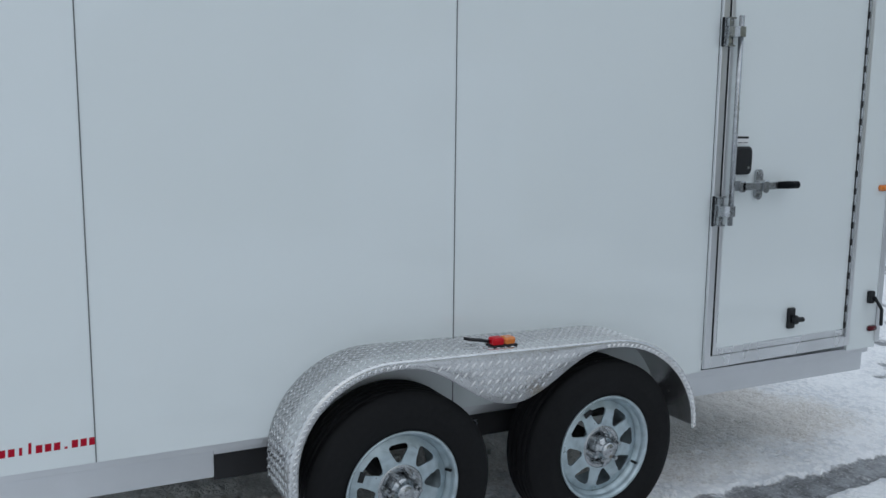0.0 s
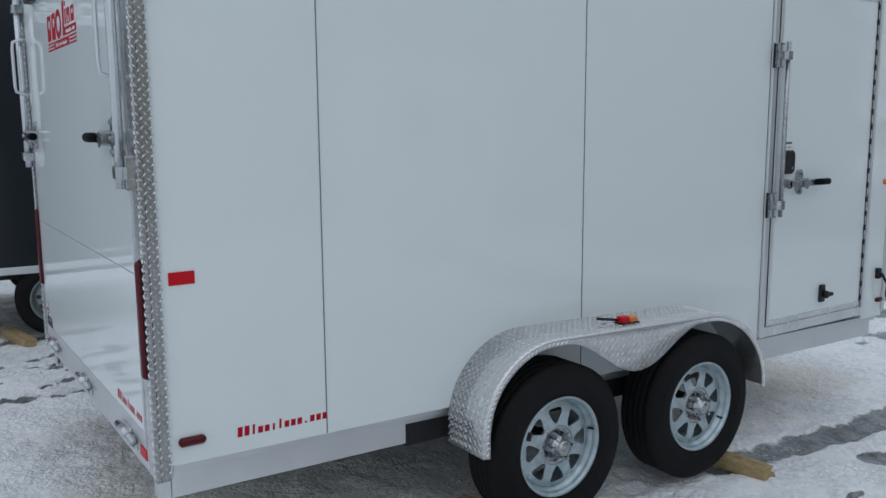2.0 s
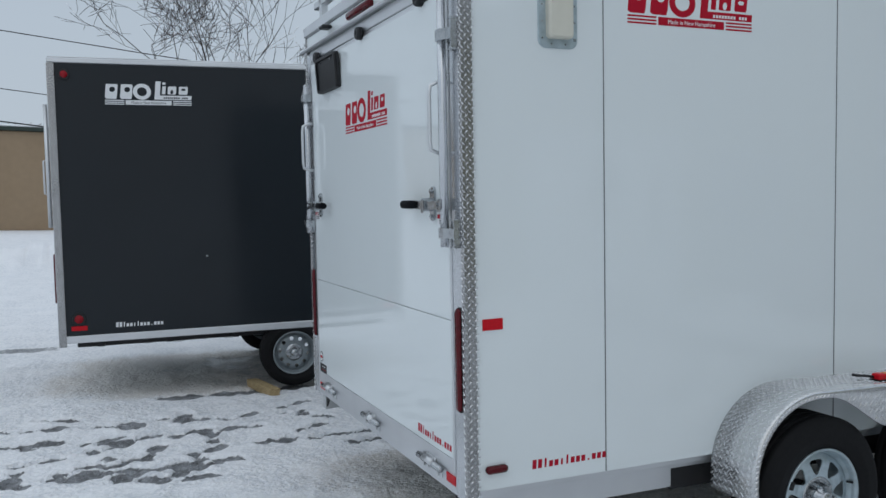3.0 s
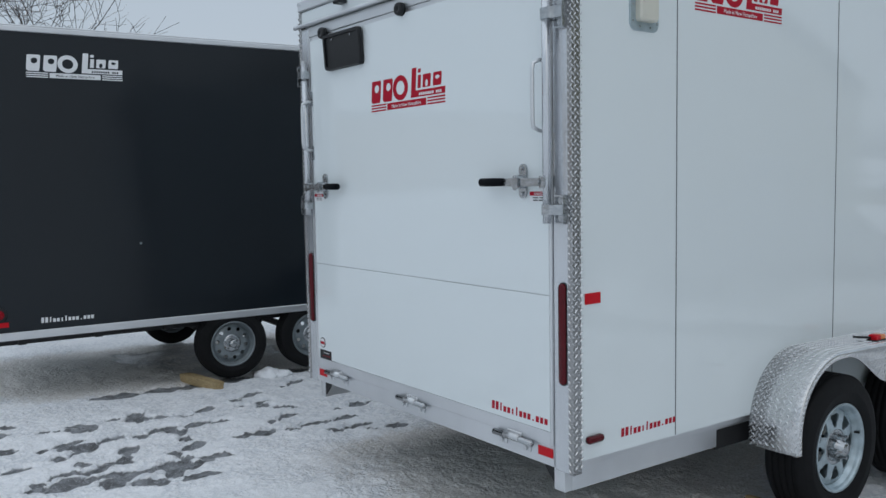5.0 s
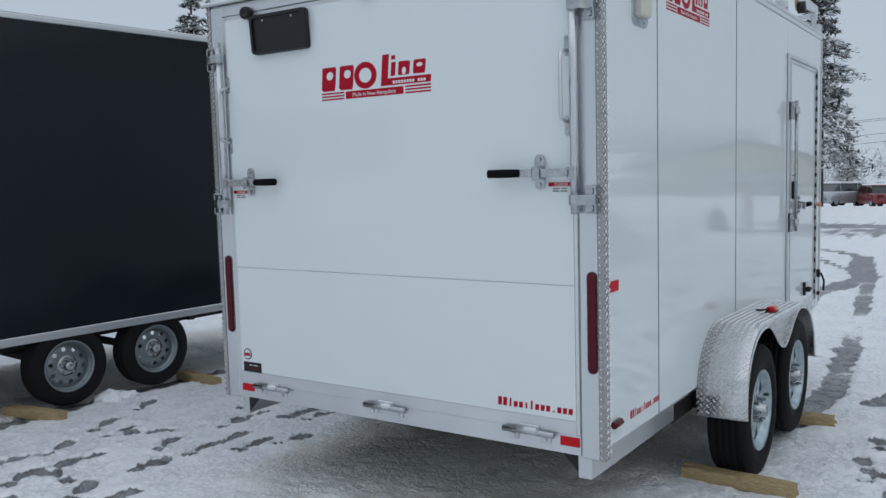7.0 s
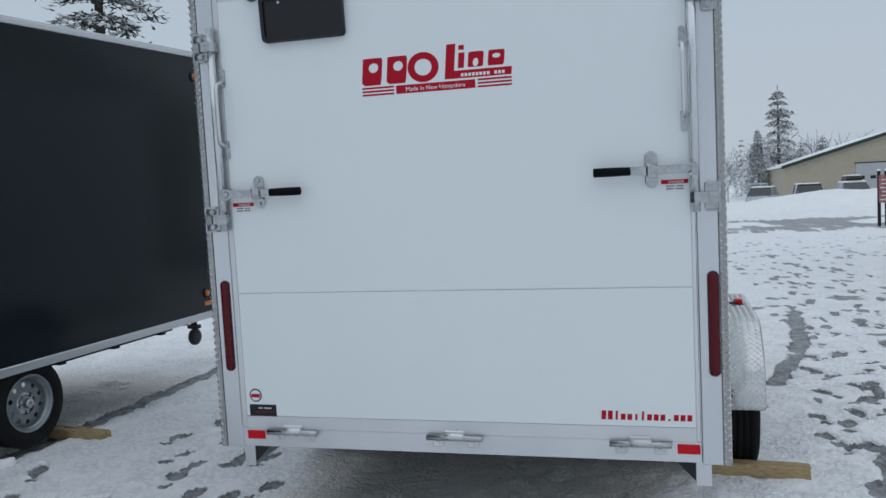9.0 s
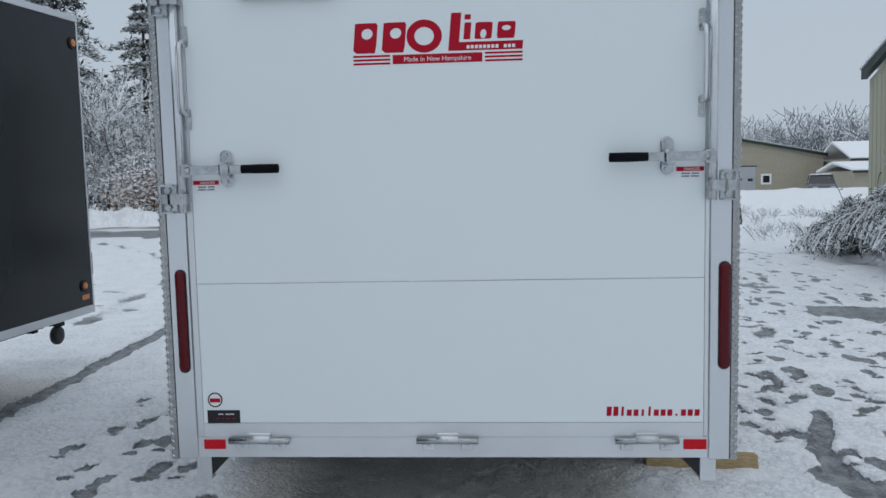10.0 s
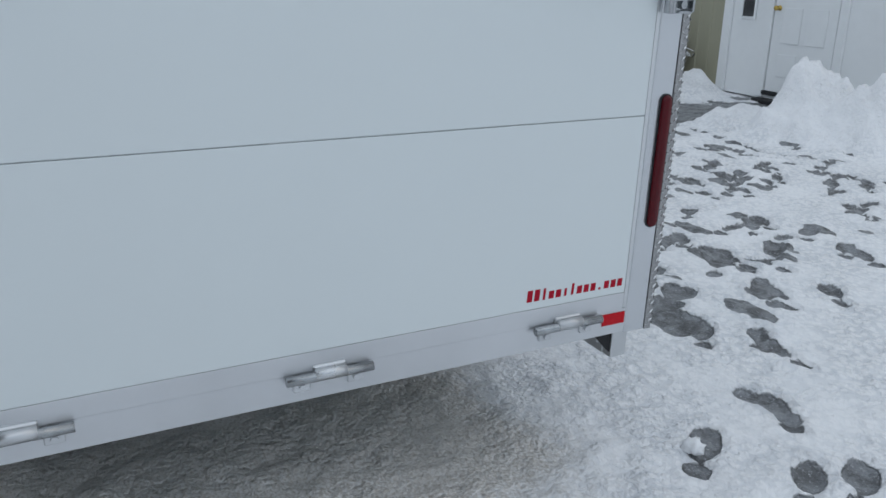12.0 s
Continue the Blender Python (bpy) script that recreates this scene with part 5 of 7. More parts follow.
def ground_material():
    m = bpy.data.materials.new("snow_and_slush")
    m.use_nodes = True
    n, l = m.node_tree.nodes, m.node_tree.links
    b = n["Principled BSDF"]
    tc = n.new("ShaderNodeTexCoord")

    def noise_tex(scale, detail=5, rough=0.6):
        t = n.new("ShaderNodeTexNoise")
        t.inputs["Scale"].default_value, t.inputs["Detail"].default_value, t.inputs["Roughness"].default_value = scale, detail, rough
        l.new(tc.outputs["Object"], t.inputs["Vector"])
        return t.outputs["Fac"]

    def math_node(op, a, c, clamp=False):
        t = n.new("ShaderNodeMath")
        t.operation, t.use_clamp = op, clamp
        for i, v in enumerate((a, c)):
            if isinstance(v, (int, float)):
                t.inputs[i].default_value = v
            else:
                l.new(v, t.inputs[i])
        return t.outputs["Value"]

    def ramp(v, a, c):
        t = n.new("ShaderNodeMapRange")
        t.interpolation_type = "SMOOTHSTEP"
        l.new(v, t.inputs["Value"])
        t.inputs["From Min"].default_value, t.inputs["From Max"].default_value = a, c
        return t.outputs["Result"]

    def mixc(f, a, c):
        t = n.new("ShaderNodeMix")
        t.data_type = "RGBA"
        for sock, v in (("Factor", f), ("A", a), ("B", c)):
            if isinstance(v, tuple):
                t.inputs[sock].default_value = (*v, 1)
            elif isinstance(v, float):
                t.inputs[sock].default_value = v
            else:
                l.new(v, t.inputs[sock])
        return t.outputs["Result"]

    thaw, gritty, trod, heap = (n.new("ShaderNodeAttribute") for _ in range(4))
    thaw.attribute_name, gritty.attribute_name, trod.attribute_name, heap.attribute_name = "thaw", "grit", "tramp", "heap"
    coarse, fine, mid, grain = noise_tex(2.2), noise_tex(13), noise_tex(34, 4, 0.65), noise_tex(95, 4, 0.75)
    # scattered boot marks in the trodden stretches
    warp = n.new("ShaderNodeVectorMath")
    warp.operation = "MULTIPLY_ADD"
    nz = n.new("ShaderNodeTexNoise")
    nz.inputs["Scale"].default_value, nz.inputs["Detail"].default_value = 9.0, 3
    l.new(tc.outputs["Object"], nz.inputs["Vector"])
    l.new(nz.outputs["Color"], warp.inputs[0])
    warp.inputs[1].default_value = (0.09, 0.09, 0.0)
    l.new(tc.outputs["Object"], warp.inputs[2])
    marks = []
    for turn, size in ((0.6, 2.6), (-0.5, 3.3)):
        mp = n.new("ShaderNodeMapping")
        mp.inputs["Rotation"].default_value = (0, 0, turn)
        mp.inputs["Scale"].default_value = (0.55, 1.25, 0.0)
        l.new(warp.outputs["Vector"], mp.inputs["Vector"])
        vo = n.new("ShaderNodeTexVoronoi")
        vo.inputs["Scale"].default_value = size
        l.new(mp.outputs["Vector"], vo.inputs["Vector"])
        cell = n.new("ShaderNodeSeparateColor")
        l.new(vo.outputs["Color"], cell.inputs["Color"])
        here = ramp(math_node("SUBTRACT", trod.outputs["Fac"], math_node("MULTIPLY", cell.outputs["Red"], 0.95)), -0.05, 0.12)
        marks.append(math_node("MULTIPLY", here, math_node("SUBTRACT", 1.0, ramp(vo.outputs["Distance"], 0.17, 0.27))))
    boot = math_node("MAXIMUM", marks[0], marks[1])
    # crumbs of snow, uneven in size, with the shade between them painted grey
    shake = n.new("ShaderNodeVectorMath")
    shake.operation = "MULTIPLY_ADD"
    nz = n.new("ShaderNodeTexNoise")
    nz.inputs["Scale"].default_value, nz.inputs["Detail"].default_value = 45.0, 2
    l.new(tc.outputs["Object"], nz.inputs["Vector"])
    l.new(nz.outputs["Color"], shake.inputs[0])
    shake.inputs[1].default_value = (0.02, 0.02, 0.02)
    l.new(tc.outputs["Object"], shake.inputs[2])
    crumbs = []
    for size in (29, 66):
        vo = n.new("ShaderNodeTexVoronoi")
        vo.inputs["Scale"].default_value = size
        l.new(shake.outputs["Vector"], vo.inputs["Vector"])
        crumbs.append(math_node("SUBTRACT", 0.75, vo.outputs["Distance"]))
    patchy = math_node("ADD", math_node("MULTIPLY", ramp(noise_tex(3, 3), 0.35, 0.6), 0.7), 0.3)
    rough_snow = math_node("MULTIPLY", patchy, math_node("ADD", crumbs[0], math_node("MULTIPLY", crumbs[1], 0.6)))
    gap_shade = math_node("MULTIPLY", patchy, math_node("SUBTRACT", 1.0, ramp(math_node("ADD", crumbs[0], math_node("MULTIPLY", math_node("SUBTRACT", fine, 0.5), 0.5)), 0.12, 0.34)))
    snow = mixc(ramp(coarse, 0.35, 0.75), (0.96, 0.963, 0.975), (0.92, 0.93, 0.95))
    snow = mixc(math_node("MULTIPLY", ramp(fine, 0.5, 0.75), 0.25), snow, (0.76, 0.785, 0.825))
    snow = mixc(math_node("MULTIPLY", ramp(mid, 0.52, 0.7), 0.2), snow, (0.66, 0.69, 0.735))
    # grey for the shade between crumbs, fainter on heaps
    snow = mixc(math_node("MULTIPLY", gap_shade, math_node("SUBTRACT", 0.55, math_node("MULTIPLY", heap.outputs["Fac"], 0.45))), snow, (0.66, 0.69, 0.735))
    wet = mixc(ramp(fine, 0.35, 0.65), (0.055, 0.057, 0.06), (0.25, 0.262, 0.28))
    wet = mixc(ramp(grain, 0.57, 0.68), wet, (0.6, 0.62, 0.65))
    dusty = mixc(ramp(grain, 0.38, 0.6), (0.60, 0.555, 0.505), (0.92, 0.90, 0.88))
    dusty = mixc(math_node("MULTIPLY", ramp(mid, 0.5, 0.7), 0.5), dusty, (0.52, 0.475, 0.425))
    stone = mixc(ramp(mid, 0.38, 0.62), (0.50, 0.45, 0.39), (0.88, 0.84, 0.79))
    stone = mixc(math_node("MULTIPLY", ramp(grain, 0.42, 0.6), 0.6), stone, (0.62, 0.57, 0.515))
    stone = mixc(ramp(noise_tex(150, 3, 0.7), 0.54, 0.66), stone, (0.80, 0.80, 0.79))
    dirty = math_node("ADD", gritty.outputs["Fac"], math_node("MULTIPLY", math_node("SUBTRACT", mid, 0.5), 0.9))
    g0 = ramp(dirty, 0.0, 0.75)
    g = ramp(math_node("ADD", dirty, math_node("MULTIPLY", math_node("SUBTRACT", grain, 0.5), 1.1)), 0.8, 1.4)
    edge = math_node("ADD", math_node("MULTIPLY", math_node("SUBTRACT", fine, 0.5), 0.3), math_node("MULTIPLY", math_node("SUBTRACT", mid, 0.5), 0.25))
    t = ramp(math_node("ADD", math_node("MAXIMUM", thaw.outputs["Fac"], boot), edge), 0.39, 0.51)
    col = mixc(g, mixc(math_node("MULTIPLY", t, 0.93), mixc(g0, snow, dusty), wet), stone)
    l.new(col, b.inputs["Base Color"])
    rough = n.new("ShaderNodeMapRange")
    l.new(t, rough.inputs["Value"])
    rough.inputs["To Min"].default_value, rough.inputs["To Max"].default_value = 0.65, 0.32
    l.new(rough.outputs["Result"], b.inputs["Roughness"])
    bp = n.new("ShaderNodeBump")
    bp.inputs["Strength"].default_value, bp.inputs["Distance"].default_value = 1.0, 0.018
    relief = math_node("ADD", math_node("MULTIPLY", rough_snow, 0.62), math_node("ADD", math_node("MULTIPLY", fine, 0.6), math_node("ADD", math_node("MULTIPLY", mid, 0.35), math_node("MULTIPLY", grain, 0.15))))
    l.new(math_node("SUBTRACT", relief, math_node("MULTIPLY", t, 0.8)), bp.inputs["Height"])
    l.new(bp.outputs["Normal"], b.inputs["Normal"])
    return m


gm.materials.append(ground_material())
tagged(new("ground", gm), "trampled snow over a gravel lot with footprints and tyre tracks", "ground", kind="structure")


def height_at(x, y):
    i, j = min(max(np.searchsorted(gx, x), 1), nx - 1), min(max(np.searchsorted(gy, y), 1), ny - 1)
    return float(Z[i, j])


# lumps of snow
def snow_lump(x, y, r, seed):
    r2 = random.Random(seed)
    bm = bmesh.new()
    bmesh.ops.create_icosphere(bm, subdivisions=3, radius=r)
    for v in bm.verts:
        k = 1 + 0.4 * noise.noise(v.co / r * 1.5 + Vector((seed, 0, 0))) + 0.4 * noise.noise(v.co / r * 4 + Vector((0, seed, 0))) + 0.25 * noise.noise(v.co / r * 9 + Vector((0, 0, seed)))
        v.co *= k
        v.co.z *= 0.62
    ob = obj("snow_lump", bm, SNOW, True)
    ob.location = (x, y, height_at(x, y) + r * 0.2)
    return tagged(ob, "rough lump of snow lying on the lot", "snow lump", "loose snow lumps")


for a in ((0.62, 3.97, 0.1, 1), (0.72, 3.9, 0.06, 2), (-1.05, 0.75, 0.05, 3), (-0.8, 1.05, 0.035, 4), (1.3, -0.95, 0.05, 5), (-0.1, -0.17, 0.036, 6), (-1.2, 1.35, 0.04, 7), (-0.55, 0.45, 0.035, 8)):
    snow_lump(*a)


# ploughed snow bank along the far side of the road
bx, by = np.arange(34.9, 39.6, 0.13), np.arange(7.0, 27.0, 0.13)
BX, BY = np.meshgrid(bx, by, indexing="ij")
crest = 36.9 + 0.5 * np.sin(BY / 2.3) + (fbm(BX * 0.2, BY * 0.6) - 0.5) * 1.2
BZ = 0.85 * np.exp(-(((BX - crest) / 0.95) ** 2)) * (0.55 + 0.9 * fbm(BX * 0.9, BY * 0.9))
BZ = BZ + (np.abs(fbm(BX * 1.9 + 7, BY * 1.9, 4) - 0.45) * 0.9 + (fbm(BX * 4, BY * 4, 2) - 0.4) * 0.45) * sst(0.08, 0.4, BZ) - 0.14
k0 = np.arange(BX.size).reshape(BX.shape)
quads = np.stack([k0[:-1, :-1], k0[1:, :-1], k0[1:, 1:], k0[:-1, 1:]], -1).reshape(-1, 4)
sb = joined("snow_bank", np.stack([BX, BY, BZ], -1).reshape(-1, 3).tolist(), quads.tolist(), SNOW, False)
tagged(sb, "rough bank of ploughed snow along the road", "snow bank")


# ---- the near workshop with its white entrance ----
SHOP = pose(6.25, -6.55, 0, 0, 0, -3)
shop = thing("workshop_building", SHOP, "olive-tan metal-sided workshop with green trim and a white entrance", "building")
EAVE, PEAK, SX0, SX1 = 3.56, 5.4, -3.0, 9.4
bm = bmesh.new()
mid = (SX0 + SX1) / 2


def rise(x):
    return PEAK - (PEAK - EAVE) * abs(x - mid) / (mid - SX0)


W2 = (0.74, 1.95, 1.2, 2.2)
W1 = (4.86, 6.4, 1.2, 2.15)
for a in ((SX0, -2.4, 0, 2.4), (0.0, W2[0], 0, 2.4), (W2[0], W2[1], 0, W2[2]), (W2[0], W2[1], W2[3], 2.4), (W2[1], W1[0], 0, 2.4), (W1[0], W1[1], 0, W1[2]), (W1[0], W1[1], W1[3], 2.4), (W1[1], SX1, 0, 2.4)):
    part("lower_wall", B(a[0], a[1], -0.16, 0.0, a[2], a[3]), SIDING, shop)
loft(bm, [[(SX0, y, 2.4), (SX1, y, 2.4), (SX1, y, EAVE), (mid, y, PEAK), (SX0, y, EAVE)] for y in (-0.16, 0.0)])
part("gable_wall", bm, SIDING, shop, "ribbed olive-tan metal siding")
bm = bmesh.new()
x = SX0 + 0.1
while x < SX1:
    if not (-2.45 < x < 0.03):
        for z0, z1 in ([(0.0, W2[2] - 0.06), (W2[3] + 0.06, rise(x) - 0.1)] if W2[0] - 0.06 < x < W2[1] + 0.06 else [(0.0, W1[2] - 0.06), (W1[3] + 0.06, rise(x) - 0.1)] if W1[0] - 0.06 < x < W1[1] + 0.06 else [(0.0, rise(x) - 0.1)]):
            loft(bm, [[(x - 0.025, 0.0005, z), (x + 0.025, 0.0005, z), (x + 0.012, 0.012, z), (x - 0.012, 0.012, z)] for z in (z0, z1)])
    elif rise(x) > 2.5:
        loft(bm, [[(x - 0.025, 0.0005, z), (x + 0.025, 0.0005, z), (x + 0.012, 0.012, z), (x - 0.012, 0.012, z)] for z in (2.46, rise(x) - 0.1)])
    x += 0.2286
part("siding_rib", bm, SIDING, shop)["kind"] = "stuff"
bm = bmesh.new()
for xa, za, xb, zb in ((SX0 - 0.1, EAVE + 0.02, mid, PEAK + 0.06), (mid, PEAK + 0.06, SX1 + 0.1, EAVE + 0.02)):
    loft(bm, [[(xa, y, za), (xb, y, zb), (xb, y, zb + 0.2), (xa, y, za + 0.2)] for y in (0.02, 0.14)])
part("rake_trim", bm, GREEN_TRIM, shop, "dark green rake trim")
bm = bmesh.new()
for xa, za, xb, zb in ((SX0 - 0.12, EAVE + 0.22, mid, PEAK + 0.27), (mid, PEAK + 0.27, SX1 + 0.12, EAVE + 0.22)):
    loft(bm, [[(xa, y, za), (xb, y, zb), (xb, y, zb + 0.07), (xa, y, za + 0.07)] for y in (-16.0, 0.18)])
part("roof", bm, SNOW, shop, "snow-covered roof")
bm = B(SX1 - 0.16, SX1, -16, -0.161, 0, EAVE)
box(bm, SX0, SX0 + 0.16, -16, -0.161, 0, EAVE)
box(bm, SX0, SX1, -16.2, -16.0, 0, EAVE)
part("side_wall", bm, SIDING, shop)


def slider_window(parent, x0, x1, z0, z1):
    """A white two-sash slider with a grid of bars."""
    w = part("window", B(x0, x1, -0.1, -0.09, z0, z1), WINDOW, parent, "dark window with white bars")
    bm = bmesh.new()
    for a in ((x0 - 0.06, x1 + 0.06, z1, z1 + 0.07), (x0 - 0.06, x1 + 0.06, z0 - 0.07, z0), (x0 - 0.06, x0, z0, z1), (x1, x1 + 0.06, z0, z1)):
        box(bm, a[0], a[1], -0.09, 0.035, a[2], a[3], bev=0.006)
    part("window_frame", bm, WHITE_TRIM, w)
    xm = (x0 + x1) / 2
    part("mullion", B(xm - 0.03, xm + 0.03, -0.088, 0.0, z0, z1, bev=0.004), WHITE_TRIM, w)
    for xs, xe in ((x0, xm - 0.03), (xm + 0.03, x1)):
        c = (xs + xe) / 2
        part("bar", B(c - 0.009, c + 0.009, -0.088, -0.06, z0, z1), WHITE_TRIM, w)
        for k in (1, 2):
            z = z0 + (z1 - z0) * k / 3
            part("bar", B(xs, xe, -0.087, -0.061, z - 0.009, z + 0.009), WHITE_TRIM, w)


slider_window(shop, *W2)
slider_window(shop, *W1)
# entrance: white boards, sidelight, panel door
ent = part("entrance_front", B(-2.4, -0.001, -0.15, 0.012, 0.02, 2.45, bev=0.004), WHITE_TRIM, shop, "white painted entrance front")
for a in ((-0.1, 0.04), (-0.78, -0.62), (-1.83, -1.72)):
    part("upright_board", B(a[0], a[1], 0.0125, 0.045, 0.04, 2.45, bev=0.006), WHITE_TRIM, ent)
sl = part("sidelight", B(-0.46, -0.27, 0.0125, 0.02, 0.95, 2.1), WINDOW, ent, "narrow dark sidelight")
for a in ((-0.49, -0.46, 0.92, 2.13), (-0.27, -0.24, 0.92, 2.13)):
    part("bar", B(a[0], a[1], 0.0125, 0.035, a[2], a[3], bev=0.003), WHITE_TRIM, sl)
for k in range(4):
    z = 0.92 + k * 0.395
    part("bar", B(-0.4595, -0.2705, 0.0205, 0.033, z, z + 0.025, bev=0.002), WHITE_TRIM, sl)
dr = part("entrance_door", B(-1.71, -0.80, 0.0125, 0.04, 0.12, 2.18, bev=0.004), WHITE_TRIM, ent, "white panelled steel door with a nine-pane light")
gl = B(-1.53, -0.98, 0.0405, 0.046, 1.34, 2.12)
part("door_glass", gl, WINDOW, dr)
for k in range(4):
    u = -1.53 + k * 0.55 / 3
    part("bar", B(u - 0.012, u + 0.012, 0.0465, 0.058, 1.33, 2.13), WHITE_TRIM, dr)
    z = 1.34 + k * 0.26
    part("bar", B(-1.545, -0.965, 0.0468, 0.0575, z - 0.012, z + 0.012), WHITE_TRIM, dr)
for x0, x1, z0, z1 in ((-1.58, -1.3, 0.3, 0.56), (-1.22, -0.94, 0.3, 0.56), (-1.58, -1.3, 0.68, 1.08), (-1.22, -0.94, 0.68, 1.08)):
    part("panel", B(x0, x1, 0.0405, 0.049, z0, z1, bev=0.006), WHITE_TRIM, dr)
bm = bmesh.new()
lathe(bm, [(0.001, 0.0), (0.03, 0.0), (0.03, 0.008), (0.012, 0.012), (0.012, 0.035), (0.026, 0.045), (0.03, 0.06), (0.022, 0.075), (0.001, 0.08)], 14, (-0.87, 0.041, 1.07))
part("door_knob", bm, BRASS, dr, "brass door knob", True)
part("threshold", B(-1.75, -0.76, 0.0125, 0.05, 0.07, 0.118, bev=0.004), GAP, ent)
part("doorstep", B(-1.8, -0.72, 0.0125, 0.16, -0.1, 0.03, bev=0.01), UNDER, ent, "dark wet concrete doorstep")

# ---- low sheds beyond the workshop ----
def low_shed(x, y0, y1, high, ridge, label):
    shed = thing("low_shed", pose(x, (y0 + y1) / 2, 0.0), label, "shed", "snow-roofed sheds across the road")
    h = (y1 - y0) / 2
    part("wall", B(0, 7.5, -h, h, 0, high, bev=0.02), TAN, shed)
    part("roof", loft(bmesh.new(), [[(-0.4, y, high + 0.02), (4.2, y, ridge), (8.0, y, high + 0.02), (8.0, y, high + 0.2), (4.2, y, ridge + 0.2), (-0.4, y, high + 0.2)] for y in (-h - 0.3, h + 0.3)]), SNOW, shed, "snow-covered roof")
    part("fascia", B(-0.43, -0.405, -h - 0.3, h + 0.3, high - 0.16, high + 0.06), GREEN_TRIM, shed)


low_shed(80, -46, -32.6, 3.6, 5.3, "long tan shed with a deep snow-covered roof")
low_shed(72, -37, -29.6, 2.35, 3.1, "low tan lean-to with snow on its roof")

# ---- the far barn ----
BARN = pose(86, -21.2, 0.2)
barn = thing("metal_barn", BARN, "large tan metal barn with white garage doors and snowy roof", "barn")
HB, ZL, ZR, ZP = 11.0, 3.0, 4.1, 6.25
bm = bmesh.new()
loft(bm, [[(x, -HB, 0), (x, HB, 0), (x, HB, ZL), (x, 0, ZP), (x, -HB, ZR)] for x in (0.0, 24.0)])
part("wall", bm, TAN, barn)
for s, ze in ((-1, ZR), (1, ZL)):
    bm = loft(bmesh.new(), [[(x, 0, ZP + 0.05), (x, s * (HB + 0.3), ze - 0.02), (x, s * (HB + 0.3), ze + 0.16), (x, 0, ZP + 0.23)] for x in (-0.35, 24.3)])
    part("roof", bm, SNOW, barn, "snow-covered roof")
    bm = loft(bmesh.new(), [[(x, 0, ZP - 0.14), (x, s * (HB + 0.32), ze - 0.22), (x, s * (HB + 0.32), ze + 0.1), (x, 0, ZP + 0.17)] for x in (-0.4, -0.355)])
    part("rake_trim", bm, GREEN_TRIM, barn)
for y0, y1 in ((-4.2, 0.1), (0.6, 4.6)):
    gd = part("garage_door", B(-0.05, -0.005, y0, y1, 0.0, 3.0, bev=0.01), CONCRETE, barn, "wide white garage door with small windows")
    part("door_frame", B(-0.07, -0.051, y0 - 0.12, y1 + 0.12, 3.0, 3.1), GREEN_TRIM, gd)
    for k in range(4):
        c = y0 + (y1 - y0) * (k + 0.5) / 4
        part("door_window", B(-0.065, -0.052, c - 0.25, c + 0.25, 1.5, 1.8), WINDOW, gd)
part("window_trim", B(-0.06, -0.005, -5.8, -4.75, 1.15, 2.25), WHITE_TRIM, barn)
part("window", B(-0.075, -0.061, -5.6, -4.95, 1.35, 2.05), WINDOW, barn)
part("flood_lamp", B(-0.25, -0.005, -0.5, 0.0, 4.5, 4.9, bev=0.03), BLACK, barn)

# ---- tan building far beyond the charcoal trailer ----
tb = thing("long_tan_building", pose(-30, 46, 0, 0, 0, 0), "long brown-tan metal building with a snowy roof edge", "building")
part("wall", B(-30, 31.5, 0, 14, 0, 5.1, bev=0.03), TAN_WARM, tb)
part("roof_edge", B(-30.3, 31.8, -0.25, 14.2, 5.101, 5.3, bev=0.02), GREEN_TRIM, tb)
part("roof_snow", B(-30.2, 31.7, -0.2, 14.1, 5.301, 5.42, bev=0.05), SNOW, tb)


# ---- trees ----
def limb(V, F, p, q, r0, r1, n=4):
    d = (q - p).normalized()
    a = d.orthogonal().normalized()
    b = d.cross(a)
    k = len(V)
    for c, r in ((p, r0), (q, r1)):
        for i in range(n):
            t = 2 * math.pi * i / n
            V.append(c + r * (math.cos(t) * a + math.sin(t) * b))
    for i in range(n):
        j = (i + 1) % n
        F.append((k + i, k + j, k + n + j, k + n + i))


def branching(seed, height, levels, kids, spread, up=0.25, r0=None, stems=1, droop=0.0, n=4, min_r=0.004, trunk=0.3):
    """The limbs of a bare tree, as vertices and faces."""
    R = random.Random(seed)
    V, F = [], []

    def grow(p, d, length, r, lv):
        steps = 3
        for s in range(steps):
            d = (d + Vector((R.gauss(0, 0.13), R.gauss(0, 0.13), R.gauss(0, 0.1) + 0.05 * up - droop * (levels - lv) * 0.1))).normalized()
            q = p + d * (length / steps)
            rr = max(r * 0.84, min_r)
            limb(V, F, p, q, r, rr, n if lv > 1 else 3)
            p, r = q, rr
            if lv > 0 and (s > 0 or lv < levels):
                for _ in range(kids if s == steps - 1 else max(1, kids - 1)):
                    side = Vector((R.gauss(0, 1), R.gauss(0, 1), R.gauss(0, 0.5))).normalized()
                    nd = (d * (1 - spread) + side * spread + Vector((0, 0, up * 0.4))).normalized()
                    grow(p, nd, length * R.uniform(0.55, 0.8), max(r * 0.6, min_r), lv - 1)

    for s in range(stems):
        tilt = Vector((R.gauss(0, 0.25), R.gauss(0, 0.25), 1)).normalized() if stems > 1 else Vector((R.gauss(0, 0.04), R.gauss(0, 0.04), 1)).normalized()
        grow(Vector((R.gauss(0, 0.12 * (stems > 1)), R.gauss(0, 0.12 * (stems > 1)), -0.1)), tilt, height * trunk, r0 or height * 0.018, levels)
    return V, F


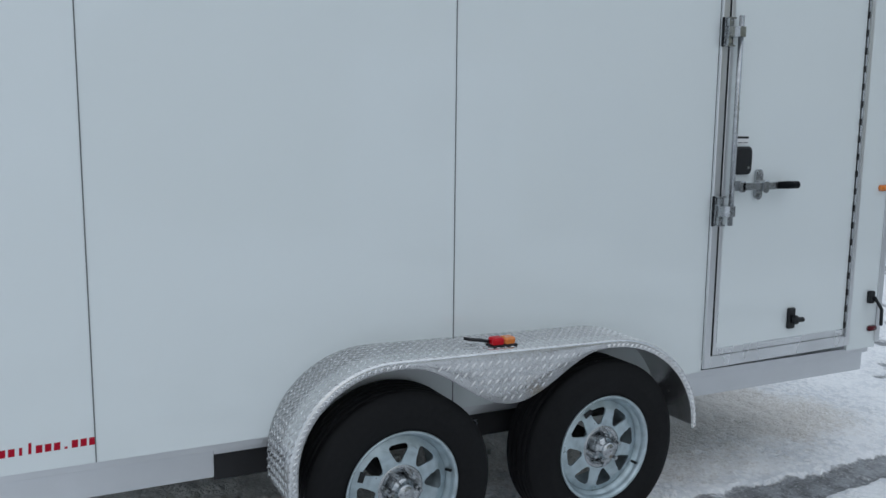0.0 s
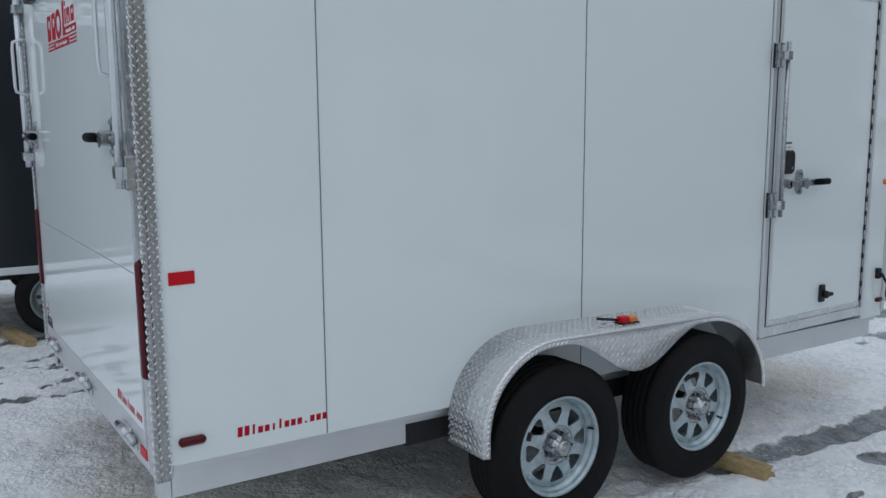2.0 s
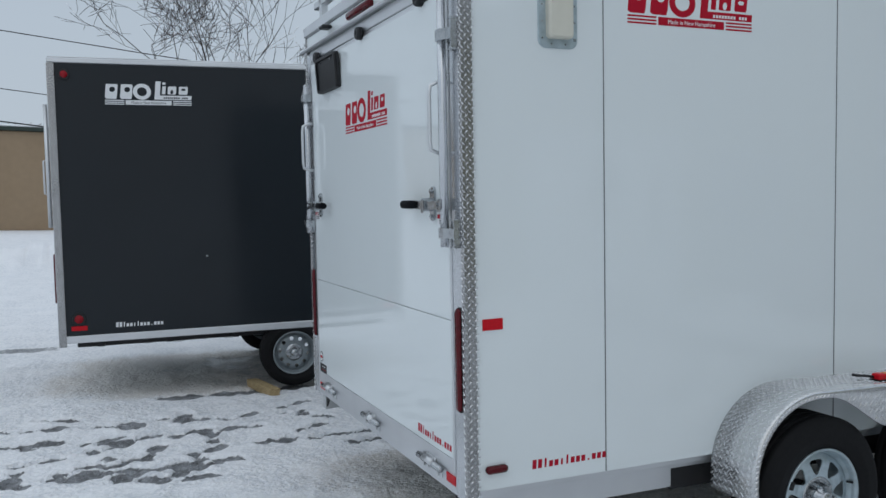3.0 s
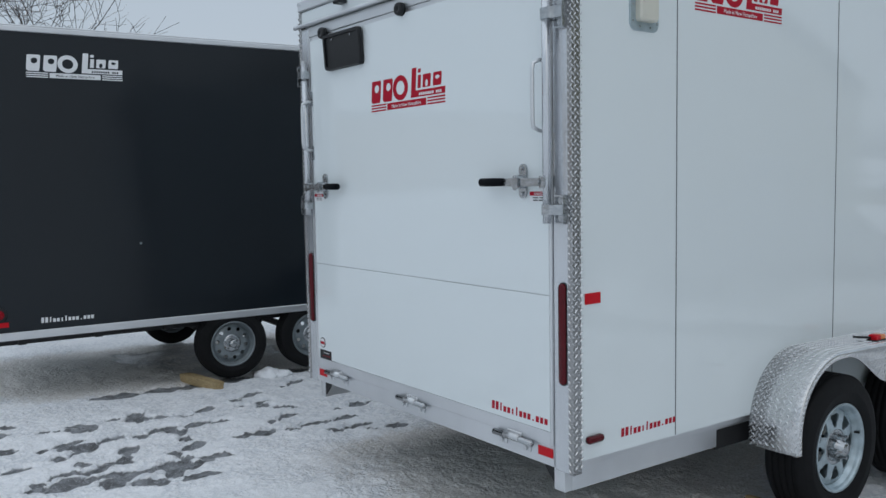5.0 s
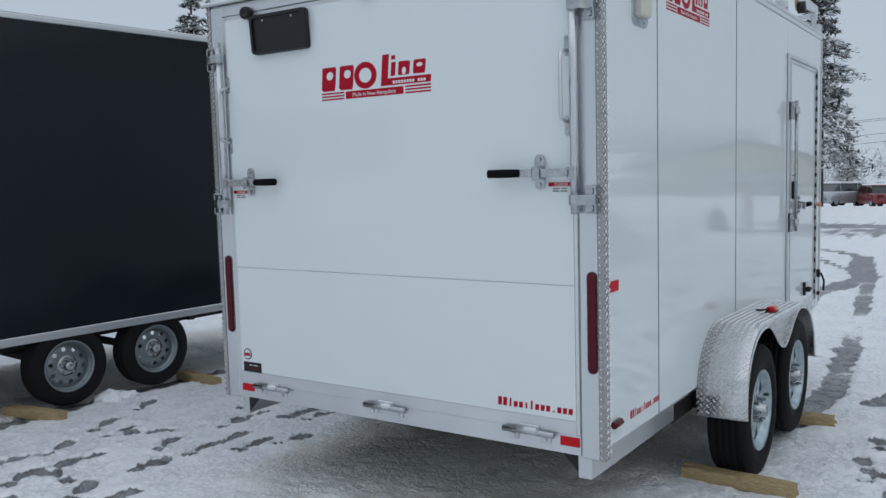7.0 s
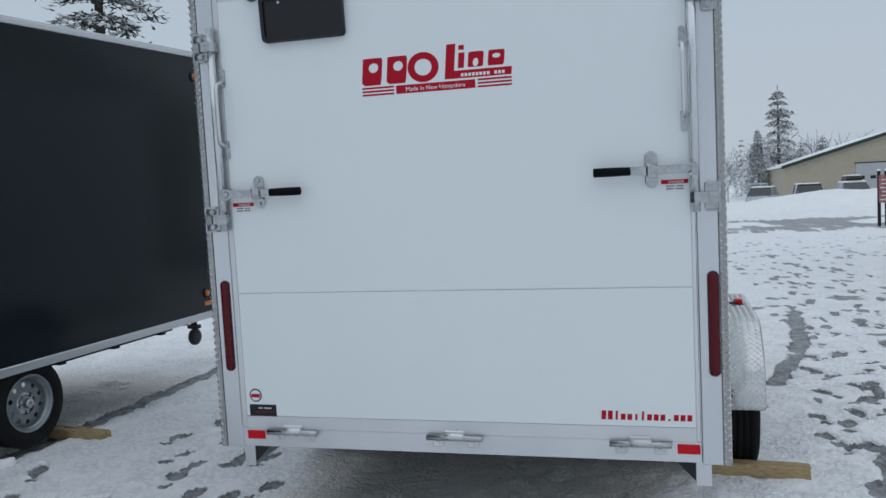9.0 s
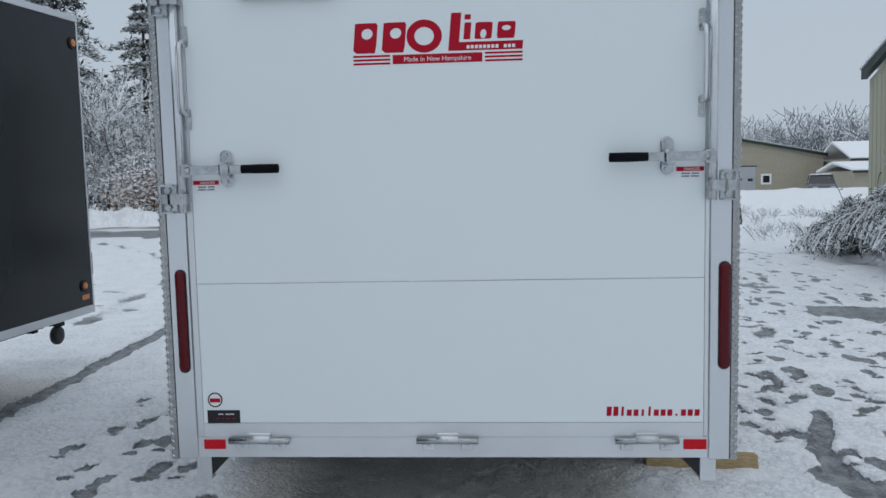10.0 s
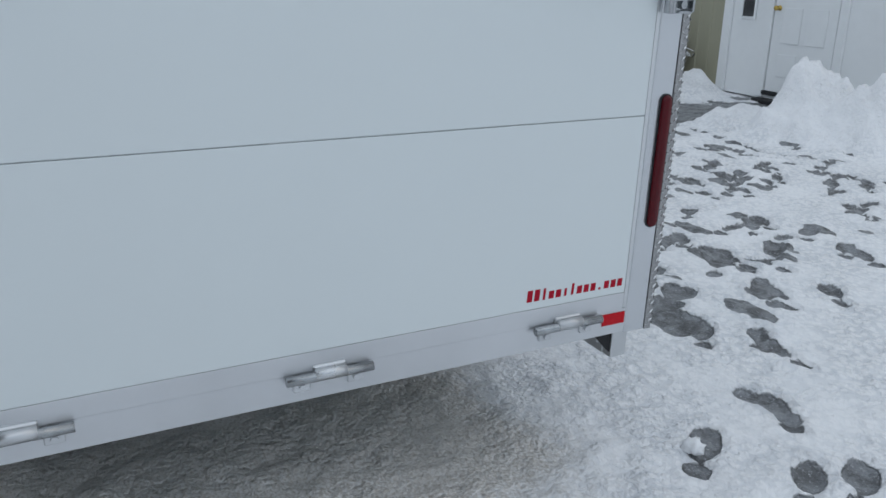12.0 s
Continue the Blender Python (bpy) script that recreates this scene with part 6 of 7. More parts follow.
def snow_blob(SV, SF, c, r, R):
    """A small uneven clump of snow."""
    j = len(SV)
    SV.append(c + Vector((0, 0, r * 0.7)))
    SV.extend([c + Vector((r * R.uniform(0.7, 1.4) * math.cos(a), r * R.uniform(0.7, 1.4) * math.sin(a), R.gauss(-0.1, 0.25) * r)) for a in (k * math.pi / 3 for k in range(6))])
    SV.append(c - Vector((0, 0, r * 0.6)))
    for k in range(6):
        m2 = (k + 1) % 6
        SF.extend([(j, j + 1 + k, j + 1 + m2), (j + 7, j + 1 + m2, j + 1 + k)])


SNOW_OF = {}


def pine_parts(seed, height, whorls, boughs, clumps, width=0.26, low=0.12, fine=1.0):
    """A conifer: trunk limbs, and needle clumps as many thin crossed blades along drooping boughs."""
    R = random.Random(seed)
    V, F, NV, NF, SV, SF = [], [], [], [], [], []
    limb(V, F, Vector((0, 0, -0.1)), Vector((0, 0, height * 0.55)), height * 0.02, height * 0.012, 7)
    limb(V, F, Vector((0, 0, height * 0.55)), Vector((0, 0, height)), height * 0.012, height * 0.002, 5)
    for w in range(whorls):
        t = low + (1 - low) * (w + R.uniform(-0.3, 0.3)) / whorls
        reach = height * width * (1 - t) ** 0.8 * R.uniform(0.7, 1.2) + 0.12
        for k in range(boughs):
            if R.random() < 0.12:
                continue
            a = 2 * math.pi * (k + R.uniform(-0.35, 0.35)) / boughs + w * 0.7
            d = Vector((math.cos(a), math.sin(a), 0))
            L = reach * R.uniform(0.6, 1.15)
            p0 = Vector((0, 0, height * min(t, 0.99)))
            pts = [p0 + d * L * s + Vector((0, 0, L * (0.12 * s - 0.42 * s * s))) for s in (0, 0.35, 0.7, 1.0)]
            for p, q in zip(pts, pts[1:]):
                limb(V, F, p, q, 0.012 * height / 8, 0.007 * height / 8, 3)
            for c in range(clumps):
                s = R.uniform(0.2, 1.0)
                i = min(int(s * 3), 2)
                p = pts[i].lerp(pts[i + 1], s * 3 - i)
                side = Vector((-d.y, d.x, 0)) * R.gauss(0, 0.22) * L
                p = p + side + Vector((0, 0, R.gauss(0, 0.05) * L - abs(side.length) * 0.25))
                sz = R.uniform(0.13, 0.28) * (height / 8) ** 0.6 * fine
                u = (d + Vector((R.gauss(0, 0.7), R.gauss(0, 0.7), R.gauss(-0.15, 0.3)))).normalized()
                for _ in range(2):
                    v = u.cross(Vector((R.gauss(0, 0.5), R.gauss(0, 0.5), 1))).normalized()
                    j = len(NV)
                    NV.extend([p - u * sz, p + v * sz * 0.24 - Vector((0, 0, sz * 0.12)), p + u * sz * 1.1, p - v * sz * 0.24 - Vector((0, 0, sz * 0.12))])
                    NF.extend([(j, j + 3, j + 2), (j, j + 2, j + 1)])
    for c in range(0, len(NV), 72):
        snow_blob(SV, SF, NV[c] + Vector((0, 0, 0.03)), R.uniform(0.05, 0.11) * (height / 8) ** 0.6 * fine ** 0.5, R)
    SNOW_OF[seed] = (SV, SF)
    return V, F, NV, NF


def place_tree(x, y, parts, name, label, category, scale=1.0, turn=0.0, group=""):
    """A tree of shared meshes; parts holds (name, mesh)."""
    t = thing(name, Matrix.Translation((x, y, height_at(x, y) - 0.05)) @ Matrix.Rotation(turn, 4, "Z") @ Matrix.Scale(scale, 4), label, category, group)
    for nm, me in parts:
        o = new(nm, me)
        o.parent = t
    return t


def mesh_of(name, V, F, material):
    me = bpy.data.meshes.new(name)
    me.from_pydata([tuple(v) for v in V], [], F)
    me.materials.append(material)
    me.update()
    return me


def split_crown(V, F, name, wood, fine):
    """Trunk and thick limbs as one mesh, twigs as another."""
    thick, thin = [], []
    for f in F:
        a, c = V[f[0]], V[f[1]]
        (thick if (a - c).length > 0.06 else thin).append(f)
    out = []
    for nm, fs, mt in (("trunk", thick, wood), ("crown", thin, fine)):
        if not fs:
            continue
        used = {}
        vs = []
        ff = []
        for f in fs:
            g = []
            for i in f:
                if i not in used:
                    used[i] = len(vs)
                    vs.append(V[i])
                g.append(used[i])
            ff.append(g)
        out.append((nm, mesh_of(name + "_" + nm, vs, ff, mt)))
    return out


pines = []
for s, h in ((1, 11.0), (2, 9.0), (3, 13.0)):
    V, F, NV, NF = pine_parts(s, h, 22, 9, 36, 0.3, 0.12, 0.75)
    pines.append([("trunk", mesh_of("pine_trunk", V, F, BARK)), ("crown", mesh_of("pine_crown", NV, NF, NEEDLE)), ("snow_load", mesh_of("pine_snow", *SNOW_OF[s], SNOW))])
for s, h in ((4, 12.0), (5, 8.0)):
    V, F, NV, NF = pine_parts(s, h, 17, 8, 85, 0.34, 0.1, 0.55)
    pines.append([("trunk", mesh_of("pine_trunk", V, F, BARK)), ("crown", mesh_of("pine_crown", NV, NF, NEEDLE)), ("snow_load", mesh_of("pine_snow", *SNOW_OF[s], SNOW))])
V, F, NV, NF = pine_parts(6, 14.0, 19, 8, 105, 0.24, 0.22, 0.55)
tall_pine = [("trunk", mesh_of("pine_trunk", V, F, BARK)), ("crown", mesh_of("pine_crown", NV, NF, NEEDLE)), ("snow_load", mesh_of("pine_snow", *SNOW_OF[6], SNOW))]
frost = []
for s in (11, 12, 13):
    V, F = branching(s, 10.5, 5, 2, 0.5, 0.35, 0.13, 1, 0.08, 3, 0.02, 0.3)
    frost.append(split_crown(V, F, "frosted_tree", BARK, TWIG))
brush = []
for s in (21, 22, 23):
    V, F = branching(s, 5.2, 3, 2, 0.6, 0.25, 0.045, 10, 0.12, 3, 0.013, 0.4)
    brush.append(split_crown(V, F, "brush", BARK, TWIG))
LP, LF = "snow-laden pine with dark needles", "bare tree with snow along all its twigs"
for k, (x, y, sc, tn) in enumerate(((25.5, 21.6, 1.3, 0.4), (44, 25.8, 1.45, 2.0), (37, 26.5, 0.9, 1.1), (47, 22.0, 1.15, 4.0), (48, 19.6, 0.75, 5.1), (49, 16.2, 0.8, 2.6), (92, 12.8, 0.8, 3.3), (24.2, 31.3, 0.88, 2.2))):
    place_tree(x, y, pines[3 if k in (0, 1, 3, 4) else (k + 1) % 3], "pine_tree", LP, "tree", sc, tn, "pines round the lot")
for k, (x, y, sc, tn) in enumerate(((40.8, 21.6, 1.0, 0), (41, 23.9, 1.05, 1), (41.6, 24.8, 0.95, 2), (40.2, 15.8, 0.55, 3), (41, 14.6, 0.55, 4), (43, 18.6, 0.6, 5), (39.7, 17.2, 0.5, 6), (40.4, 22.8, 0.9, 0.7), (45, 15.0, 0.6, 1.7), (49, 10.4, 0.8, 2.5), (41.2, 20.6, 0.8, 0.3), (42, 16.8, 0.55, 2.2), (43, 26.5, 0.95, 3.9), (41.5, 18.4, 0.5, 5.5), (44, 14.0, 0.6, 1.1))):
    place_tree(x, y, frost[k % 3], "bare_tree", LF, "tree", sc, tn, "frosted trees by the road")
for k in range(16):
    x, y = 39.6 + (k * 7 % 5) * 0.9, 11.5 + k * 0.66
    place_tree(x, y, brush[k % 3], "brush", "tangled brush with snow on its twigs", "shrub", 0.62 + 0.09 * (k % 4), k * 1.3, "brush along the snow bank")
place_tree(46.5, 7.5, tall_pine, "pine_tree", "tall dark pine with snow on its boughs", "tree", 1.0, 0.3, "pines round the lot")
place_tree(105, -11.8, pines[3], "pine_tree", LP, "tree", 1.12, 0.5, "pines round the lot")
place_tree(100, -9.0, pines[1], "pine_tree", "slender dark pine with snow", "tree", 0.9, 1.5, "pines round the lot")
place_tree(112, -17.7, pines[4], "pine_tree", LP, "tree", 0.95, 2.5, "pines round the lot")
place_tree(114, -15.4, pines[4], "pine_tree", LP, "tree", 0.9, 4.0, "pines round the lot")
# rust-brown leaves among the brush
R9 = random.Random(9)
V, F = [], []
for k in range(2400):
    c = R9.choice(((38.9, 15.6), (38.8, 16.6), (38.9, 17.4), (38.7, 18.2), (38.9, 19.4), (38.8, 19.9)))
    p = Vector((c[0] - 0.5 + R9.gauss(0, 0.3), c[1] + R9.gauss(0, 0.45), abs(R9.gauss(1.1, 0.9)) + 0.5))
    u = Vector((R9.gauss(0, 1), R9.gauss(0, 1), R9.gauss(0, 0.6))).normalized() * 0.1
    v = u.orthogonal().normalized() * 0.055
    j = len(V)
    V += [p - u, p + v, p + u, p - v]
    F.append((j, j + 1, j + 2, j + 3))
tagged(joined("dead_leaves", V, F, LEAF), "rust-brown dead leaves hanging in the brush", "leaves", kind="stuff")
# a lone bare tree behind the charcoal trailer, and its neighbours
V, F = branching(37, 13, 5, 2, 0.52, 0.3, 0.12, 1, 0.0, 4, 0.007, 0.33)
place_tree(2.9, 24.2, split_crown(V, F, "lone_tree", DARK_BARK, DARK_BARK), "bare_tree", "dark bare tree with a little snow on its branches", "tree", 1.0)
V, F = branching(33, 6.5, 4, 2, 0.5, 0.45, 0.07, 2, 0.0, 4, 0.010, 0.3)
young = split_crown(V, F, "young_tree", DARK_BARK, DARK_BARK)
place_tree(6.6, 25, young, "bare_tree", "slender dark bare tree", "tree", 1.3, 2.0)
place_tree(-6.0, 64, young, "bare_tree", "slender dark bare tree", "tree", 1.6, 0.6)
place_tree(-10.5, 63, young, "bare_tree", "slender dark bare tree", "tree", 1.5, 2.6)
place_tree(-1.5, 66, young, "bare_tree", "slender dark bare tree", "tree", 1.5, 4.6)

# far woods
R5 = random.Random(5)
low_pines = [pine_parts(41, 12, 12, 7, 5, 0.2), pine_parts(42, 10, 11, 7, 5, 0.24)]
low_frost = [branching(51, 11, 3, 2, 0.5, 0.35, 0.13, 2, 0.05, 3, 0.035, 0.36), branching(52, 10, 3, 2, 0.55, 0.3, 0.12, 3, 0.05, 3, 0.035, 0.36)]


def woods(name, spots, sources, material, label):
    V, F = [], []
    for x, y, z, sc, tn in spots:
        v, f = sources[R5.randrange(len(sources))]
        k = len(V)
        c, s = math.cos(tn) * sc, math.sin(tn) * sc
        V.extend([(x + p[0] * c - p[1] * s, y + p[0] * s + p[1] * c, z + p[2] * sc) for p in v])
        F.extend([tuple(i + k for i in q) for q in f])
    tagged(joined(name, V, F, material), label, "woods", kind="stuff")


def spots_in(n, az0, az1, d0, d1, s0, s1):
    out = []
    for k in range(n):
        a = radians(R5.uniform(az0, az1))
        d = R5.uniform(d0, d1)
        out.append((d * math.cos(a), d * math.sin(a), -0.3, R5.uniform(s0, s1), R5.uniform(0, 6.3)))
    return out


woods("far_pine_woods", spots_in(70, -6, 62, 105, 150, 0.5, 0.95) + spots_in(26, -34, -10, 135, 160, 0.6, 0.9), [(p[2], p[3]) for p in low_pines], NEEDLE, "distant snowy conifers")
woods("far_bare_woods", spots_in(46, -4, 62, 112, 165, 0.7, 1.05) + spots_in(56, -26, -3, 113, 150, 0.8, 1.05) + spots_in(96, -27, -14, 104, 135, 1.0, 1.35) + spots_in(30, 84, 110, 75, 110, 0.6, 0.9) + spots_in(24, 62, 84, 120, 160, 0.6, 0.8), low_frost, FROST, "distant frosted bare woods")


# ---- shrubs by the workshop ----
def shrub(x, y, seed, h, label, stems=150, wide=1.0, tall=0):
    """A fountain of thin arching stems, small dark leaves under them and ridges of snow on top; tall dry stalks rise from it."""
    R = random.Random(seed)
    t = thing("shrub", Matrix.Translation((x, y, height_at(x, y) - 0.05)), label, "shrub", "shrubs along the workshop")
    V, F, LV, LF, SV, SF = [], [], [], [], [], []
    for k in range(stems):
        a, q = R.uniform(0, 2 * math.pi), R.uniform(0.3, 1.0)
        reach, top = 1.15 * wide * q * R.uniform(0.75, 1.1), h * R.uniform(0.62, 1.0) * (1.12 - 0.5 * q)
        d, side = Vector((math.cos(a), math.sin(a), 0)), Vector((-math.sin(a), math.cos(a), 0)) * R.gauss(0, 0.14)
        base = d * R.uniform(0.02, 0.16)
        pts = [base + d * reach * s + side * s * s + Vector((0, 0, top * (1 - (1 - s / 0.53) ** 2))) for s in (0, 0.15, 0.32, 0.5, 0.68, 0.85, 1.0)]
        for i, (p, c) in enumerate(zip(pts, pts[1:])):
            limb(V, F, p, c, 0.009 - 0.001 * i, 0.008 - 0.001 * i, 3)
            if i < 2:
                continue
            for _ in range(3):
                m2 = p.lerp(c, R.random())
                o = m2 + Vector((R.gauss(0, 0.09), R.gauss(0, 0.09), R.uniform(-0.16, 0.03)))
                limb(V, F, m2, o, 0.004, 0.003, 3)
                for _ in range(5):
                    u = Vector((R.gauss(0, 1), R.gauss(0, 1), R.gauss(-0.5, 0.6))).normalized() * R.uniform(0.025, 0.05)
                    v, j = u.orthogonal().normalized() * 0.009, len(LV)
                    w = m2.lerp(o, R.random()) + Vector((R.gauss(0, 0.03), R.gauss(0, 0.03), -0.02))
                    LV += [w - u, w + v, w + u, w - v]
                    LF.append((j, j + 1, j + 2, j + 3))
                if R.random() < 0.5:
                    snow_blob(SV, SF, o + Vector((0, 0, 0.006)), R.uniform(0.006, 0.015), R)
                if R.random() < 0.7:
                    limb(SV, SF, m2 + Vector((0, 0, 0.006)), o + Vector((0, 0, 0.006)), 0.007, 0.004, 3)
            if R.random() < 0.62:
                r = R.uniform(0.006, 0.015)
                limb(SV, SF, p + Vector((0, 0, 0.01)), c + Vector((0, 0, 0.01)), r, r * R.uniform(0.6, 1.1), 4)
    for nm, vs, fs, mt in (("branchwork", V, F, DARK_BARK), ("foliage", LV, LF, NEEDLE), ("snow_load", SV, SF, SNOW)):
        o = new(nm, mesh_of("shrub_" + nm, vs, fs, mt))
        o.parent, o["kind"] = t, "stuff"
    for k in range(tall):
        a, lean = R.uniform(0, 6.3), R.uniform(0.15, 0.5)
        top_z = h * R.uniform(1.1, 1.55)
        pts = [(0.25 * math.cos(a) + lean * s * s * math.cos(a + 0.4), 0.2 * math.sin(a) + lean * s * s * math.sin(a + 0.4), s * top_z) for s in (0, 0.3, 0.6, 0.85, 1.0)]
        bm = T(pts, 0.006, 4)
        for s in (2, 3, 4):
            q = Vector(pts[s])
            tube(bm, [q, q + Vector((R.gauss(0, 0.05), R.gauss(0, 0.05), 0.03))], [0.004, 0.014], 4)
        part("stalk", bm, BARK, t)
    return t


SHRUB = "arching evergreen shrub bent down by snow"
for x, y, seed, h, wide, tall in ((9.2, -5.85, 61, 1.35, 1.0, 6), (8.2, -5.85, 62, 1.15, 0.9, 4), (10.4, -5.9, 63, 1.3, 1.0, 5), (11.7, -6.0, 64, 1.2, 0.9, 3), (12.9, -5.9, 65, 1.25, 1.0, 2), (14.4, -6.1, 66, 0.9, 0.8, 0), (7.5, -6.0, 67, 0.8, 0.6, 0)):
    shrub(x, y, seed, h, SHRUB, 210, wide, tall)
# dry stalks in the garden by the sign
for k in range(12):
    V, F = branching(80 + k, 0.6, 2, 2, 0.45, 0.4, 0.012, 7, 0.0, 3, 0.006, 0.5)
    gx0, gy0 = ((18.6, -5.8), (17.3, -6.3), (19.5, -6.6))[k] if k < 3 else (23.5 + (k * 5 % 7) * 0.7, -5.6 - k * 0.55)
    t = thing("dry_plant", Matrix.Translation((gx0, gy0, height_at(gx0, gy0) - 0.03)), "dry perennial stalks standing in snow", "plant", "dry garden plants")
    o = new("stalk_cluster", mesh_of("stalk_cluster", V, F, TWIG))
    o.parent, o["kind"] = t, "stuff"

# ---- sign, rock, pole, wires, fence ----
sg = thing("lot_sign", Matrix.Translation((26.3, -6.15, height_at(26.3, -6.15))), "faded red and white sign on two black posts", "sign")
for y0 in (-0.1, 0.11):
    part("post", B(-0.04, 0.04, y0 - 0.045, y0 + 0.045, -0.2, 1.75, bev=0.006), BLACK, sg)
    part("snow_cap", B(-0.045, 0.045, y0 - 0.05, y0 + 0.05, 1.7505, 1.81, bev=0.02), SNOW, sg)
part("panel", B(-0.07, -0.0405, -0.14, 0.13, 0.75, 1.62, bev=0.006), SIGN_RED, sg, "faded red lettered panel")
for k in range(6):
    part("line_of_text", B(-0.075, -0.0705, -0.1 + 0.02 * (k % 2), 0.1 - 0.03 * (k % 3), 0.83 + k * 0.125, 0.865 + k * 0.125), WHITE_INK, sg)
rock = thing("standing_stone", Matrix.Translation((25.4, -6.85, height_at(25.4, -6.85))), "rust-dark pointed stone standing in the snow", "stone")
bm = bmesh.new()
loft(bm, [[(0.2 * s * math.cos(a) * (1 + 0.2 * math.sin(3 * a)), -0.2 * (z - 0.2) + 0.3 * s * math.sin(a), z * 1.3) for a in (2 * math.pi * k / 9 for k in range(9))] for z, s in ((-0.1, 1.1), (0.15, 1.05), (0.35, 0.8), (0.55, 0.55), (0.68, 0.12))])
part("stone", bm, ROCK, rock)
pole = thing("utility_pole", pose(80, 6.7, 0), "weathered wooden utility pole with a crossarm", "utility pole")
part("mast", T([(0, 0, -0.3), (0, 0, 8.2)], [0.16, 0.11], 10), BARK, pole)
part("crossarm", B(-0.06, 0.06, -1.3, 1.3, 7.5, 7.65, bev=0.01), UNDER, pole)
part("transformer", T([(0, 0.35, 5.6), (0, 0.35, 6.3)], 0.2, 12), GALV, pole)


def wire(p, q, sag, r=0.011):
    P, Q = Vector(p), Vector(q)
    pts = [P.lerp(Q, t) - Vector((0, 0, sag * 4 * t * (1 - t))) for t in (i / 14 for i in range(15))]
    ob = obj("overhead_wire", tube(bmesh.new(), pts, r, 5), GAP)
    return tagged(ob, "thin dark overhead wire", "wire", "overhead wires")


for z, dy in ((7.55, -1.2), (7.55, 1.2), (6.3, 0.2), (5.6, 0.0)):
    wire((80, 6.7 + dy, z), (72, 60 + dy, z + 0.3), 1.2, 0.016)
wire((-22, 27.5, 8.9), (42, 25, 3.8), 0.8, 0.016)
wire((-22, 27.2, 7.0), (42, 24.7, 2.2), 0.8, 0.014)
wire((-22, 27.0, 6.1), (30, 25, 1.6), 0.6, 0.022)
fence = thing("chain_fence", pose(74, -4.4, 0), "grey chain-link fence posts and rails", "fence")
for k in range(7):
    part("post", T([(0, -3.0 + k * 1.6, -0.2), (0, -3.0 + k * 1.6, 1.7)], 0.06, 8), GALV, fence)
part("rail", T([(0, -3.0, 1.65), (0, 6.6, 1.65)], 0.04, 8), GALV, fence)
part("rail", T([(0, -3.0, 0.9), (0, 6.6, 0.9)], 0.03, 8), GALV, fence)


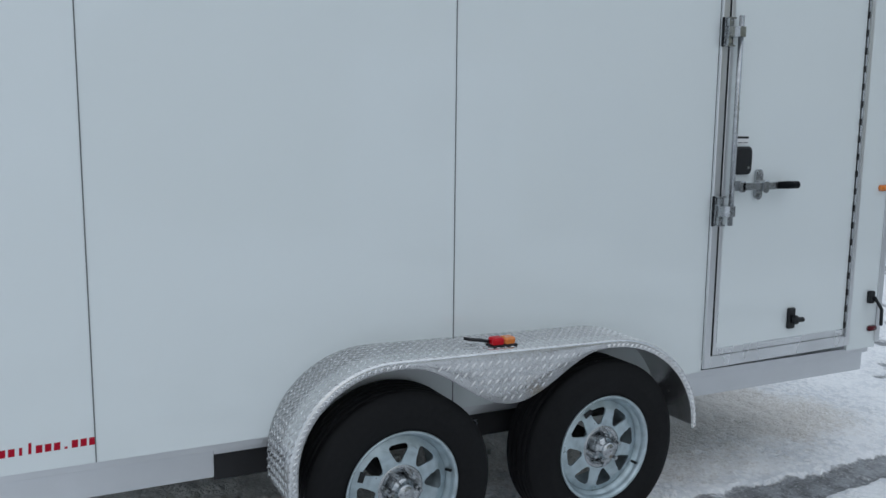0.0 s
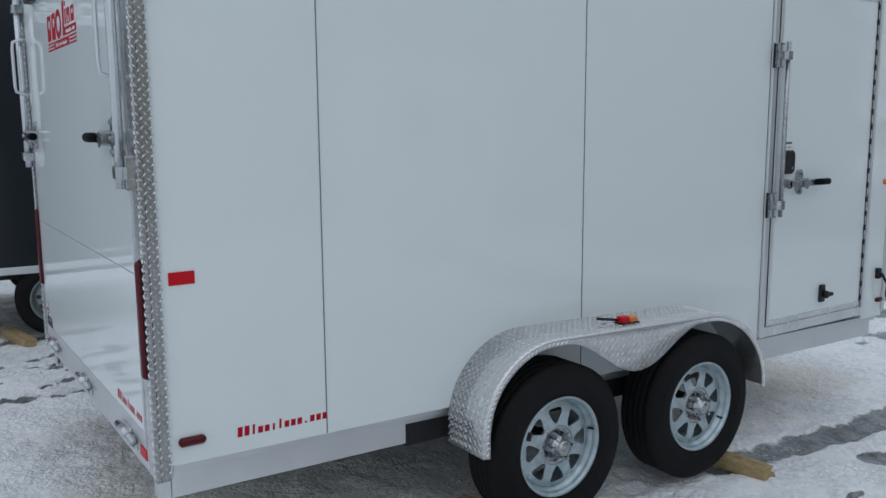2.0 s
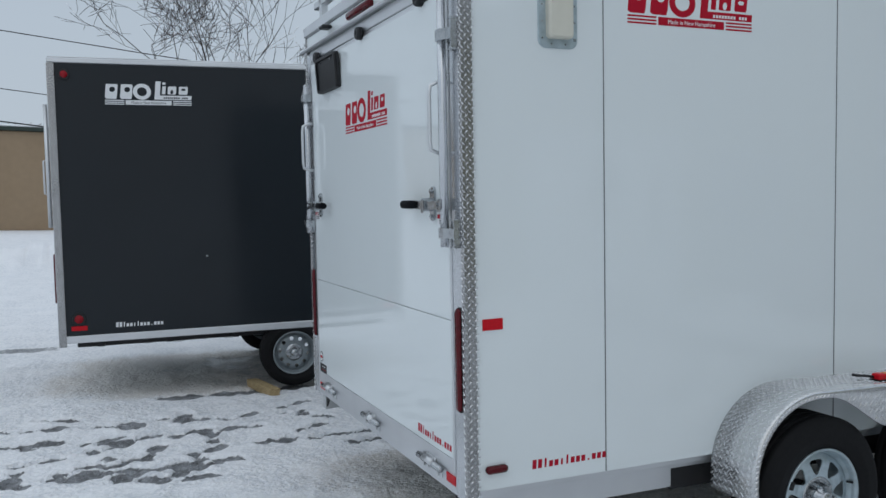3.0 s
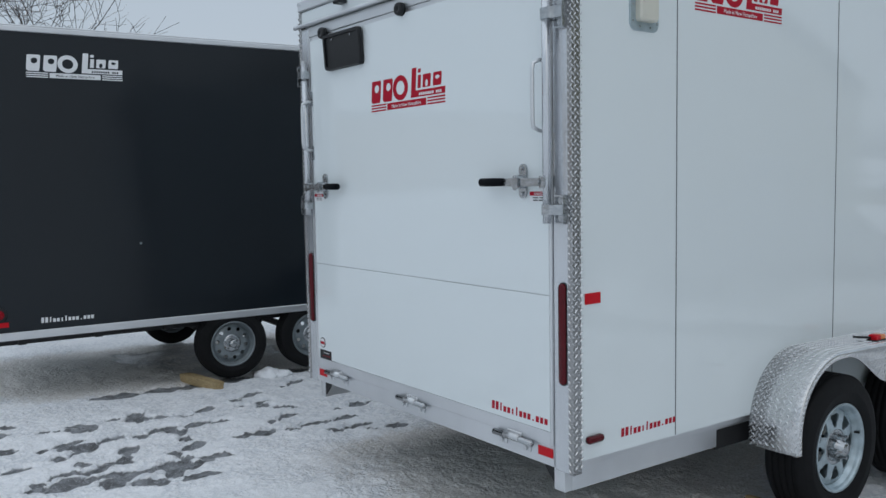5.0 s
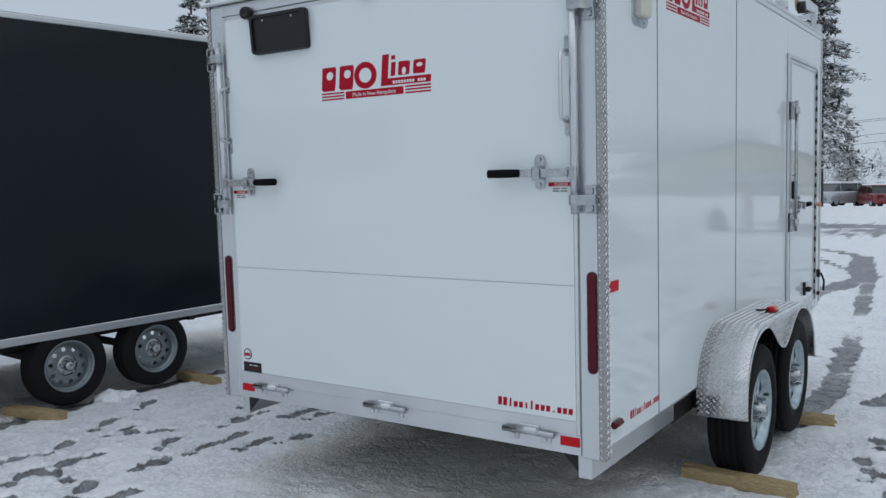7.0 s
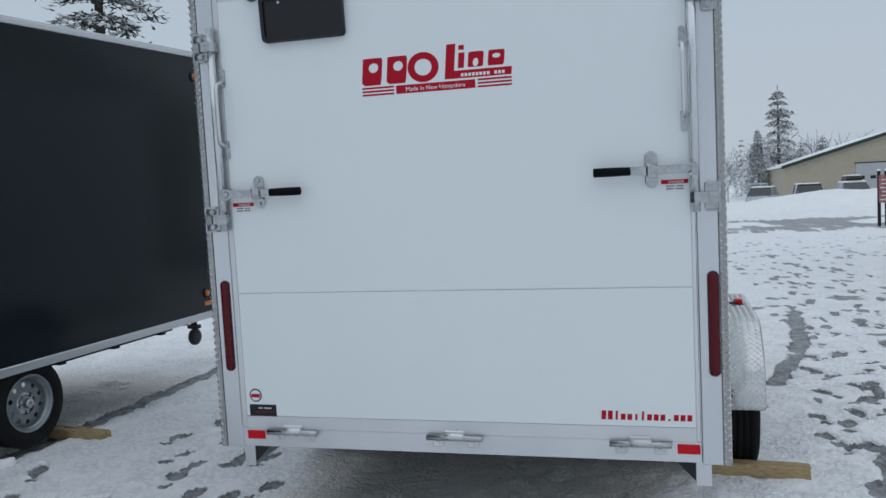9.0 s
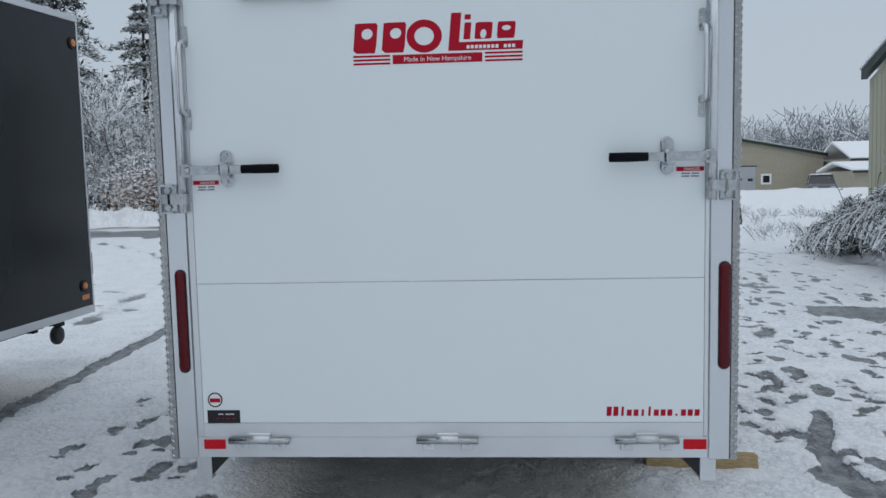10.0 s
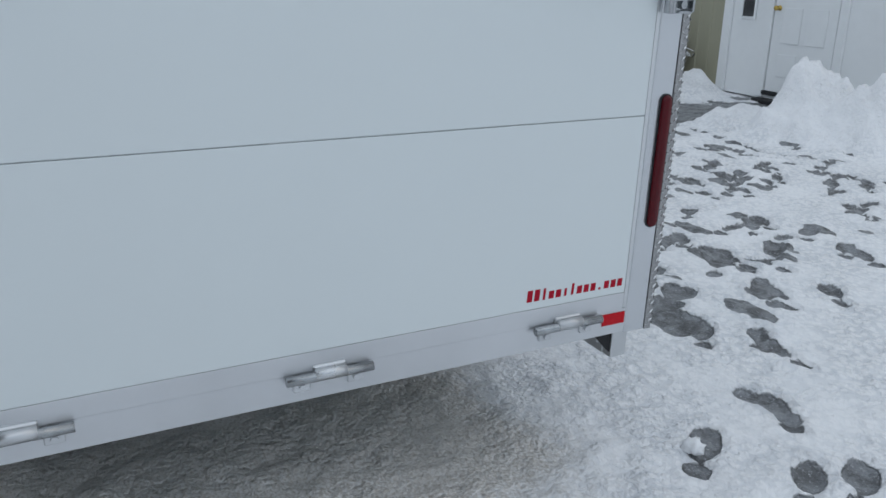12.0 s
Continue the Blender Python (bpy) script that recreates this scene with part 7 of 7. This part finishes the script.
# ---- parked cars across the road ----
def car(x, y, yaw, paint, label, length=4.5, width=1.82, high=1.46, cabin=(-0.9, 1.55), bonnet=0.86, boot=0.9, box_on_top=False, z=0.0):
    """A parked car, its nose to +x: body, glasshouse, roof, wheels, lamps, bumper."""
    c = thing("car", pose(x, y, z, 0, 0, yaw), label, "car", "cars parked across the road")
    L, w = length / 2, width / 2
    body = bmesh.new()
    sect = [(-L, 0.45, 0.62, 0.8), (-L + 0.12, 0.25, boot - 0.06, 0.94), (-L + 0.7, 0.2, boot, 1.0), (cabin[0], 0.2, boot + 0.02, 1.0), (cabin[1], 0.2, bonnet + 0.05, 1.0), (L - 0.5, 0.2, bonnet - 0.05, 0.97), (L - 0.1, 0.25, bonnet - 0.2, 0.88), (L, 0.4, 0.6, 0.75)]
    loft(body, [[(x0, s * w * k, zz) for s, k, zz in ((-1, wd * 0.93, z0), (-1, wd, z0 + 0.18), (-1, wd * 0.985, z1 - 0.12), (-1, wd * 0.9, z1), (1, wd * 0.9, z1), (1, wd * 0.985, z1 - 0.12), (1, wd, z0 + 0.18), (1, wd * 0.93, z0))] for x0, z0, z1, wd in sect])
    part("body", body, paint, c, "", True)
    c0, c1 = cabin
    gl = loft(bmesh.new(), [[(xa, -w * k, zz), (xb, -w * k, zz), (xb, w * k, zz), (xa, w * k, zz)] for xa, xb, k, zz in ((c0 - 0.55, c1, 0.9, boot - 0.02), (c0 - 0.1, c1 - 0.75, 0.76, high - 0.07))])
    g = part("glasshouse", gl, WINDOW, c)
    part("roof", loft(bmesh.new(), [[(xa, -w * k, zz), (xb, -w * k, zz), (xb, w * k, zz), (xa, w * k, zz)] for xa, xb, k, zz in ((c0 - 0.14, c1 - 0.7, 0.78, high - 0.069), (c0 - 0.08, c1 - 0.78, 0.74, high))]), paint, c)
    part("roof_snow", loft(bmesh.new(), [[(xa, -w * k, zz), (xb, -w * k, zz), (xb, w * k, zz), (xa, w * k, zz)] for xa, xb, k, zz in ((c0 - 0.05, c1 - 0.8, 0.72, high + 0.001), (c0, c1 - 0.9, 0.64, high + 0.06))]), SNOW, c)
    for xx in (c0 + 0.35, c1 - 0.75):
        for s in (-1, 1):
            part("pillar", T([(xx, s * w * 0.905, boot), (xx - 0.02, s * w * 0.765, high - 0.06)], 0.035, 4), paint, c)
    for xx in (-L + 0.85, L - 0.88):
        for s in (-1, 1):
            wh = part("wheel", T([(xx, s * w * 0.98, 0.32), (xx, s * w * 0.72, 0.32)], 0.32, 20), RUBBER, c)
            part("rim", T([(xx, s * w * 0.99, 0.32), (xx, s * w * 0.981, 0.32)], 0.2, 16), GALV, wh)
    for s in (-1, 1):
        part("tail_lamp", B(-L + 0.02, -L + 0.14, s * w * 0.66 - 0.17, s * w * 0.66 + 0.17, boot - 0.26, boot - 0.1, bev=0.02), RED_LENS, c)
        part("head_lamp", B(L - 0.17, L - 0.04, s * w * 0.62 - 0.18, s * w * 0.62 + 0.18, bonnet - 0.3, bonnet - 0.17, bev=0.02), GALV, c)
    part("bumper", B(-L - 0.03, -L + 0.1, -w * 0.8, w * 0.8, 0.4, 0.58, bev=0.03), paint, c)
    part("bumper", B(L - 0.06, L + 0.05, -w * 0.74, w * 0.74, 0.36, 0.56, bev=0.03), paint, c)
    part("grille", B(L - 0.05, L + 0.01, -w * 0.4, w * 0.4, 0.56, 0.68, bev=0.01), BLACK, c)
    part("plate", B(-L - 0.035, -L - 0.031, -0.16, 0.16, 0.62, 0.72), WHITE_INK, c)
    if box_on_top:
        part("roof_box", loft(bmesh.new(), [[(xa, -w * k, zz), (xb, -w * k, zz), (xb, w * k, zz), (xa, w * k, zz)] for xa, xb, k, zz in ((-1.2, 0.6, 0.5, high + 0.07), (-1.25, 0.7, 0.56, high + 0.2), (-1.1, 0.5, 0.45, high + 0.36))]), BLACK, c)
        part("box_snow", B(-1.1, 0.5, -w * 0.45, w * 0.45, high + 0.361, high + 0.47, bev=0.04), SNOW, c)
    return c


RED_PAINT = mat("dark_red_car_paint", (0.2, 0.008, 0.012), 0.25, grain=0.2, scale=5, coat=0.7)
SILVER_PAINT = mat("silver_car_paint", (0.42, 0.45, 0.47), 0.3, 0.5, grain=0.2, scale=5, coat=0.6)
BLACK_PAINT = mat("black_car_paint", (0.012, 0.013, 0.015), 0.25, grain=0.3, scale=5, coat=0.7)
WHITE_PAINT = mat("white_car_paint", (0.7, 0.72, 0.73), 0.3, grain=0.2, scale=5, coat=0.5)
car(60.5, 8.7, 150, SILVER_PAINT, "silver hatchback with snow on its roof", 4.3, 1.8, 1.6, (-1.3, 1.5), 0.95, 1.0, z=0.25)
car(60.2, 6.3, 28, RED_PAINT, "dark red saloon with snow on its roof", z=0.2)
car(60.5, 2.6, 180, BLACK_PAINT, "black pickup truck with a light bumper", 5.2, 1.95, 1.85, (-0.6, 1.5), 1.1, 1.1)
car(61, -5.8, 165, SILVER_PAINT, "silver hatchback with snow on its roof", 4.4, 1.82, 1.62, (-1.3, 1.5), 0.95, 1.0, z=-0.25)
car(60, -8.7, 180, BLACK_PAINT, "black boxy four-wheel drive", 4.3, 1.9, 1.85, (-1.6, 1.2), 1.1, 1.15, z=-0.4)
car(60, -11.5, 180, WHITE_PAINT, "white estate car with a black roof box under snow", 4.6, 1.85, 1.62, (-1.4, 1.5), 1.0, 1.05, True, z=-0.15)
car(60, -22.4, 165, BLACK_PAINT, "black four-wheel drive with snow on its roof", 4.6, 1.9, 1.8, (-1.6, 1.2), 1.1, 1.15, z=0.2)
